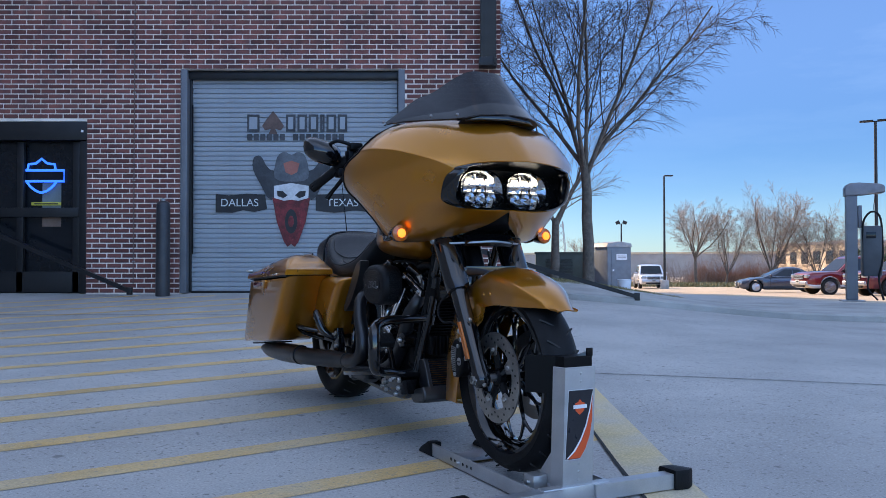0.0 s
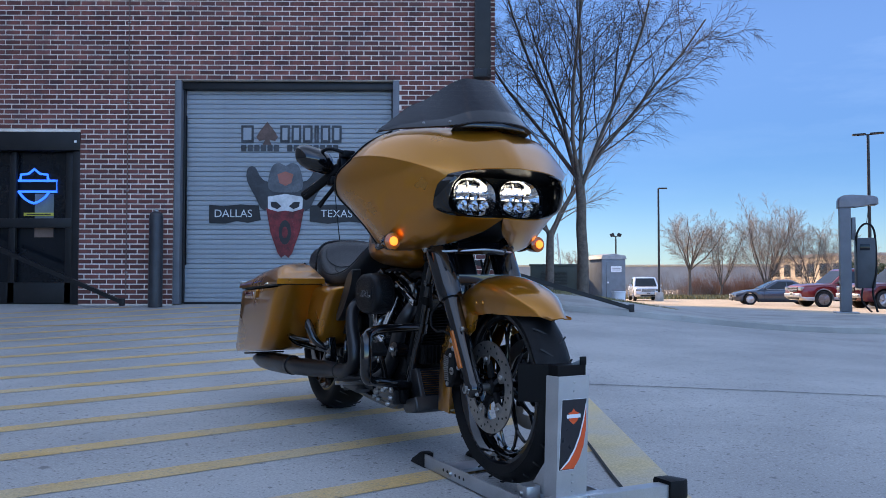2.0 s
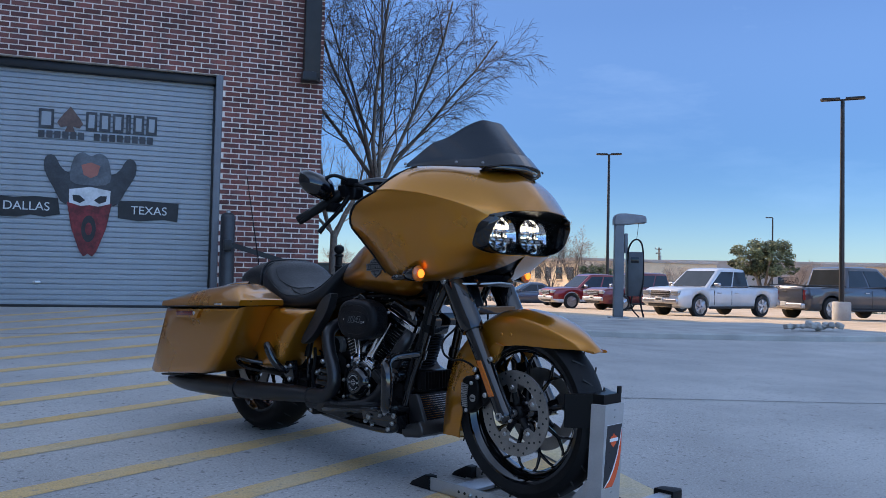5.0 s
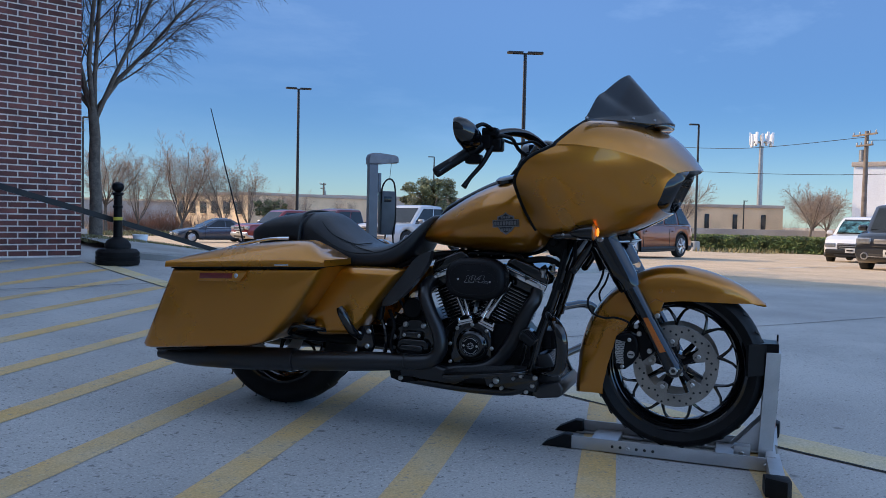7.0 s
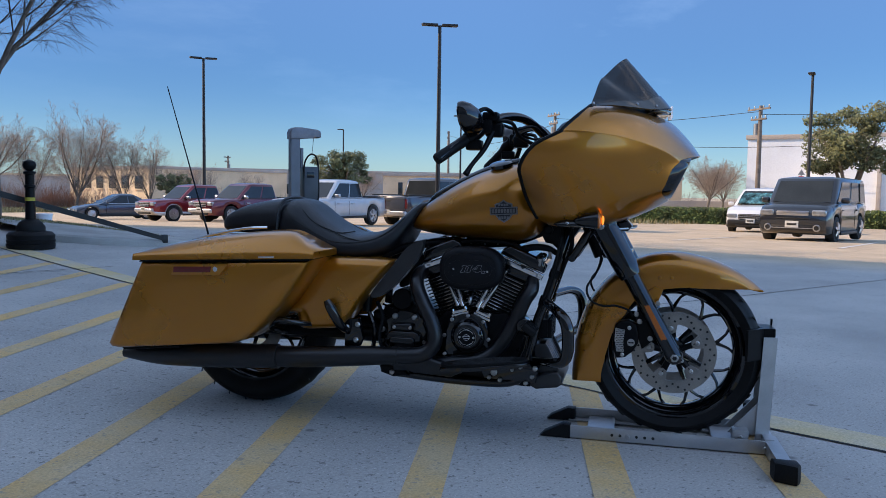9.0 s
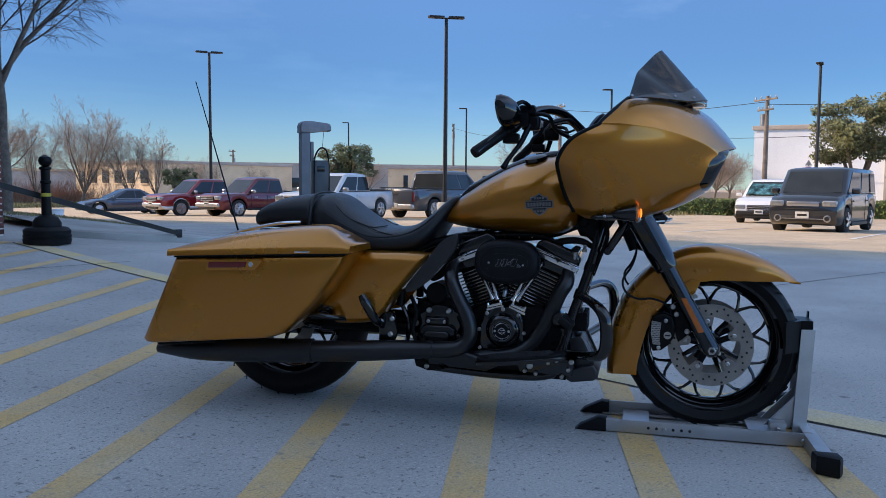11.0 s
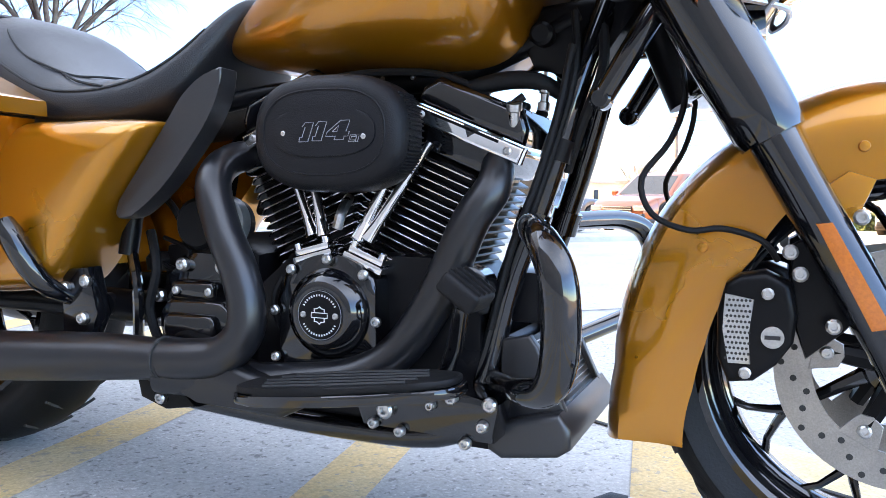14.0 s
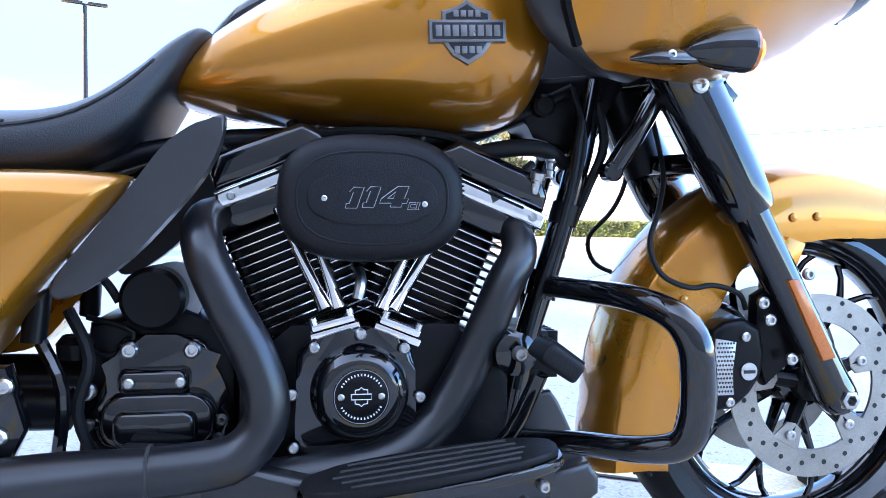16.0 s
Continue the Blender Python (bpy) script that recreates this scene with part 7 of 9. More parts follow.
# ---- wheel chock ----
def wheel_chock():
    c = thing("wheel_chock", "silver aluminium wheel chock with black rubber feet holding a wheel", "wheel chock", BIKE_M @ Matrix.Translation((0, 0, -0.016)))
    for s in (-1, 1):
        y = s * 0.128
        rail = part("side_rail", prism([(0.42, 0.016), (0.445, 0.052), (1.12, 0.052), (1.165, 0.046), (1.165, 0.006), (0.43, 0.006)], y - 0.004, y + 0.004, 0.0015), ALU, c, "brushed aluminium side rail")
        part("rail_flange", block((0.79, y - s * 0.02, 0.009), (0.72, 0.04, 0.006), 0.002), ALU, rail)
        part("toe", prism([(0.340, 0.003), (0.358, 0.022), (0.425, 0.056), (0.455, 0.054), (0.455, 0.003)], y + s * 0.010, y - s * 0.034, 0.008), RUBBER, rail, "black rubber toe")
        for k in range(6):
            part("hole", lathe([(0, 0.0055), (0.0008, 0.0055)], (0.605 + 0.029 * k, y + s * 0.0042, 0.028), (0, s, 0), 10), JOINT, rail)
        part("rail_bolt", bolt((0.661, y + s * 0.004, 0.027), 0.008, 0.010, (0, s, 0)), STEEL, rail)
        part("rail_bolt", bolt((1.131, y + s * 0.004, 0.026), 0.010, 0.009, (0, s, 0)), STEEL, rail)
        # outrigger foot
        a, b = Vector((1.150, s * 0.06, 0.030)), Vector((1.160, s * 0.40, 0.030))
        part("outrigger", tube([a, b], 0.032, 4, 1), ALU, c, "aluminium outrigger bar")
        part("foot", prism([(1.112, s * 0.352), (1.19, s * 0.352), (1.196, s * 0.40), (1.182, s * 0.428), (1.118, s * 0.402)], 0.002, 0.066, 0.010, "xy"), RUBBER, c, "black rubber foot")
        part("gusset", prism([(1.01, 0.05), (1.115, 0.05), (1.115, 0.17)], s * 0.045 - 0.003, s * 0.045 + 0.003, 0.001), ALU, c)
    part("cross_plate", block((0.56, 0, 0.018), (0.10, 0.245, 0.012), 0.002), ALU, c)
    part("cross_plate", block((1.02, 0, 0.018), (0.12, 0.245, 0.012), 0.002), ALU, c)
    part("pivot_block", block((1.05, -0.075, 0.050), (0.055, 0.05, 0.05), 0.004), ALU, c)
    part("pivot_bolt", bolt((1.05, -0.10, 0.052), 0.007, 0.007), STEEL, c)
    part("front_bar", block((1.145, 0, 0.032), (0.035, 0.24, 0.048), 0.004), ALU, c)

    def lean(bm):
        for v in bm.verts:
            v.co.x += 0.045 * (v.co.z - 0.40)
        return bm
    # open channel: a front plate with two side flanges turned back
    post = part("post", lean(prism([(1.168, -0.048), (1.168, 0.060), (1.120, 0.062), (1.120, 0.057), (1.163, 0.055), (1.163, -0.043), (1.120, -0.053), (1.120, -0.058)], 0.03, 0.405, 0.0012, "xy", 1)), ALU, c, "upright aluminium channel post with a printed panel")
    x = 1.1682

    def sheet(name, outline, lift, material, label=""):
        part(name, lean(prism(outline, x + lift, x + lift + 0.0007, 0, "yz")), material, post, label)
    edge = [(-0.041, 0.134), (0.010, 0.134), (0.030, 0.162), (0.044, 0.200), (0.051, 0.250), (0.052, 0.337), (-0.034, 0.337)]
    sheet("panel_border", [(0.006 + (u - 0.006) * 1.03, 0.236 + (v - 0.236) * 1.014) for u, v in edge], 0.0, WHITE_MARK)
    sheet("panel", edge, 0.0008, BADGE_DARK, "black panel with an orange flash")
    sheet("flash_edge", [(0.0505, 0.330), (0.0505, 0.248), (0.043, 0.200), (0.029, 0.163), (0.010, 0.136), (-0.038, 0.136), (-0.012, 0.160), (0.010, 0.192), (0.028, 0.232), (0.041, 0.280)], 0.0016, WHITE_MARK)
    sheet("panel_flash", [(0.0500, 0.318), (0.0505, 0.248), (0.043, 0.200), (0.029, 0.163), (0.010, 0.136), (-0.034, 0.136), (-0.006, 0.158), (0.015, 0.190), (0.032, 0.230), (0.044, 0.276)], 0.0024, ORANGE_MARK)
    sheet("panel_emblem", [(-0.012, 0.298), (0.000, 0.302), (0.006, 0.310), (0.012, 0.302), (0.024, 0.298), (0.021, 0.276), (0.006, 0.264), (-0.009, 0.276)], 0.0016, ORANGE_MARK)
    sheet("emblem_bar", [(-0.018, 0.283), (0.030, 0.283), (0.030, 0.294), (-0.018, 0.294)], 0.0024, WHITE_MARK)
    for z in (0.386, 0.362, 0.118, 0.095, 0.070):
        part("rivet", lean(bolt((x - 0.001, 0.008, z), 0.004, 0.003, (1, 0, 0))), STEEL, post)
    cr = part("cradle", prism([(1.060, -0.118), (1.120, -0.050), (1.160, -0.046), (1.160, 0.054), (1.120, 0.056), (1.060, 0.118), (1.052, 0.112), (1.112, 0.044), (1.112, -0.040), (1.052, -0.112)], 0.325, 0.436, 0.002, "xy", 1), SATIN, c, "black steel tyre cradle with two angled wings")
    part("cradle_tab", block((1.158, 0.046, 0.446), (0.006, 0.022, 0.026), 0.002), SATIN, cr)


wheel_chock()


# ---- vehicles ----
def paint(name, c, metal=0.3):
    return mat(name, c, 0.3, metal, 0.05, 2, 200, coat=1.0, rough_vary=0.04)


CAR_TYRE = mat("car_tyre", (0.02, 0.02, 0.021), 0.8, 0, 0.1, 6, 80)
CAR_RIM = mat("car_rim", (0.5, 0.5, 0.52), 0.3, 0.9, 0.06, 6, 80)
CAR_BLACK = mat("car_trim", (0.015, 0.015, 0.016), 0.5, 0, 0.1, 6, 80)
CAR_LAMP = mat("car_lamp", (0.32, 0.33, 0.34), 0.10, 0.4, 0.1, 20, 80, coat=1)
CAR_GLASS = mat("car_glass", (0.03, 0.036, 0.04), 0.04, 0, 0.1, 2, 40, spec=0.35, rough_vary=0.02)
PLATE = mat("plate_white", (0.6, 0.6, 0.58), 0.5)


def lerp_line(points, x):
    """Height on a line of (x, z) points."""
    for (x0, z0), (x1, z1) in zip(points, points[1:]):
        if x <= x1:
            return z0 + (z1 - z0) * max(0.0, x - x0) / (x1 - x0)
    return points[-1][1]


def pane(corners, out, depth=0.012):
    """A flat pane with rounded look on a slanting side: four corners, pushed out along a direction."""
    bm = bmesh.new()
    o = Vector(out).normalized()
    lo = [bm.verts.new(Vector(c) - o * depth) for c in corners]
    hi = [bm.verts.new(Vector(c) + o * depth * 0.5) for c in corners]
    bm.faces.new(hi)
    bm.faces.new(lo)
    for i in range(4):
        bm.faces.new((lo[i], lo[(i + 1) % 4], hi[(i + 1) % 4], hi[i]))
    return bm


# deck line, foot and roof of the cabin as shares of half the length, belt as a share of the height,
# windows along the cabin's side
SHAPES = {
    "sedan": (((-1, .56), (-.96, .62), (-.62, .655), (-.4, .635), (.36, .615), (.70, .56), (.93, .47), (1, .40)), (-.74, .46), (-.36, .06), .62, ((.17, .44), (.47, .80)), .20),
    "pickup": (((-1, .60), (-.99, .615), (-.2, .615), (.46, .605), (.62, .60), (.90, .575), (.97, .54), (1, .47)), (-.36, .50), (-.31, .22), .60, ((.05, .42), (.46, .88)), .13),
    "boxy": (((-1, .56), (-.98, .60), (.5, .60), (.66, .60), (.90, .55), (.97, .50), (1, .42)), (-.985, .66), (-.93, .42), .59, ((.05, .22), (.29, .55), (.60, .90)), .10),
    "suv": (((-1, .52), (-.96, .60), (.3, .62), (.50, .61), (.75, .57), (.93, .49), (1, .40)), (-.93, .52), (-.72, .14), .60, ((.05, .24), (.29, .53), (.57, .88)), .17),
}


def vehicle(name, label, x, y, heading, colour, kind, L, W, H, wheel_r, lower=None):
    """A parked vehicle facing +x of its own frame: body with open wheel arches, cabin, panes, wheels, lamps."""
    v = thing(name, label, "car" if kind != "pickup" else "pickup truck", Matrix.Translation((x, y, ground_z(x, y))) @ pose(0, 0, 0, 0, 0, heading), "parked vehicles")
    h, w = L / 2, W / 2
    lo = wheel_r * (0.62 if kind != "pickup" else 0.85)
    deck, foot, roof, belt, windows, taper = SHAPES[kind]
    fx, rx = h * 0.63, -h * 0.60
    arch = wheel_r * 1.16

    def half(px):
        u = max(0.0, (abs(px) - (h - 0.55)) / 0.55)
        return w * (1 - taper * u ** 2.6)

    def under(px):
        for ax in (fx, rx):
            if abs(px - ax) < arch:
                return max(lo, wheel_r + math.sqrt(arch ** 2 - (px - ax) ** 2))
        return lo + 0.12 * max(0.0, (abs(px) - (h - 0.25)) / 0.25) ** 2

    def section(px, z0, z1, k=1.0):
        e = half(px) * k
        d = z1 - z0
        ring = [(0.0, z1 + 0.025), (e * 0.55, z1 + 0.018), (e * 0.84, z1 - 0.005), (e * 0.945, z1 - 0.045 * min(1, d * 2)), (e * 0.985, z1 - d * 0.22), (e, z1 - d * 0.42), (e * 0.992, z1 - d * 0.7), (e * 0.96, z0 + d * 0.06), (e * 0.90, z0)]
        return [(px, p, q) for p, q in ring] + [(px, -p, q) for p, q in reversed(ring[1:])]
    stations = {-h, -h + 0.03, -h + 0.10, -h + 0.22, h - 0.22, h - 0.10, h - 0.03, h}
    stations.update(px * h for px, _ in deck[1:-1])
    for ax in (fx, rx):
        stations.update(ax + arch * math.cos(math.pi * k / 12) for k in range(13))
        stations.update((ax - arch - 0.004, ax + arch + 0.004))
    line = [(px * h, z * H) for px, z in deck]
    rows = [section(px, under(px), max(lerp_line(line, px), under(px) + 0.05)) for px in sorted(stations)]
    part("body", rings(rows), colour, v, sharp=48)
    part("underbody", block((0, 0, lo + 0.16), (L * 0.9, W * 0.70, 0.26), 0.03), CAR_BLACK, v)
    if lower:
        part("lower_body", rings([section(px, under(px) - 0.01, max(lo + 0.17, under(px) + 0.05), 1.012) for px in sorted(stations)]), lower, v)
    bz, tz = H * belt - 0.03, H - 0.045
    b0, b1, r0, r1 = foot[0] * h, foot[1] * h, roof[0] * h, roof[1] * h
    wb, wr = w * 0.93, w * (0.80 if kind != "boxy" else 0.87)

    def ring(x0, x1, e, z, c):
        q = [(x1, e - c), (x1 - c * 0.3, e - c * 0.3), (x1 - c, e), (x0 + c, e), (x0 + c * 0.3, e - c * 0.3), (x0, e - c)]
        return [(px, py, z) for px, py in q] + [(px, -py, z) for px, py in reversed(q)]
    cab = part("cabin", rings([ring(b0, b1, wb, bz, 0.07), ring(b0 + (r0 - b0) * 0.5, b1 + (r1 - b1) * 0.5, wb + (wr - wb) * 0.42, (bz + tz - 0.03) / 2, 0.09), ring(r0, r1, wr, tz - 0.03, 0.12), ring(r0 + 0.04, r1 - 0.06, wr - 0.05, tz + 0.005, 0.16), ring(r0 + 0.22, r1 - 0.28, wr * 0.66, H - 0.005, 0.2), ring(r0 + 0.5, r1 - 0.5, wr * 0.25, H, 0.1)]), colour, v, sharp=50)

    def on(u, t, s):
        """A place on the cabin's side: share along it from the tail, share of its height."""
        x0, x1 = b0 + (r0 - b0) * t, b1 + (r1 - b1) * t
        bow = 0.035 * 4 * t * (1 - t) * 0.28
        return (x0 + (x1 - x0) * u, s * (wb + (wr - wb) * t + bow + 0.006), bz + (tz - 0.03 - bz) * t)
    for s in (-1, 1):
        for u0, u1 in windows:
            part("side_window", pane([on(u0, 0.12, s), on(u1 + (0.06 if u1 == windows[-1][1] else 0), 0.12, s), on(u1, 0.90, s), on(u0, 0.90, s)], (0, s, 0.15)), CAR_GLASS, cab, "tinted side window")
        part("window_line", tube([on(windows[0][0], 0.07, s), on(0.5, 0.07, s), on(windows[-1][1] + 0.06, 0.07, s)], 0.012, 6, 2), CAR_RIM if kind in ("sedan", "suv") else CAR_BLACK, cab)
    for nm, xa, xb, o in (("windscreen", b1, r1, 1), ("rear_window", b0, r0, -1)):
        def front(t, e):
            return (xa + (xb - xa) * t + o * 0.006, e * (wb + (wr - wb) * t), bz + (tz - 0.03 - bz) * t)
        part(nm, pane([front(0.10, -0.86), front(0.10, 0.86), front(0.93, 0.84), front(0.93, -0.84)], (o, 0, abs(xa - xb) / (tz - bz))), CAR_GLASS, cab, "sky-reflecting glass")
    if kind == "pickup":
        for s in (-1, 1):
            part("bed_rail", block((-h * 0.68, s * (w - 0.08), H * 0.615 + 0.03), (h * 0.60, 0.09, 0.05), 0.015), CAR_BLACK, v)
        part("bed_liner", block((-h * 0.68, 0, H * 0.615 + 0.028), (h * 0.58, W * 0.78, 0.012)), CAR_BLACK, v)
        part("tailgate", block((-h - 0.004, 0, H * 0.44), (0.05, W * 0.80, H * 0.27), 0.02), colour, v)
        part("tailgate_handle", block((-h - 0.032, 0, H * 0.52), (0.02, 0.22, 0.06), 0.008), CAR_BLACK, v)
    for px in (fx, rx):
        for s in (-1, 1):
            t = part("wheel", lathe([(-0.2, wheel_r * 0.6), (-0.2, wheel_r * 0.95), (-0.16, wheel_r), (-0.03, wheel_r), (0.0, wheel_r * 0.94), (0.004, wheel_r * 0.70), (-0.03, wheel_r * 0.66)], (px, s * (w - 0.02), wheel_r), (0, s, 0), 28), CAR_TYRE, v)
            part("rim", lathe([(-0.008, wheel_r * 0.70), (0.006, wheel_r * 0.66), (-0.02, wheel_r * 0.60), (-0.07, wheel_r * 0.2)], (px, s * (w - 0.02), wheel_r), (0, s, 0), 28), CAR_RIM if kind != "boxy" else CAR_BLACK, t)
            for k in range(6):
                a = 2 * math.pi * k / 6 + 0.3
                part("rim_spoke", tube([(px + 0.03 * math.cos(a), s * (w - 0.012), wheel_r + 0.03 * math.sin(a)), (px + wheel_r * 0.64 * math.cos(a), s * (w - 0.018), wheel_r + wheel_r * 0.64 * math.sin(a))], [0.055, 0.04], 4, 1), CAR_RIM, t)
    nz = lerp_line(line, h - 0.05)
    for s in (-1, 1):
        part("headlamp", block((h - 0.10, s * w * 0.70, nz - 0.07), (0.24, W * 0.19, 0.15), 0.045, 3), CAR_LAMP, v, "clear headlamp")
        part("tail_lamp", block((-h + 0.07, s * (w * (1 - taper) - 0.05), H * 0.46), (0.16, 0.14, H * 0.19), 0.03), RED_REFLECTOR, v, "red tail lamp")
        part("door_mirror", block((b1 - 0.32, s * (w + 0.09), bz + 0.10), (0.12, 0.2, 0.14), 0.05, 3), CAR_RIM if kind == "pickup" else colour, v)
        for u in (b0 + (b1 - b0) * 0.46, b1 - 0.30):
            part("door_gap", block((u, s * (w * 0.998), (lo + bz) / 2 + 0.02), (0.012, 0.008, bz - lo - 0.16)), CAR_BLACK, v)
            part("door_handle", block((u - 0.22, s * (w + 0.008), bz - 0.14), (0.17, 0.03, 0.035), 0.008), CAR_RIM if kind == "pickup" else colour, v)
        part("sill_strip", block(((fx + rx) / 2, s * (w - 0.025), lo + 0.02), (fx - rx - 2 * arch - 0.04, 0.05, 0.08), 0.02), CAR_BLACK, v)
    if kind == "boxy":
        part("grille", block((h - 0.015, 0, nz - 0.08), (0.06, W * 0.44, 0.12), 0.03), CAR_RIM, v, "mesh grille between the lamps")
        part("lower_intake", block((h - 0.02, 0, lo + 0.17), (0.09, W * 0.66, 0.13), 0.05), CAR_BLACK, v)
        part("chrome_strip", block((h + 0.024, 0, lo + 0.16), (0.012, W * 0.56, 0.018), 0.004), CAR_RIM, v)
        for s in (-1, 1):
            f = part("fog_lamp", lathe([(0, 0.085), (0.04, 0.085), (0.045, 0.06), (0.02, 0.05)], (h - 0.015, s * W * 0.33, lo + 0.17), (1, 0, 0), 16), CAR_RIM, v, "chrome-ringed fog lamp")
            part("lens", disc((h + 0.012, s * W * 0.33, lo + 0.17), 0.05, 0.01, (1, 0, 0), 14), CAR_BLACK, f)
        part("bonnet_slot", block((h - 0.0, 0, nz - 0.20), (0.05, W * 0.46, 0.03), 0.01), CAR_BLACK, v)
    else:
        part("grille", block((h - 0.01, 0, nz - 0.10), (0.07, W * 0.46, 0.20), 0.03), CAR_BLACK, v)
        for k in range(3):
            part("grille_bar", block((h + 0.026, 0, nz - 0.165 + 0.065 * k), (0.014, W * 0.46, 0.022), 0.005), CAR_RIM, v)
        part("lower_intake", block((h + 0.006, 0, lo + 0.09), (0.07, W * 0.56, 0.12), 0.03), CAR_BLACK, v)
    low = CAR_RIM if kind == "pickup" else (lower or colour)
    if kind in ("pickup", "suv"):
        part("front_bumper", block((h - 0.03, 0, lo + 0.20), (0.20, W * 0.86, 0.17), 0.06, 4), low, v)
        part("rear_bumper", block((-h - 0.02, 0, lo + 0.16), (0.20, W * 0.86, 0.18), 0.05, 4), low, v)
    part("number_plate", block((h + 0.075 if kind != "boxy" else h + 0.03, 0, lo + 0.25), (0.012, 0.31, 0.16), 0.004), PLATE, v)
    part("plate_bar", block((h + 0.083 if kind != "boxy" else h + 0.038, 0, lo + 0.25), (0.004, 0.22, 0.05)), CAR_BLACK, v)
    part("rear_plate", block((-h - (0.126 if kind in ("pickup", "suv") else 0.01), 0, lo + 0.22), (0.012, 0.31, 0.15), 0.004), PLATE, v)
    return v


RED_CAR = paint("dark_red_paint", (0.20, 0.010, 0.016))
SILVER_CAR = paint("silver_white_paint", (0.55, 0.57, 0.6), 0.2)
BLUE_GREY = paint("blue_grey_paint", (0.06, 0.078, 0.11), 0.4)
vehicle("sedan", "dark blue-grey sedan parked at the lot's edge", 16.5, 38.9, 168, BLUE_GREY, "sedan", 4.1, 1.6, 1.24, 0.28)
vehicle("pickup_truck", "dark red pickup truck with silver lower body, parked", 17.05, 32.9, 180, RED_CAR, "pickup", 4.75, 1.70, 1.60, 0.34, lower=SILVER_CAR)
vehicle("pickup_truck", "maroon crew-cab pickup truck with chrome bumper, parked", 17.7, 29.8, 184, paint("maroon_paint", (0.12, 0.009, 0.02)), "pickup", 4.9, 1.70, 1.63, 0.35)
vehicle("pickup_truck", "silver-white pickup truck parked beside the charger", 15.4, 22.0, 193, SILVER_CAR, "pickup", 4.75, 1.66, 1.56, 0.34)
vehicle("pickup_truck", "dark charcoal pickup truck seen with tailgate up", 21.4, 22.5, 2, paint("charcoal_paint", (0.05, 0.056, 0.07)), "pickup", 5.5, 1.95, 1.85, 0.39)
vehicle("suv", "copper orange crossover parked in the sunlit lot", 19.0, 15.65, 184, paint("copper_paint", (0.24, 0.062, 0.02), 0.5), "suv", 4.9, 1.91, 1.69, 0.37, lower=CAR_BLACK)
white_suv = vehicle("suv", "white crossover with a foil sunshade behind the windscreen", 28.9, 12.2, 188, paint("white_paint", (0.72, 0.73, 0.75), 0.0), "suv", 4.7, 1.88, 1.68, 0.36, lower=CAR_BLACK)
vehicle("boxy_car", "dark grey boxy hatchback parked in the sunlit lot", 19.4, 7.7, 181, paint("graphite_paint", (0.024, 0.027, 0.034)), "boxy", 3.9, 1.70, 1.62, 0.32)
vehicle("pickup_truck", "white pickup truck with a black grille, far across the lot", 14.6, 56.3, 262, paint("truck_white", (0.74, 0.75, 0.77), 0.0), "pickup", 5.0, 1.85, 1.70, 0.40)
sunshade = thing("sunshade", "crinkled green foil sunshade behind the windscreen glass", "sunshade", white_suv.matrix_world.copy())
part("foil", rings([[(1.20, -0.70, 1.10), (1.20, 0.70, 1.10)], [(1.0, -0.68, 1.28), (1.0, 0.68, 1.28)], [(0.72, -0.62, 1.50), (0.72, 0.62, 1.50)]], False, False), mat("green_foil", (0.25, 0.5, 0.46), 0.2, 0.8, 0.4, 4, 12, bump=0.6), sunshade, thick=0.01)


def lot_lines():
    m = mat("white_lot_paint", (0.62, 0.61, 0.58), 0.85, 0, 0.1, 1.5, 60)
    for k, (x0, y0) in enumerate(((13.5, 8.9), (13.5, 5.6), (15.0, 12.2), (16.5, 17.8), (24.5, 14.4), (24.5, 10.4), (26.0, 7.2), (17.0, 24.5), (17.5, 20.6))):
        tagged(part("bay_line", strip((x0, y0), (x0 + 5.6, y0 + 0.55), 0.10, 0.006, 10), m), "white parking bay line on the lot", "stripe", "bay lines", "structure")


lot_lines()


# ---- trees ----
def limb_mesh(verts, faces, pts, radii, n):
    start = len(verts)
    up = None
    for i, p in enumerate(pts):
        d = (pts[min(i + 1, len(pts) - 1)] - pts[max(i - 1, 0)]).normalized()
        up = d.orthogonal().normalized() if up is None else (up - d * up.dot(d)).normalized()
        s = d.cross(up)
        for j in range(n):
            a = 2 * math.pi * j / n
            verts.append(p + (up * math.cos(a) + s * math.sin(a)) * radii[i])
    for i in range(len(pts) - 1):
        for j in range(n):
            k = (j + 1) % n
            a = start + i * n
            faces.append((a + j, a + k, a + n + k, a + n + j))


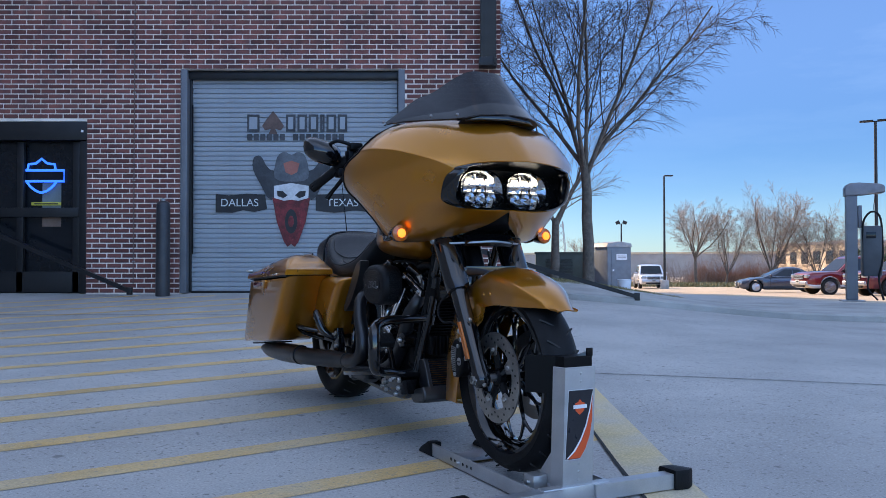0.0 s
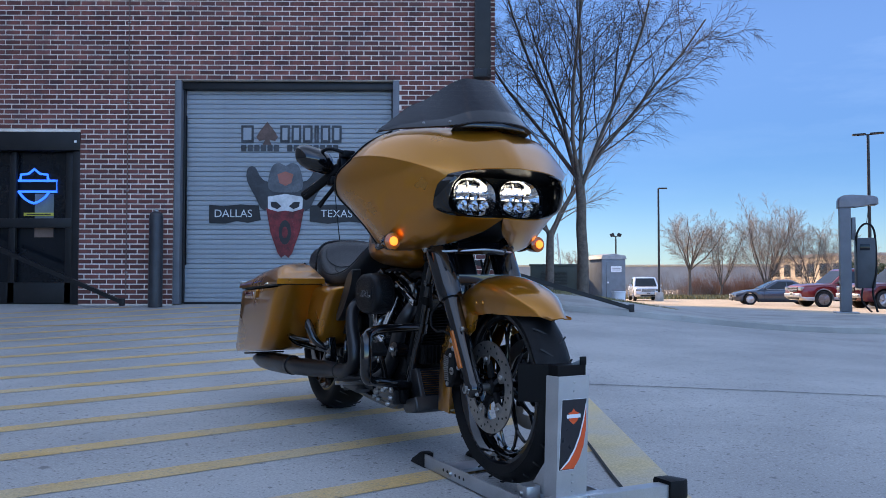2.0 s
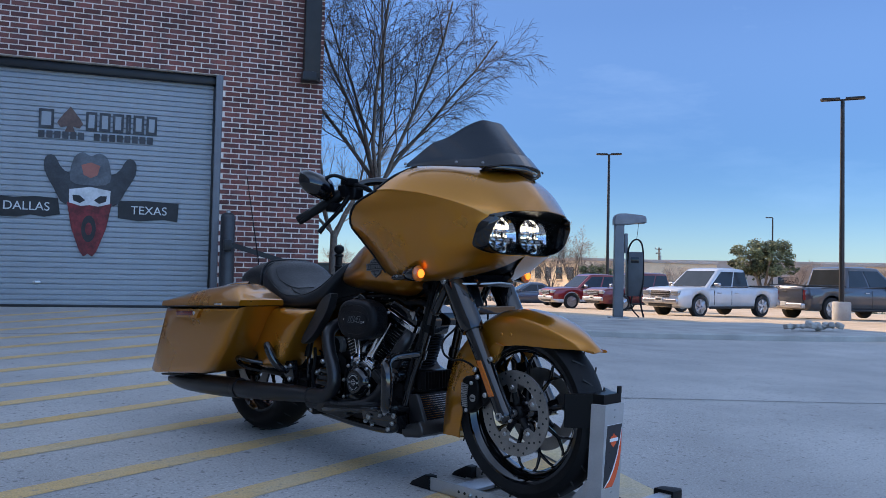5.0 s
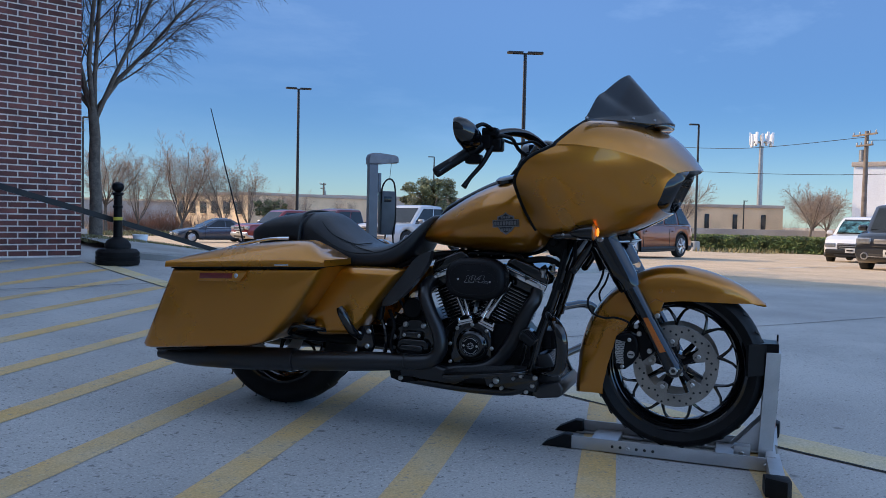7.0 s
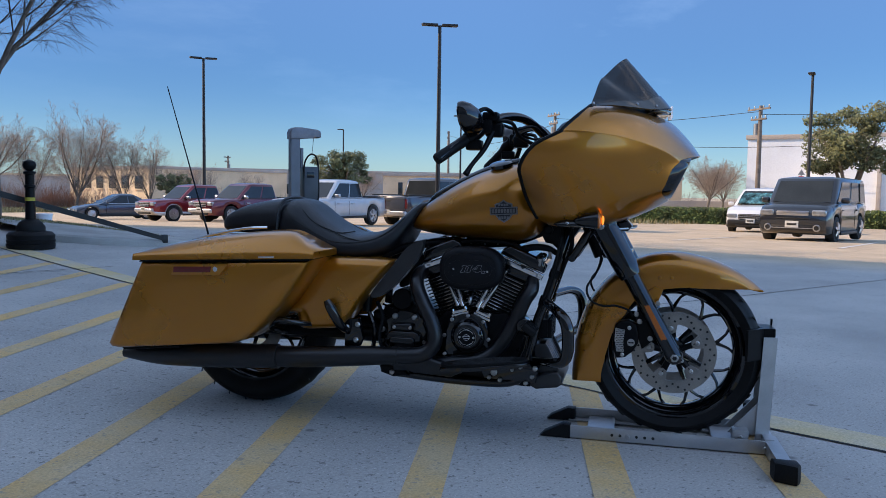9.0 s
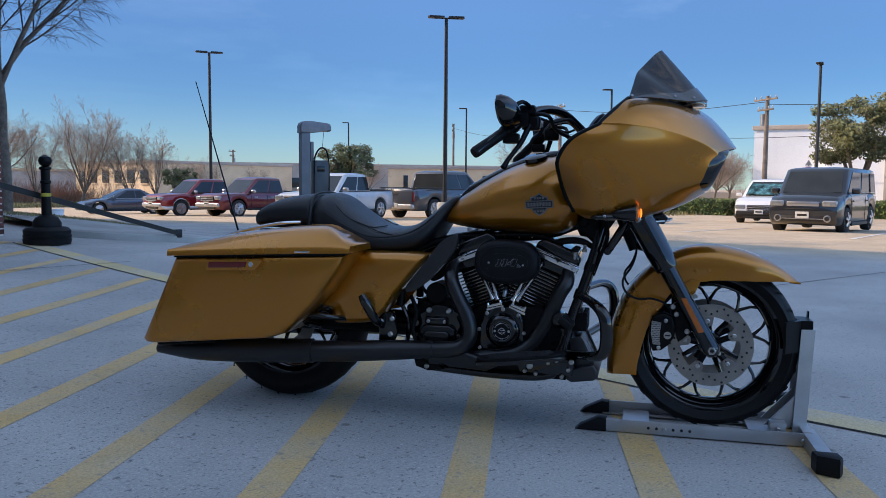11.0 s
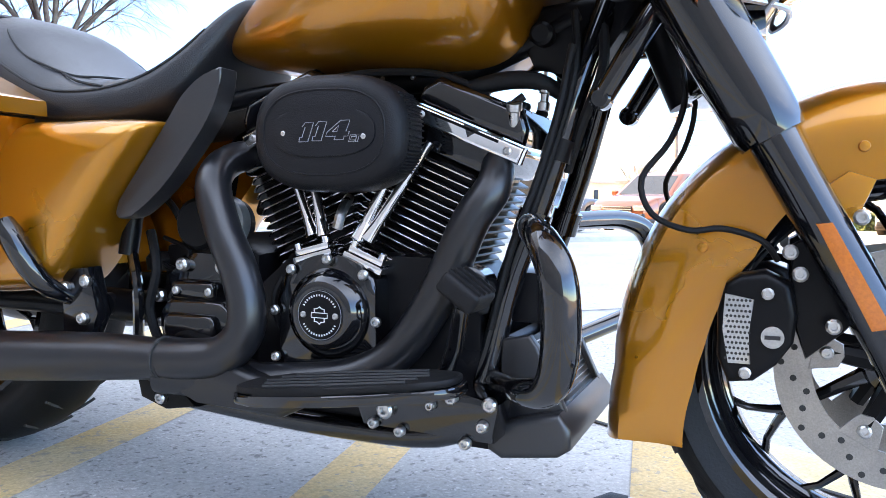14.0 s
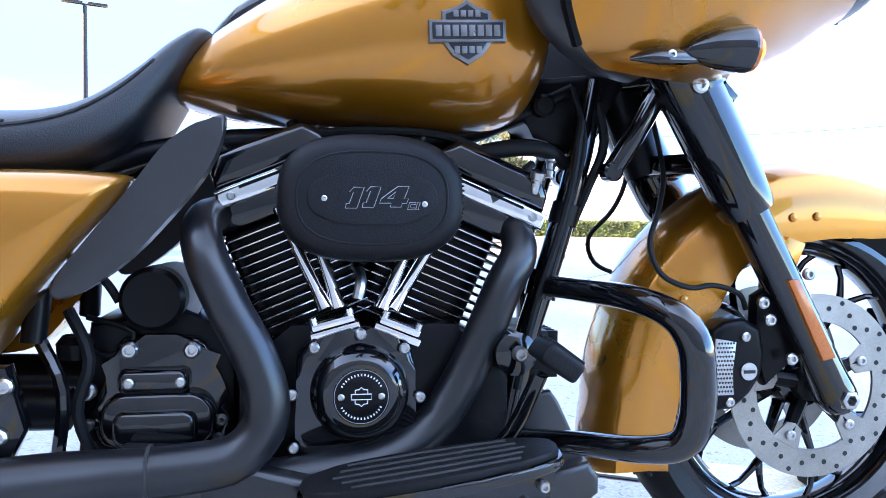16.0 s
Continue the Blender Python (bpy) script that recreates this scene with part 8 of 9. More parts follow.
def bare_tree(name, label, x, y, height, seed, plan, trunk_h, trunk_r, wood, twig, group="bare trees", lean=(0, 0), rise=0.25, first=(28, 55), rmin=0.003, droop=0.0):
    """A leafless tree; plan gives, level by level, how many children and their share of the parent's length."""
    rng = random.Random(seed)
    big, fine = ([], []), ([], [])

    def grow(p, d, length, r, level):
        seg = 5 if level < 2 else (4 if level == 2 else 3)
        pts, rad = [p], [r]
        taper = 0.35 if level else 0.72
        q, dd = p.copy(), d.copy()
        for i in range(seg):
            wob = 0.10 if level == 0 else 0.17
            dd = (dd + Vector((rng.uniform(-wob, wob), rng.uniform(-wob, wob), rng.uniform(-wob, wob) + ((rise * 0.16 if level < 3 else -droop) if level else 0)))).normalized()
            q = q + dd * length / seg
            pts.append(q.copy())
            rad.append(r * (1 - (1 - taper) * (i + 1) / seg))
        dst = big if level < 2 else fine
        limb_mesh(dst[0], dst[1], pts, rad, 8 if level == 0 else (6 if level == 1 else 3))
        if level >= len(plan):
            return
        count, share = plan[level]
        for k in range(count):
            if level == 0:
                t = 0.86 + 0.14 * k / count
                ang = radians(rng.uniform(*first)) * (0.35 + 0.65 * k / max(1, count - 1))
            else:
                t = 0.16 + 0.82 * (k + rng.random() * 0.6) / count
                ang = radians(rng.uniform(22, 48))
            i = min(int(t * seg), seg - 1)
            b = pts[i].lerp(pts[i + 1], t * seg - i)
            base = (pts[i + 1] - pts[i]).normalized()
            az = k * 2.4 + rng.uniform(-0.5, 0.5)
            o = base.orthogonal().normalized()
            side = (o * math.cos(az) + base.cross(o) * math.sin(az)).normalized()
            nd = (base * math.cos(ang) + side * math.sin(ang)).normalized()
            nl = length * share * rng.uniform(0.75, 1.2) * (1.0 - 0.45 * t if level else 1.0)
            if level == 0:
                nl = (height - trunk_h) * share * rng.uniform(0.85, 1.1)
            grow(b, nd, nl, max(rmin, rad[i] * (0.46 if level == 0 else 0.42)), level + 1)
    grow(Vector((0, 0, -0.1)), Vector((lean[0], lean[1], 1)).normalized(), trunk_h + 0.1, trunk_r, 0)
    t = thing(name, label, "tree", Matrix.Translation((x, y, ground_z(x, y))), group)
    for nm, (v, f), m in (("trunk", big, wood), ("crown", fine, twig)):
        me = bpy.data.meshes.new(nm)
        me.from_pydata(v, [], f)
        for pl in me.polygons:
            pl.use_smooth = True
        me.materials.append(m)
        o = new(nm, me)
        o.parent = t
    return t


bare_tree("tree", "tall leafless tree with ascending limbs and fine twigs", 3.12, 17.2, 8.7, 11, ((7, 0.80), (12, 0.55), (11, 0.50), (10, 0.55)), 2.65, 0.135, BARK, TWIG, "", (0.02, 0.0), 0.40, (16, 57), 0.0042, 0.12)
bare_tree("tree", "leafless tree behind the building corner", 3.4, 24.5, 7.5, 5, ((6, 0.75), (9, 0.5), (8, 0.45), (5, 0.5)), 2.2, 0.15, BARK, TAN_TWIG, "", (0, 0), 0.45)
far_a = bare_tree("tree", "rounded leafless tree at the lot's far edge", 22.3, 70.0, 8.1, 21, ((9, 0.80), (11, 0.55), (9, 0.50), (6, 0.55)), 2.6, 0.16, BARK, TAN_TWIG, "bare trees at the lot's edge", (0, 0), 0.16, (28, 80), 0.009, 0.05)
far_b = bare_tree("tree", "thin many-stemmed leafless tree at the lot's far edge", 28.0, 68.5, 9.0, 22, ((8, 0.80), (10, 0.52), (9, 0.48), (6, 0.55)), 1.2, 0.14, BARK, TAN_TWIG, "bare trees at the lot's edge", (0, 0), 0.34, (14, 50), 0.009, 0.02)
for k, (x, y, s, r) in enumerate(((25.0, 70.5, 0.86, 40), (31.4, 66.5, 0.80, 130), (33.6, 66.0, 0.74, 220), (29.8, 72.0, 0.9, 300), (38.5, 68.0, 0.5, 90), (41.5, 70.0, 0.52, 160), (45.0, 68.0, 0.45, 20), (15.0, 84.0, 0.6, 250))):
    copy_thing(far_b, Matrix.Translation((x, y, ground_z(x, y))) @ pose(0, 0, 0, 0, 0, r) @ Matrix.Scale(s, 4))
for k, (x, y, s, r) in enumerate(((46.4, 36.1, 0.72, 40), (49.6, 31.8, 0.68, 200), (61.0, 27.5, 0.7, 20), (64.0, 27.5, 0.65, 120), (82, 36, 0.74, 10), (86, 32, 0.7, 80), (92, 40, 0.8, 140), (55, 62, 0.6, 60), (62, 58, 0.55, 130), (36.0, 66.5, 0.55, 75))):
    copy_thing(far_a, Matrix.Translation((x, y, ground_z(x, y))) @ pose(0, 0, 0, 0, 0, r) @ Matrix.Scale(s, 4))


def scrub(x0, y0, x1, y1, depth, height, count, material, seed, name="scrub", label="tangle of bare brown scrub"):
    rng = random.Random(seed)
    v, f = [], []
    for _ in range(count):
        t = rng.random()
        bx, by = x0 + (x1 - x0) * t, y0 + (y1 - y0) * t + rng.uniform(0, depth)
        z = ground_z(bx, by)
        h = height * rng.uniform(0.35, 1.0) * (0.75 + 0.35 * math.sin(t * 23 + seed))
        p = Vector((bx, by, z))
        d = Vector((rng.uniform(-0.5, 0.5), rng.uniform(-0.3, 0.3), 1)).normalized()
        pts = [p, p + d * h * 0.5 + Vector((rng.uniform(-0.1, 0.1), 0, 0)), p + d * h + Vector((rng.uniform(-0.3, 0.3), 0, 0))]
        limb_mesh(v, f, pts, [0.02, 0.014, 0.004], 3)
    me = bpy.data.meshes.new(name)
    me.from_pydata(v, [], f)
    me.materials.append(material)
    tagged(new(name, me), label, "scrub", kind="stuff")


scrub(12, 72, 56, 72, 5, 2.3, 3200, TAN_TWIG, 3)
scrub(23, 73.0, 31, 73.0, 3, 2.6, 2600, mat("russet_twig", (0.42, 0.25, 0.17), 0.95, 0, 0.2, 0.6, 20), 4, label="russet bare scrub")
scrub(70, 52, 120, 40, 6, 3.0, 3500, TAN_TWIG, 6)


def blades(name, label, x0, y0, x1, y1, h, count, seed, material=GRASS, keep=None):
    rng = random.Random(seed)
    v, f = [], []
    for _ in range(count):
        x, y = rng.uniform(x0, x1), rng.uniform(y0, y1)
        if keep and not keep(x, y):
            continue
        z = ground_z(x, y) + (0.08 if y < 15.4 and x < 9.5 else 0.0)
        a, hh = rng.uniform(0, 6.28), h * rng.uniform(0.4, 1.2)
        wx, wy = math.cos(a) * h * 0.22, math.sin(a) * h * 0.22
        n = len(v)
        v.extend([(x - wx, y - wy, z - 0.02), (x + wx, y + wy, z - 0.02), (x + wy * 1.5, y - wx * 1.5, z + hh)])
        f.append((n, n + 1, n + 2))
    me = bpy.data.meshes.new(name)
    me.from_pydata(v, [], f)
    me.materials.append(material)
    tagged(new(name, me), label, "grass", kind="stuff")


blades("grass", "patchy dry winter grass round the tree", 0.95, 11.9, 3.6, 17.8, 0.03, 16000, 7, keep=lambda x, y: noise.noise(Vector((x * 0.8, y * 0.8, 0))) > -0.15)
blades("grass", "dry grass verge beyond the lot", 10, 64, 50, 72, 0.35, 12000, 8)
blades("grass", "dry grass verge beyond the hedge", 40, 22, 95, 40, 0.3, 9000, 9)


def leaf_cloud(centres, count, size, rng, shell=0.55):
    """Small bent leaf clumps scattered in overlapping lobes."""
    v, f = [], []
    for _ in range(count):
        c, r = rng.choice(centres)
        d = Vector((rng.gauss(0, 1), rng.gauss(0, 1), rng.gauss(0, 1))).normalized()
        p = Vector(c) + Vector((d.x * r[0], d.y * r[1], d.z * r[2])) * (shell + (1 - shell) * rng.random() ** 0.5) * rng.uniform(0.75, 1.08)
        u = Vector((rng.uniform(-1, 1), rng.uniform(-1, 1), rng.uniform(-1, 1))).normalized()
        w = u.orthogonal().normalized()
        s = size * rng.uniform(0.5, 1.3)
        n = len(v)
        v.extend([p - u * s, p + w * s * 0.5 + Vector((0, 0, 0.1 * s)), p + u * s, p - w * s * 0.5])
        f.append((n, n + 1, n + 2, n + 3))
    return v, f


def oak(x, y, height, spread, seed, label, stems=4, count=15000):
    rng = random.Random(seed)
    t = thing("tree", label, "tree", Matrix.Translation((x, y, ground_z(x, y))), "evergreen oaks")
    bm = bmesh.new()
    crown0 = height * 0.42
    lobes = []
    for k in range(stems):
        a = 2 * math.pi * k / stems + rng.uniform(-0.4, 0.4)
        tip = Vector((math.cos(a) * spread * 0.55, math.sin(a) * spread * 0.55, crown0 + height * 0.28 * rng.uniform(0.8, 1.2)))
        tube([(0, 0, -0.1), (math.cos(a) * 0.12, math.sin(a) * 0.12, crown0 * 0.45), tip * 0.6 + Vector((0, 0, crown0 * 0.25)), tip], [0.12, 0.10, 0.07, 0.02], 7, 3, bm)
    part("trunk", bm, BARK, t)
    for k in range(44):
        a, rr = rng.uniform(0, 6.28), spread * rng.uniform(0.15, 0.78)
        z = height * rng.uniform(0.45, 0.86) - 0.25 * rr * 0.4
        s = spread * rng.uniform(0.16, 0.30)
        lobes.append(((math.cos(a) * rr, math.sin(a) * rr, z), (s, s, s * 0.62)))
    v, f = leaf_cloud(lobes, count, 0.095, rng, 0.30)
    me = bpy.data.meshes.new("crown")
    me.from_pydata(v, [], f)
    me.materials.append(OAK_LEAF)
    o = new("crown", me)
    o.parent = t
    return t


oak(41.15, 12.2, 7.1, 2.9, 31, "evergreen oak with forked trunk in the lot's planter")
oak(37.7, 46.1, 5.4, 2.6, 32, "rounded evergreen oak behind the parked trucks")
oak(33.5, 62.0, 3.6, 1.8, 33, "small evergreen shrub-like oak", 3, 6000)


def hedge_row():
    rng = random.Random(12)
    v, f = [], []
    a, b = Vector((44.0, 33.5, 0)), Vector((54.0, -6.0, 0))
    d = (b - a).normalized()
    n = Vector((-d.y, d.x, 0))
    for _ in range(15000):
        t = rng.random()
        c = a.lerp(b, t)
        s = rng.choice((-1, 1))
        face = rng.random()
        if face < 0.6:
            p = c + n * 0.55 * s * rng.uniform(0.85, 1.1) + Vector((0, 0, rng.uniform(0, 0.95)))
        else:
            p = c + n * 0.55 * rng.uniform(-1, 1) + Vector((0, 0, 0.95 + rng.uniform(-0.08, 0.1)))
        p.z += ground_z(c.x, c.y)
        u = Vector((rng.uniform(-1, 1), rng.uniform(-1, 1), rng.uniform(-1, 1))).normalized()
        w = u.orthogonal().normalized()
        q = len(v)
        z = 0.11 * rng.uniform(0.6, 1.3)
        v.extend([p - u * z, p + w * z * 0.6, p + u * z, p - w * z * 0.6])
        f.append((q, q + 1, q + 2, q + 3))
    core = bmesh.new()
    z0 = ground_z(48, 15)
    m = (a + b) / 2
    block((m.x, m.y, z0 + 0.42), ((b - a).length, 0.95, 0.95), 0.1, bm=core, turn=Matrix.Rotation(math.atan2(d.y, d.x), 4, "Z"))
    h = tagged(part("hedge", core, HEDGE), "long clipped green hedge along the lot", "hedge")
    me = bpy.data.meshes.new("foliage")
    me.from_pydata(v, [], f)
    me.materials.append(HEDGE)
    o = new("foliage", me)
    o.parent = h


hedge_row()


# ---- lamp posts and utility poles ----
def lamp_post(x, y, top, head="single", turn=0):
    z0 = ground_z(x, y)
    p = thing("street_lamp", "dark parking-lot lamp post with a flat LED head" if head != "double" else "lamp post with two floodlights", "lamp post", Matrix.Translation((x, y, z0)) @ pose(0, 0, 0, 0, 0, turn), "lamp posts")
    h = top - z0
    part("base", lathe([(0, 0.28), (0.55, 0.28), (0.6, 0.25)], (0, 0, 0), (0, 0, 1), 16), KERB, p)
    part("pole", lathe([(0.5, 0.085), (h, 0.06)], (0, 0, 0), (0, 0, 1), 8), POLE, p)
    if head == "single":
        part("lamp_head", prism([(0.0, -0.12), (0.55, -0.15), (0.6, 0), (0.55, 0.15), (0, 0.12)], h - 0.02, h + 0.06, 0.02, "xy"), POLE, p)
    elif head == "wide":
        for s in (-1, 1):
            part("lamp_head", prism([(s * 0.08, -0.12), (s * 0.62, -0.15), (s * 0.66, 0), (s * 0.62, 0.15), (s * 0.08, 0.12)], h + 0.0, h + 0.07, 0.02, "xy"), POLE, p)
        part("arm", block((0, 0, h + 0.0), (0.9, 0.05, 0.05), 0.01), POLE, p)
    else:
        for s in (-1, 1):
            part("floodlight", block((s * 0.3, 0, h + 0.12), (0.35, 0.2, 0.28), 0.04, turn=pose(0, 0, 0, 0, s * 25, 0)), POLE, p)
        part("arm", block((0, 0, h), (0.7, 0.06, 0.06), 0.01), POLE, p)


lamp_post(19.8, 36.4, 7.25, "wide", -30)
lamp_post(19.12, 20.44, 6.77, "wide", -40)
lamp_post(35.87, 12.64, 6.41, "single", 190)
lamp_post(41.07, 26.03, 6.71, "single", 140)
lamp_post(49.2, 58.6, 6.67, "single", 140)
lamp_post(46.15, 41.6, 6.83, "single", 140)
lamp_post(14.84, 53.3, 6.63, "single", 0)
lamp_post(15.4, 68.6, 4.2, "double", -20)
lamp_post(75.0, 40.0, 3.2, "single", 0)
lamp_post(88.0, 44.0, 3.0, "single", 0)


def utility_pole(x, y, top, turn=0):
    z0 = ground_z(x, y)
    u = thing("utility_pole", "weathered wooden utility pole with crossarms", "utility pole", Matrix.Translation((x, y, z0)) @ pose(0, 0, 0, 0, 0, turn), "utility poles")
    h = top - z0
    part("pole", lathe([(0, 0.2), (h, 0.13)], (0, 0, 0), (0, 0, 1), 10), WOOD_POLE, u)
    for dz, w in ((-0.25, 2.2), (-0.95, 1.5)):
        part("crossarm", block((0, 0.15, h + dz), (w, 0.1, 0.12), 0.01), WOOD_POLE, u)
        for k in (-0.45, -0.2, 0.2, 0.45):
            part("insulator", lathe([(0, 0.05), (0.14, 0.06), (0.2, 0.03)], (w * k, 0.15, h + dz + 0.05), (0, 0, 1), 8), GALV, u)
    part("transformer", lathe([(0, 0.2), (0.75, 0.2), (0.8, 0.1)], (0.35, 0, h - 2.0), (0, 0, 1), 12), GALV, u)


utility_pole(54.1, 21.2, 7.2, 60)
utility_pole(57.5, 40.2, 8.0, 60)
utility_pole(81.4, 72.7, 9.2, 40)
utility_pole(70.0, 108.0, 6.0, 30)
for a, b, sag in (((54.1, 21.2, 6.8), (57.5, 40.2, 7.5), 0.5), ((57.5, 40.2, 7.0), (81.4, 72.7, 8.6), 1.4), ((54.1, 21.2, 6.6), (60, -20, 7.5), 1.0), ((57.5, 40.2, 5.4), (62.0, 10.0, 5.0), 0.5)):
    p, q = Vector(a), Vector(b)
    m = p.lerp(q, 0.5) - Vector((0, 0, sag))
    w = thing("power_line", "thin black overhead power line between poles", "cable", Matrix.Translation(p), "power lines")
    part("wire", tube([(0, 0, 0), m - p, q - p], 0.025, 4, 6), JOINT, w)


def cell_tower(x, y, top):
    z0 = ground_z(x, y)
    c = thing("cell_tower", "slim grey mobile mast with a crown of white antennas", "mast", Matrix.Translation((x, y, z0)))
    h = top - z0
    part("mast", lathe([(0, 0.5), (h, 0.3)], (0, 0, 0), (0, 0, 1), 12), GALV, c)
    part("ring", lathe([(0, 1.6), (0.12, 1.6)], (0, 0, h - 1.2), (0, 0, 1), 12), GALV, c)
    for k in range(12):
        a = 2 * math.pi * k / 12
        part("antenna", block((1.7 * math.cos(a), 1.7 * math.sin(a), h - 0.6 - 0.3 * (k % 2)), (0.35, 0.35, 2.0), 0.05, turn=Matrix.Rotation(a, 4, "Z")), WHITE_WALL, c)


cell_tower(123.8, 61.8, 15.4)
mast = thing("lattice_tower", "distant lattice transmission tower", "mast", Matrix.Translation((29.4, 198.0, -1.5)))
bm = bmesh.new()
for s in ((-1, -1), (1, -1), (1, 1), (-1, 1)):
    tube([(s[0] * 1.6, s[1] * 1.6, 0), (s[0] * 0.5, s[1] * 0.5, 13)], 0.12, 4, 1, bm)
for k in range(7):
    z = 1.8 * k
    r0, r1 = 1.6 - 0.085 * z, 1.6 - 0.085 * (z + 1.8)
    tube([(-r0, -r0, z), (r1, -r1, z + 1.8)], 0.07, 4, 1, bm)
    tube([(r0, -r0, z), (-r1, -r1, z + 1.8)], 0.07, 4, 1, bm)
part("frame", bm, GALV, mast)


# ---- far buildings ----
def far_building(name, label, p, q, depth, z1, wall, windows=(), trim=None):
    """A flat-roofed block whose near wall runs from p to q."""
    a, b = Vector((*p, 0)), Vector((*q, 0))
    L = (b - a).length
    z0 = -1.6
    t = thing(name, label, "building", Matrix.Translation((a.x, a.y, z0)) @ Matrix.Rotation(math.atan2(b.y - a.y, b.x - a.x), 4, "Z"))
    h = z1 - z0
    part("wall", block((L / 2, depth / 2, h / 2), (L, depth, h)), wall, t)
    part("parapet", block((L / 2, depth / 2, h + 0.1), (L + 0.3, depth + 0.3, 0.35), 0.05), trim or wall, t)
    for u, z, w, hh in windows:
        f = part("window", block((u, -0.02, z - z0), (w, 0.12, hh), 0.01), CAR_GLASS, t)
        part("sill", block((u, -0.08, z - z0 - hh / 2 - 0.08), (w + 0.2, 0.2, 0.12)), wall, f)
    return t


wins = [(1.6 + 2.9 * k, 1.5, 1.5, 1.5) for k in range(6)]
far_building("building", "sand-coloured two-storey building with square windows", (43.6, 103.7), (44.2, 85.5), 20, 3.1, SAND_WALL, wins, GREY_WALL)
far_building("warehouse", "long low grey warehouse with a flat roof", (60.0, 118.0), (112.0, 82.0), 30, 3.9, GREY_WALL, [(6 + 9 * k, 1.0, 3.0, 1.6) for k in range(5)], GREY_WALL)
far_building("warehouse", "long low tan warehouse beyond the scrub", (8.0, 150.0), (60.0, 130.0), 20, 2.6, GREY_WALL, (), SAND_WALL)
far_building("warehouse", "long cream ribbed warehouse wall across the road", (62.0, 66.0), (84.0, 40.0), 20, 2.7, SAND_WALL, [(2 + 3.0 * k, 0.8, 0.5, 2.2) for k in range(11)], GREY_WALL)
far_building("building", "plain white commercial building with a grey parapet", (63.3, 25.3), (72.0, -22.0), 25, 5.6, WHITE_WALL, (), GREY_WALL)
wb = far_building("building", "lower white wing with pilasters", (62.8, 19.5), (70.0, -22.5), 3, 3.6, WHITE_WALL, (), WHITE_WALL)
for k in range(6):
    part("pilaster", block((4 + 6.5 * k, -0.1, 2.4), (0.3, 0.4, 4.8), 0.02), GREY_WALL, wb)
sign = thing("stop_sign", "red octagonal road sign on a grey post", "road sign", Matrix.Translation((53.0, 18.0, ground_z(53.0, 18.0))) @ pose(0, 0, 0, 0, 0, 196))
part("post", tube([(0, 0, 0), (0, 0, 3.7)], 0.04, 8, 1), GALV, sign)
octagon = [(0.36 * math.cos(math.pi / 8 + k * math.pi / 4), 2.95 + 0.36 * math.sin(math.pi / 8 + k * math.pi / 4)) for k in range(8)]
part("rim", prism([(p * 1.06, 2.95 + (q - 2.95) * 1.06) for p, q in octagon], 0.03, 0.045, 0.0, "yz"), WHITE_WALL, sign)
part("plate", prism(octagon, 0.045, 0.06, 0.0, "yz"), mat("sign_red", (0.55, 0.05, 0.04), 0.5), sign)
part("upper_plate", prism([(-0.22, 3.36), (0.22, 3.36), (0.0, 3.74)], 0.03, 0.05, 0.0, "yz"), GALV, sign)
fence = thing("fence", "low pale wall beyond the hedge", "fence", Matrix.Translation((58, 36, -1.3)))
part("panel", block((8, 2, 0.9), (34, 0.2, 1.6), 0.03, turn=pose(0, 0, 0, 0, 0, -55)), GREY_WALL, fence)


# ---- lot furniture ----
def kiosk(x, y):
    k = thing("charging_station", "grey vehicle charging column with an overhead cable arm", "charger", Matrix.Translation((x, y, ground_z(x, y) + 0.12)) @ pose(0, 0, 0, 0, 0, -18))
    part("base_plate", block((0, 0, 0.01), (0.34, 0.3, 0.02), 0.005), GALV, k)
    part("column", prism([(-0.085, -0.075), (0.075, -0.075), (0.075, 0.075), (-0.085, 0.075)], 0.02, 1.80, 0.02, "xy"), GREY_PAINT, k)
    part("arm", prism([(-0.11, 1.68), (-0.11, 1.80), (-0.085, 1.855), (-0.03, 1.885), (0.10, 1.89), (0.40, 1.865), (0.455, 1.84), (0.47, 1.80), (0.47, 1.73), (0.44, 1.715), (0.14, 1.715), (0.09, 1.68)], -0.10, 0.10, 0.025, seg=3), mat("charger_grey", (0.20, 0.20, 0.22), 0.4, 0.2), k, "lighter grey cable arm")
    b = part("charger_box", block((0.28, 0, 0.80), (0.28, 0.22, 0.80), 0.03), mat("charger_dark", (0.05, 0.056, 0.066), 0.4), k, "dark charger box")
    part("holster", block((0.115, -0.02, 1.35), (0.06, 0.1, 0.36), 0.015), GREY_PAINT, k)
    part("screen", block((0.26, -0.113, 1.05), (0.14, 0.01, 0.1), 0.003), DARK_GLASS, b)
    part("cable", tube([(0.16, -0.08, 0.9), (0.15, -0.1, 1.25), (0.27, -0.1, 1.42), (0.40, -0.09, 1.3), (0.42, -0.1, 0.7), (0.36, -0.14, 0.35), (0.41, -0.2, 0.03)], 0.016, 8, 6), RUBBER, k)
    part("cable", tube([(0.22, -0.12, 0.4), (0.20, -0.16, 0.2), (0.33, -0.2, 0.03)], 0.014, 8, 5), RUBBER, k)
    part("cable_tether", tube([(0.33, -0.08, 1.72), (0.29, -0.1, 1.41)], 0.004, 6, 1), SATIN, k)


kiosk(6.55, 12.9)


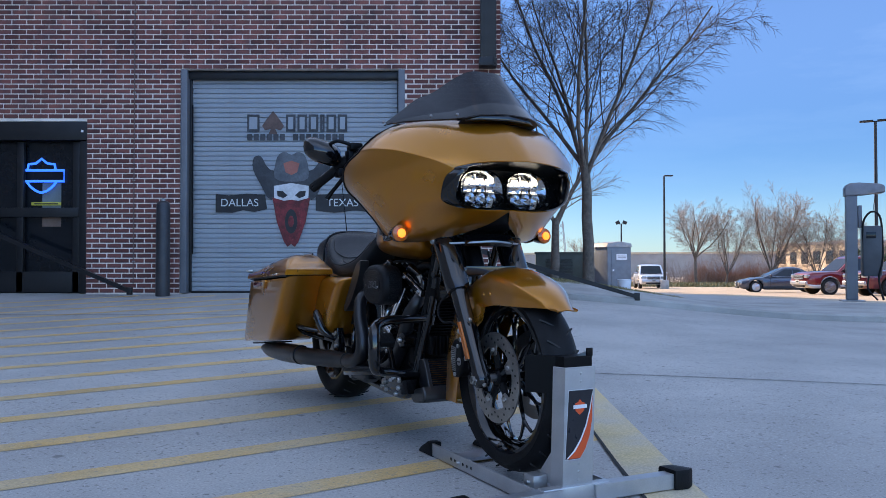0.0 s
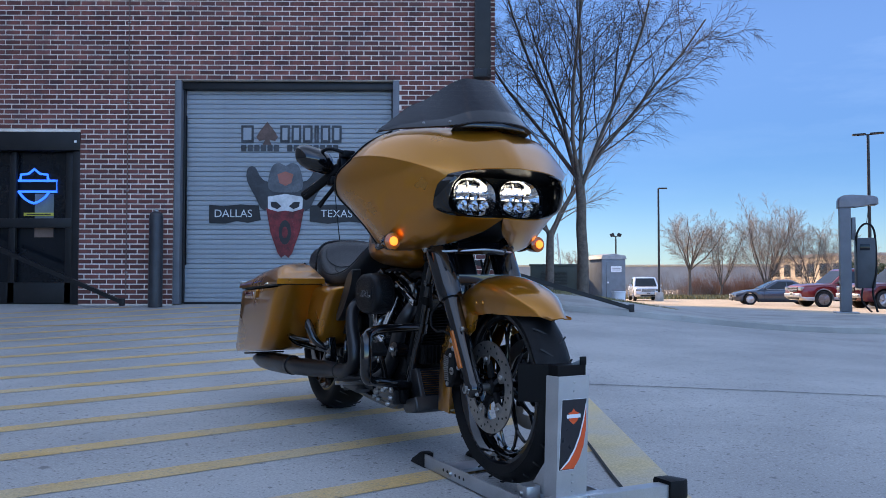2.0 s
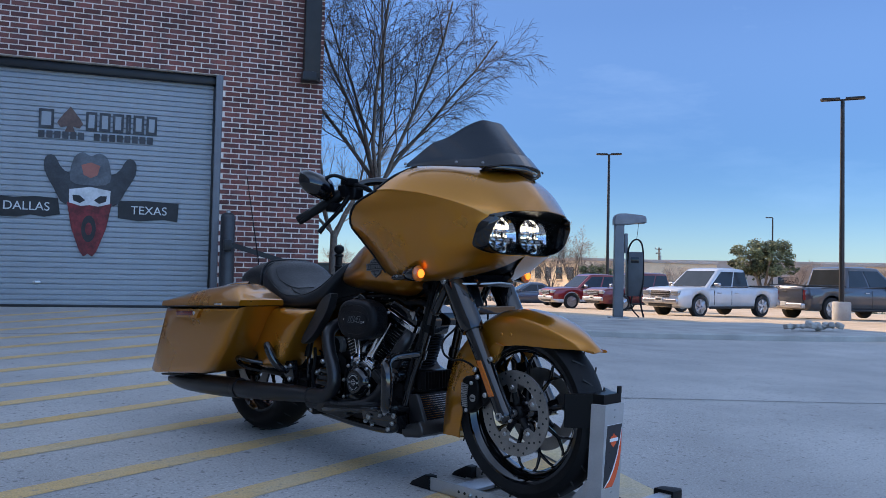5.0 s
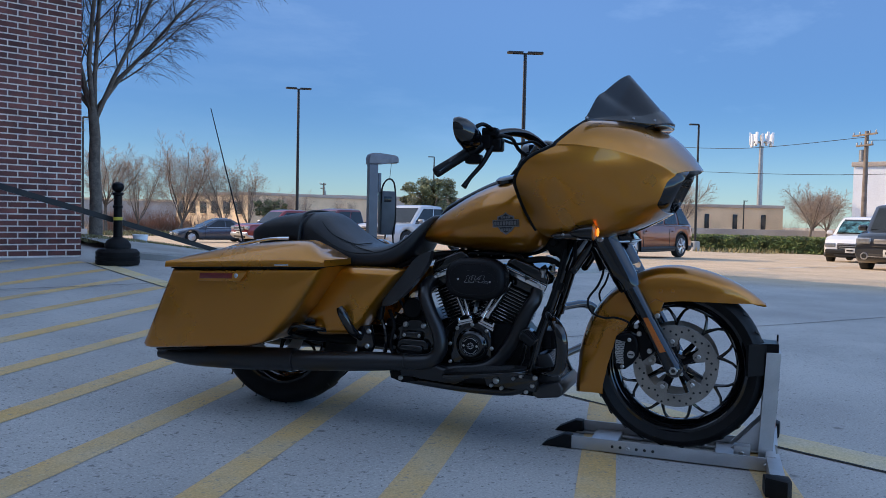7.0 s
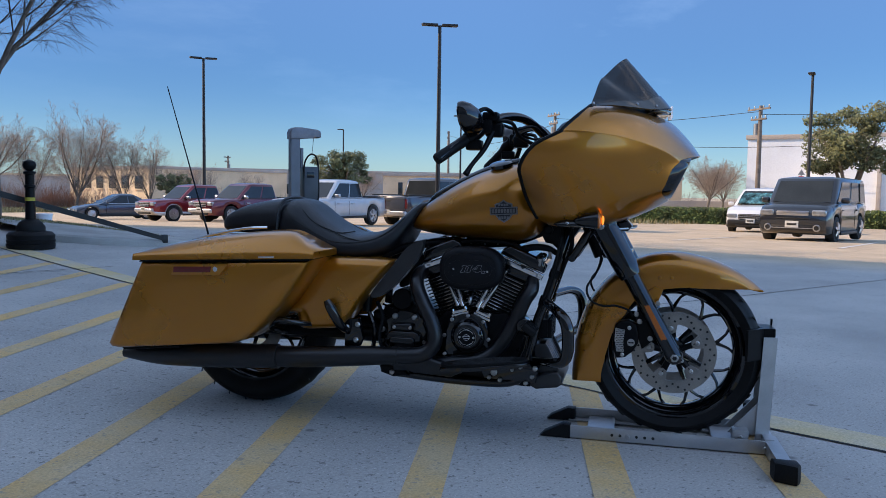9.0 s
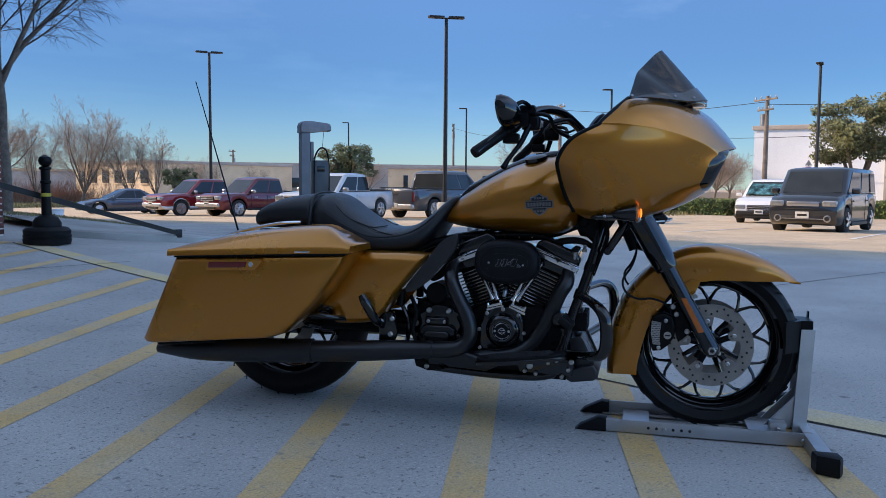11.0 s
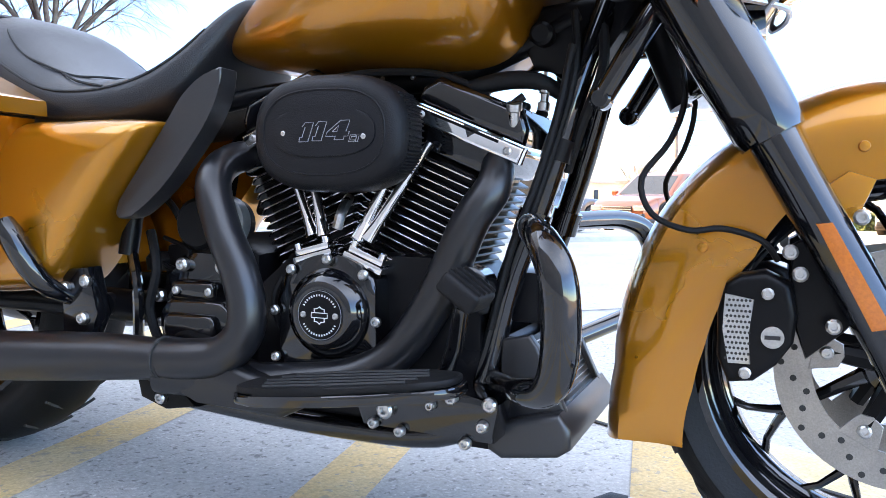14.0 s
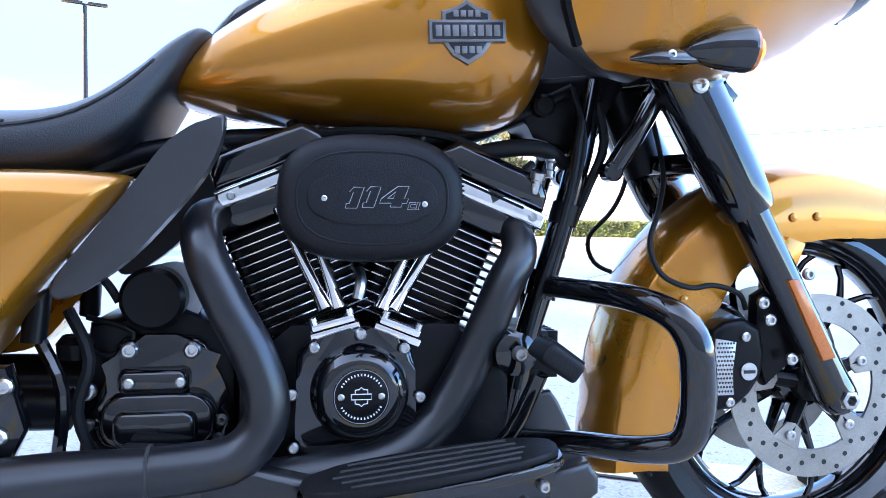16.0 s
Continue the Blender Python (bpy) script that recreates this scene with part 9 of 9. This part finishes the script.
def porta(x, y, turn):
    p = thing("portable_toilet", "grey plastic portable toilet with a white notice", "portable toilet", Matrix.Translation((x, y, ground_z(x, y))) @ pose(0, 0, 0, 0, 0, turn))
    g = mat("toilet_grey", (0.18, 0.215, 0.25), 0.5, 0, 0.08, 3, 40)
    part("shell", block((0, 0, 1.05), (1.25, 1.25, 2.1), 0.05), g, p)
    part("roof", prism([(-0.68, 2.08), (0.68, 2.08), (0.6, 2.26), (0.0, 2.34), (-0.6, 2.26)], -0.66, 0.66, 0.04), mat("toilet_roof", (0.36, 0.38, 0.40), 0.5), p)
    d = part("door", block((-0.05, -0.635, 1.05), (0.72, 0.04, 1.85), 0.02), g, p)
    part("notice", block((0.1, -0.665, 1.62), (0.55, 0.01, 0.28)), WHITE_WALL, d)
    for z in (1.66, 1.58):
        part("print_bar", block((0.1, -0.672, z), (0.42, 0.004, 0.03)), GREY_MARK, d)
    part("latch", block((-0.34, -0.665, 1.0), (0.08, 0.03, 0.08), 0.01), WHITE_WALL, d)
    for xx in (-0.45, 0.0, 0.45):
        part("wall_rib", block((0.635, xx, 1.05), (0.04, 0.1, 1.8), 0.015), g, p)


porta(8.0, 37.6, 18)


def generator(x, y):
    g = thing("generator", "dark green louvred generator cabinet on the ground", "generator", Matrix.Translation((x, y, ground_z(x, y))) @ pose(0, 0, 0, 0, 0, -6))
    m = mat("generator_green", (0.045, 0.06, 0.05), 0.5, 0.1, 0.1, 2, 40)
    part("cabinet", block((0, 0, 0.95), (2.6, 1.4, 1.8), 0.04), m, g)
    part("lid", block((0, 0, 1.88), (2.7, 1.5, 0.1), 0.03), m, g)
    for k in range(16):
        part("louvre", block((-0.15 + 0.0, -0.71, 0.5 + 0.07 * k), (1.3, 0.04, 0.03), 0.005), CAR_BLACK, g)
    part("skid", block((0, 0, 0.05), (2.7, 1.3, 0.1), 0.02), CAR_BLACK, g)


generator(5.95, 39.9)
bucket = thing("bucket", "white plastic bucket by the tree", "bucket", Matrix.Translation((3.75, 16.6, ground_z(3.75, 16.6))))
part("pail", lathe([(0, 0.11), (0.30, 0.14), (0.31, 0.15), (0.33, 0.15)], (0, 0, 0), (0, 0, 1), 18), WHITE_WALL, bucket)


def rubble(x, y):
    rng = random.Random(3)
    r = thing("rubble_pile", "small heap of broken concrete on the kerb", "rubble", Matrix.Translation((x, y, ground_z(x, y) + 0.12)))
    for k in range(26):
        s = rng.uniform(0.03, 0.09)
        part("stone", block((rng.gauss(0, 0.22), rng.gauss(0, 0.10), s * 0.4 + rng.uniform(0, 0.05)), (s * 1.6, s * 1.2, s), s * 0.2, 1, turn=pose(0, 0, 0, rng.uniform(-25, 25), rng.uniform(-25, 25), rng.uniform(0, 90))), KERB, r)


rubble(8.2, 10.0)


# ---- bricks ----
def bricks():
    j, depth = 0.0155, 0.012
    full, rest = [], ([], [])
    hole = [(ENT_L, ENT_R, ENT_TOP), (DOOR_L, DOOR_R, DOOR_TOP)]
    rows = int((4.9 - BASE_Z) / COURSE)

    def add(x0, x1, z0, z1, y):
        v, f = rest
        n = len(v)
        for yy in (y, WALL_Y + depth):
            v.extend([(x0, yy, z0), (x1, yy, z0), (x1, yy, z1), (x0, yy, z1)])
        f.extend([(n, n + 1, n + 2, n + 3), (n, n + 4, n + 5, n + 1), (n + 1, n + 5, n + 6, n + 2), (n + 2, n + 6, n + 7, n + 3), (n + 3, n + 7, n + 4, n)])
    rng = random.Random(5)
    for r in range(rows):
        z0, z1 = BASE_Z + r * COURSE + j / 2, BASE_Z + (r + 1) * COURSE - j / 2
        free = [(-8.2, WALL_R)]
        for a, b, top in hole:
            if z0 < top - 0.02:
                free = [q for lo, hi in free for q in ((lo, min(hi, a)), (max(lo, b), hi)) if q[1] - q[0] > 0.02]
        shift = (r % 2) * UNIT / 2 + 0.016
        for lo, hi in free:
            k = math.floor((lo - shift) / UNIT)
            while shift + k * UNIT < hi:
                a, b = max(lo, shift + k * UNIT + j / 2), min(hi, shift + (k + 1) * UNIT - j / 2)
                k += 1
                if b - a < 0.03:
                    continue
                y = WALL_Y + rng.uniform(-0.002, 0.002)
                if b - a > UNIT - j - 0.001 and ENT_R < a and b < DOOR_L and z0 < 3.2 and len(full) < 290:
                    full.append(((a + b) / 2, y, (z0 + z1) / 2))
                else:
                    add(a, b, z0, z1, y)
    w, h = (UNIT - j) / 2, (COURSE - j) / 2
    c = 0.003
    bm = bmesh.new()
    rows3 = [[(-w + e, d, -h + e), (w - e, d, -h + e), (w - e, d, h - e), (-w + e, d, h - e)] for d, e in ((depth, 0), (c, 0), (0, c))]
    rings(rows3, True, True, bm)
    me = finish("brick", bm, BRICK, 20)
    for p in full:
        o = new("brick", me)
        o.parent = wall_south
        o.location = p
    me = bpy.data.meshes.new("bricks")
    me.from_pydata(rest[0], [], rest[1])
    me.materials.append(BRICK_REST)
    o = new("brickwork", me)
    o.parent = wall_south
    tagged(o, kind="stuff")


bricks()
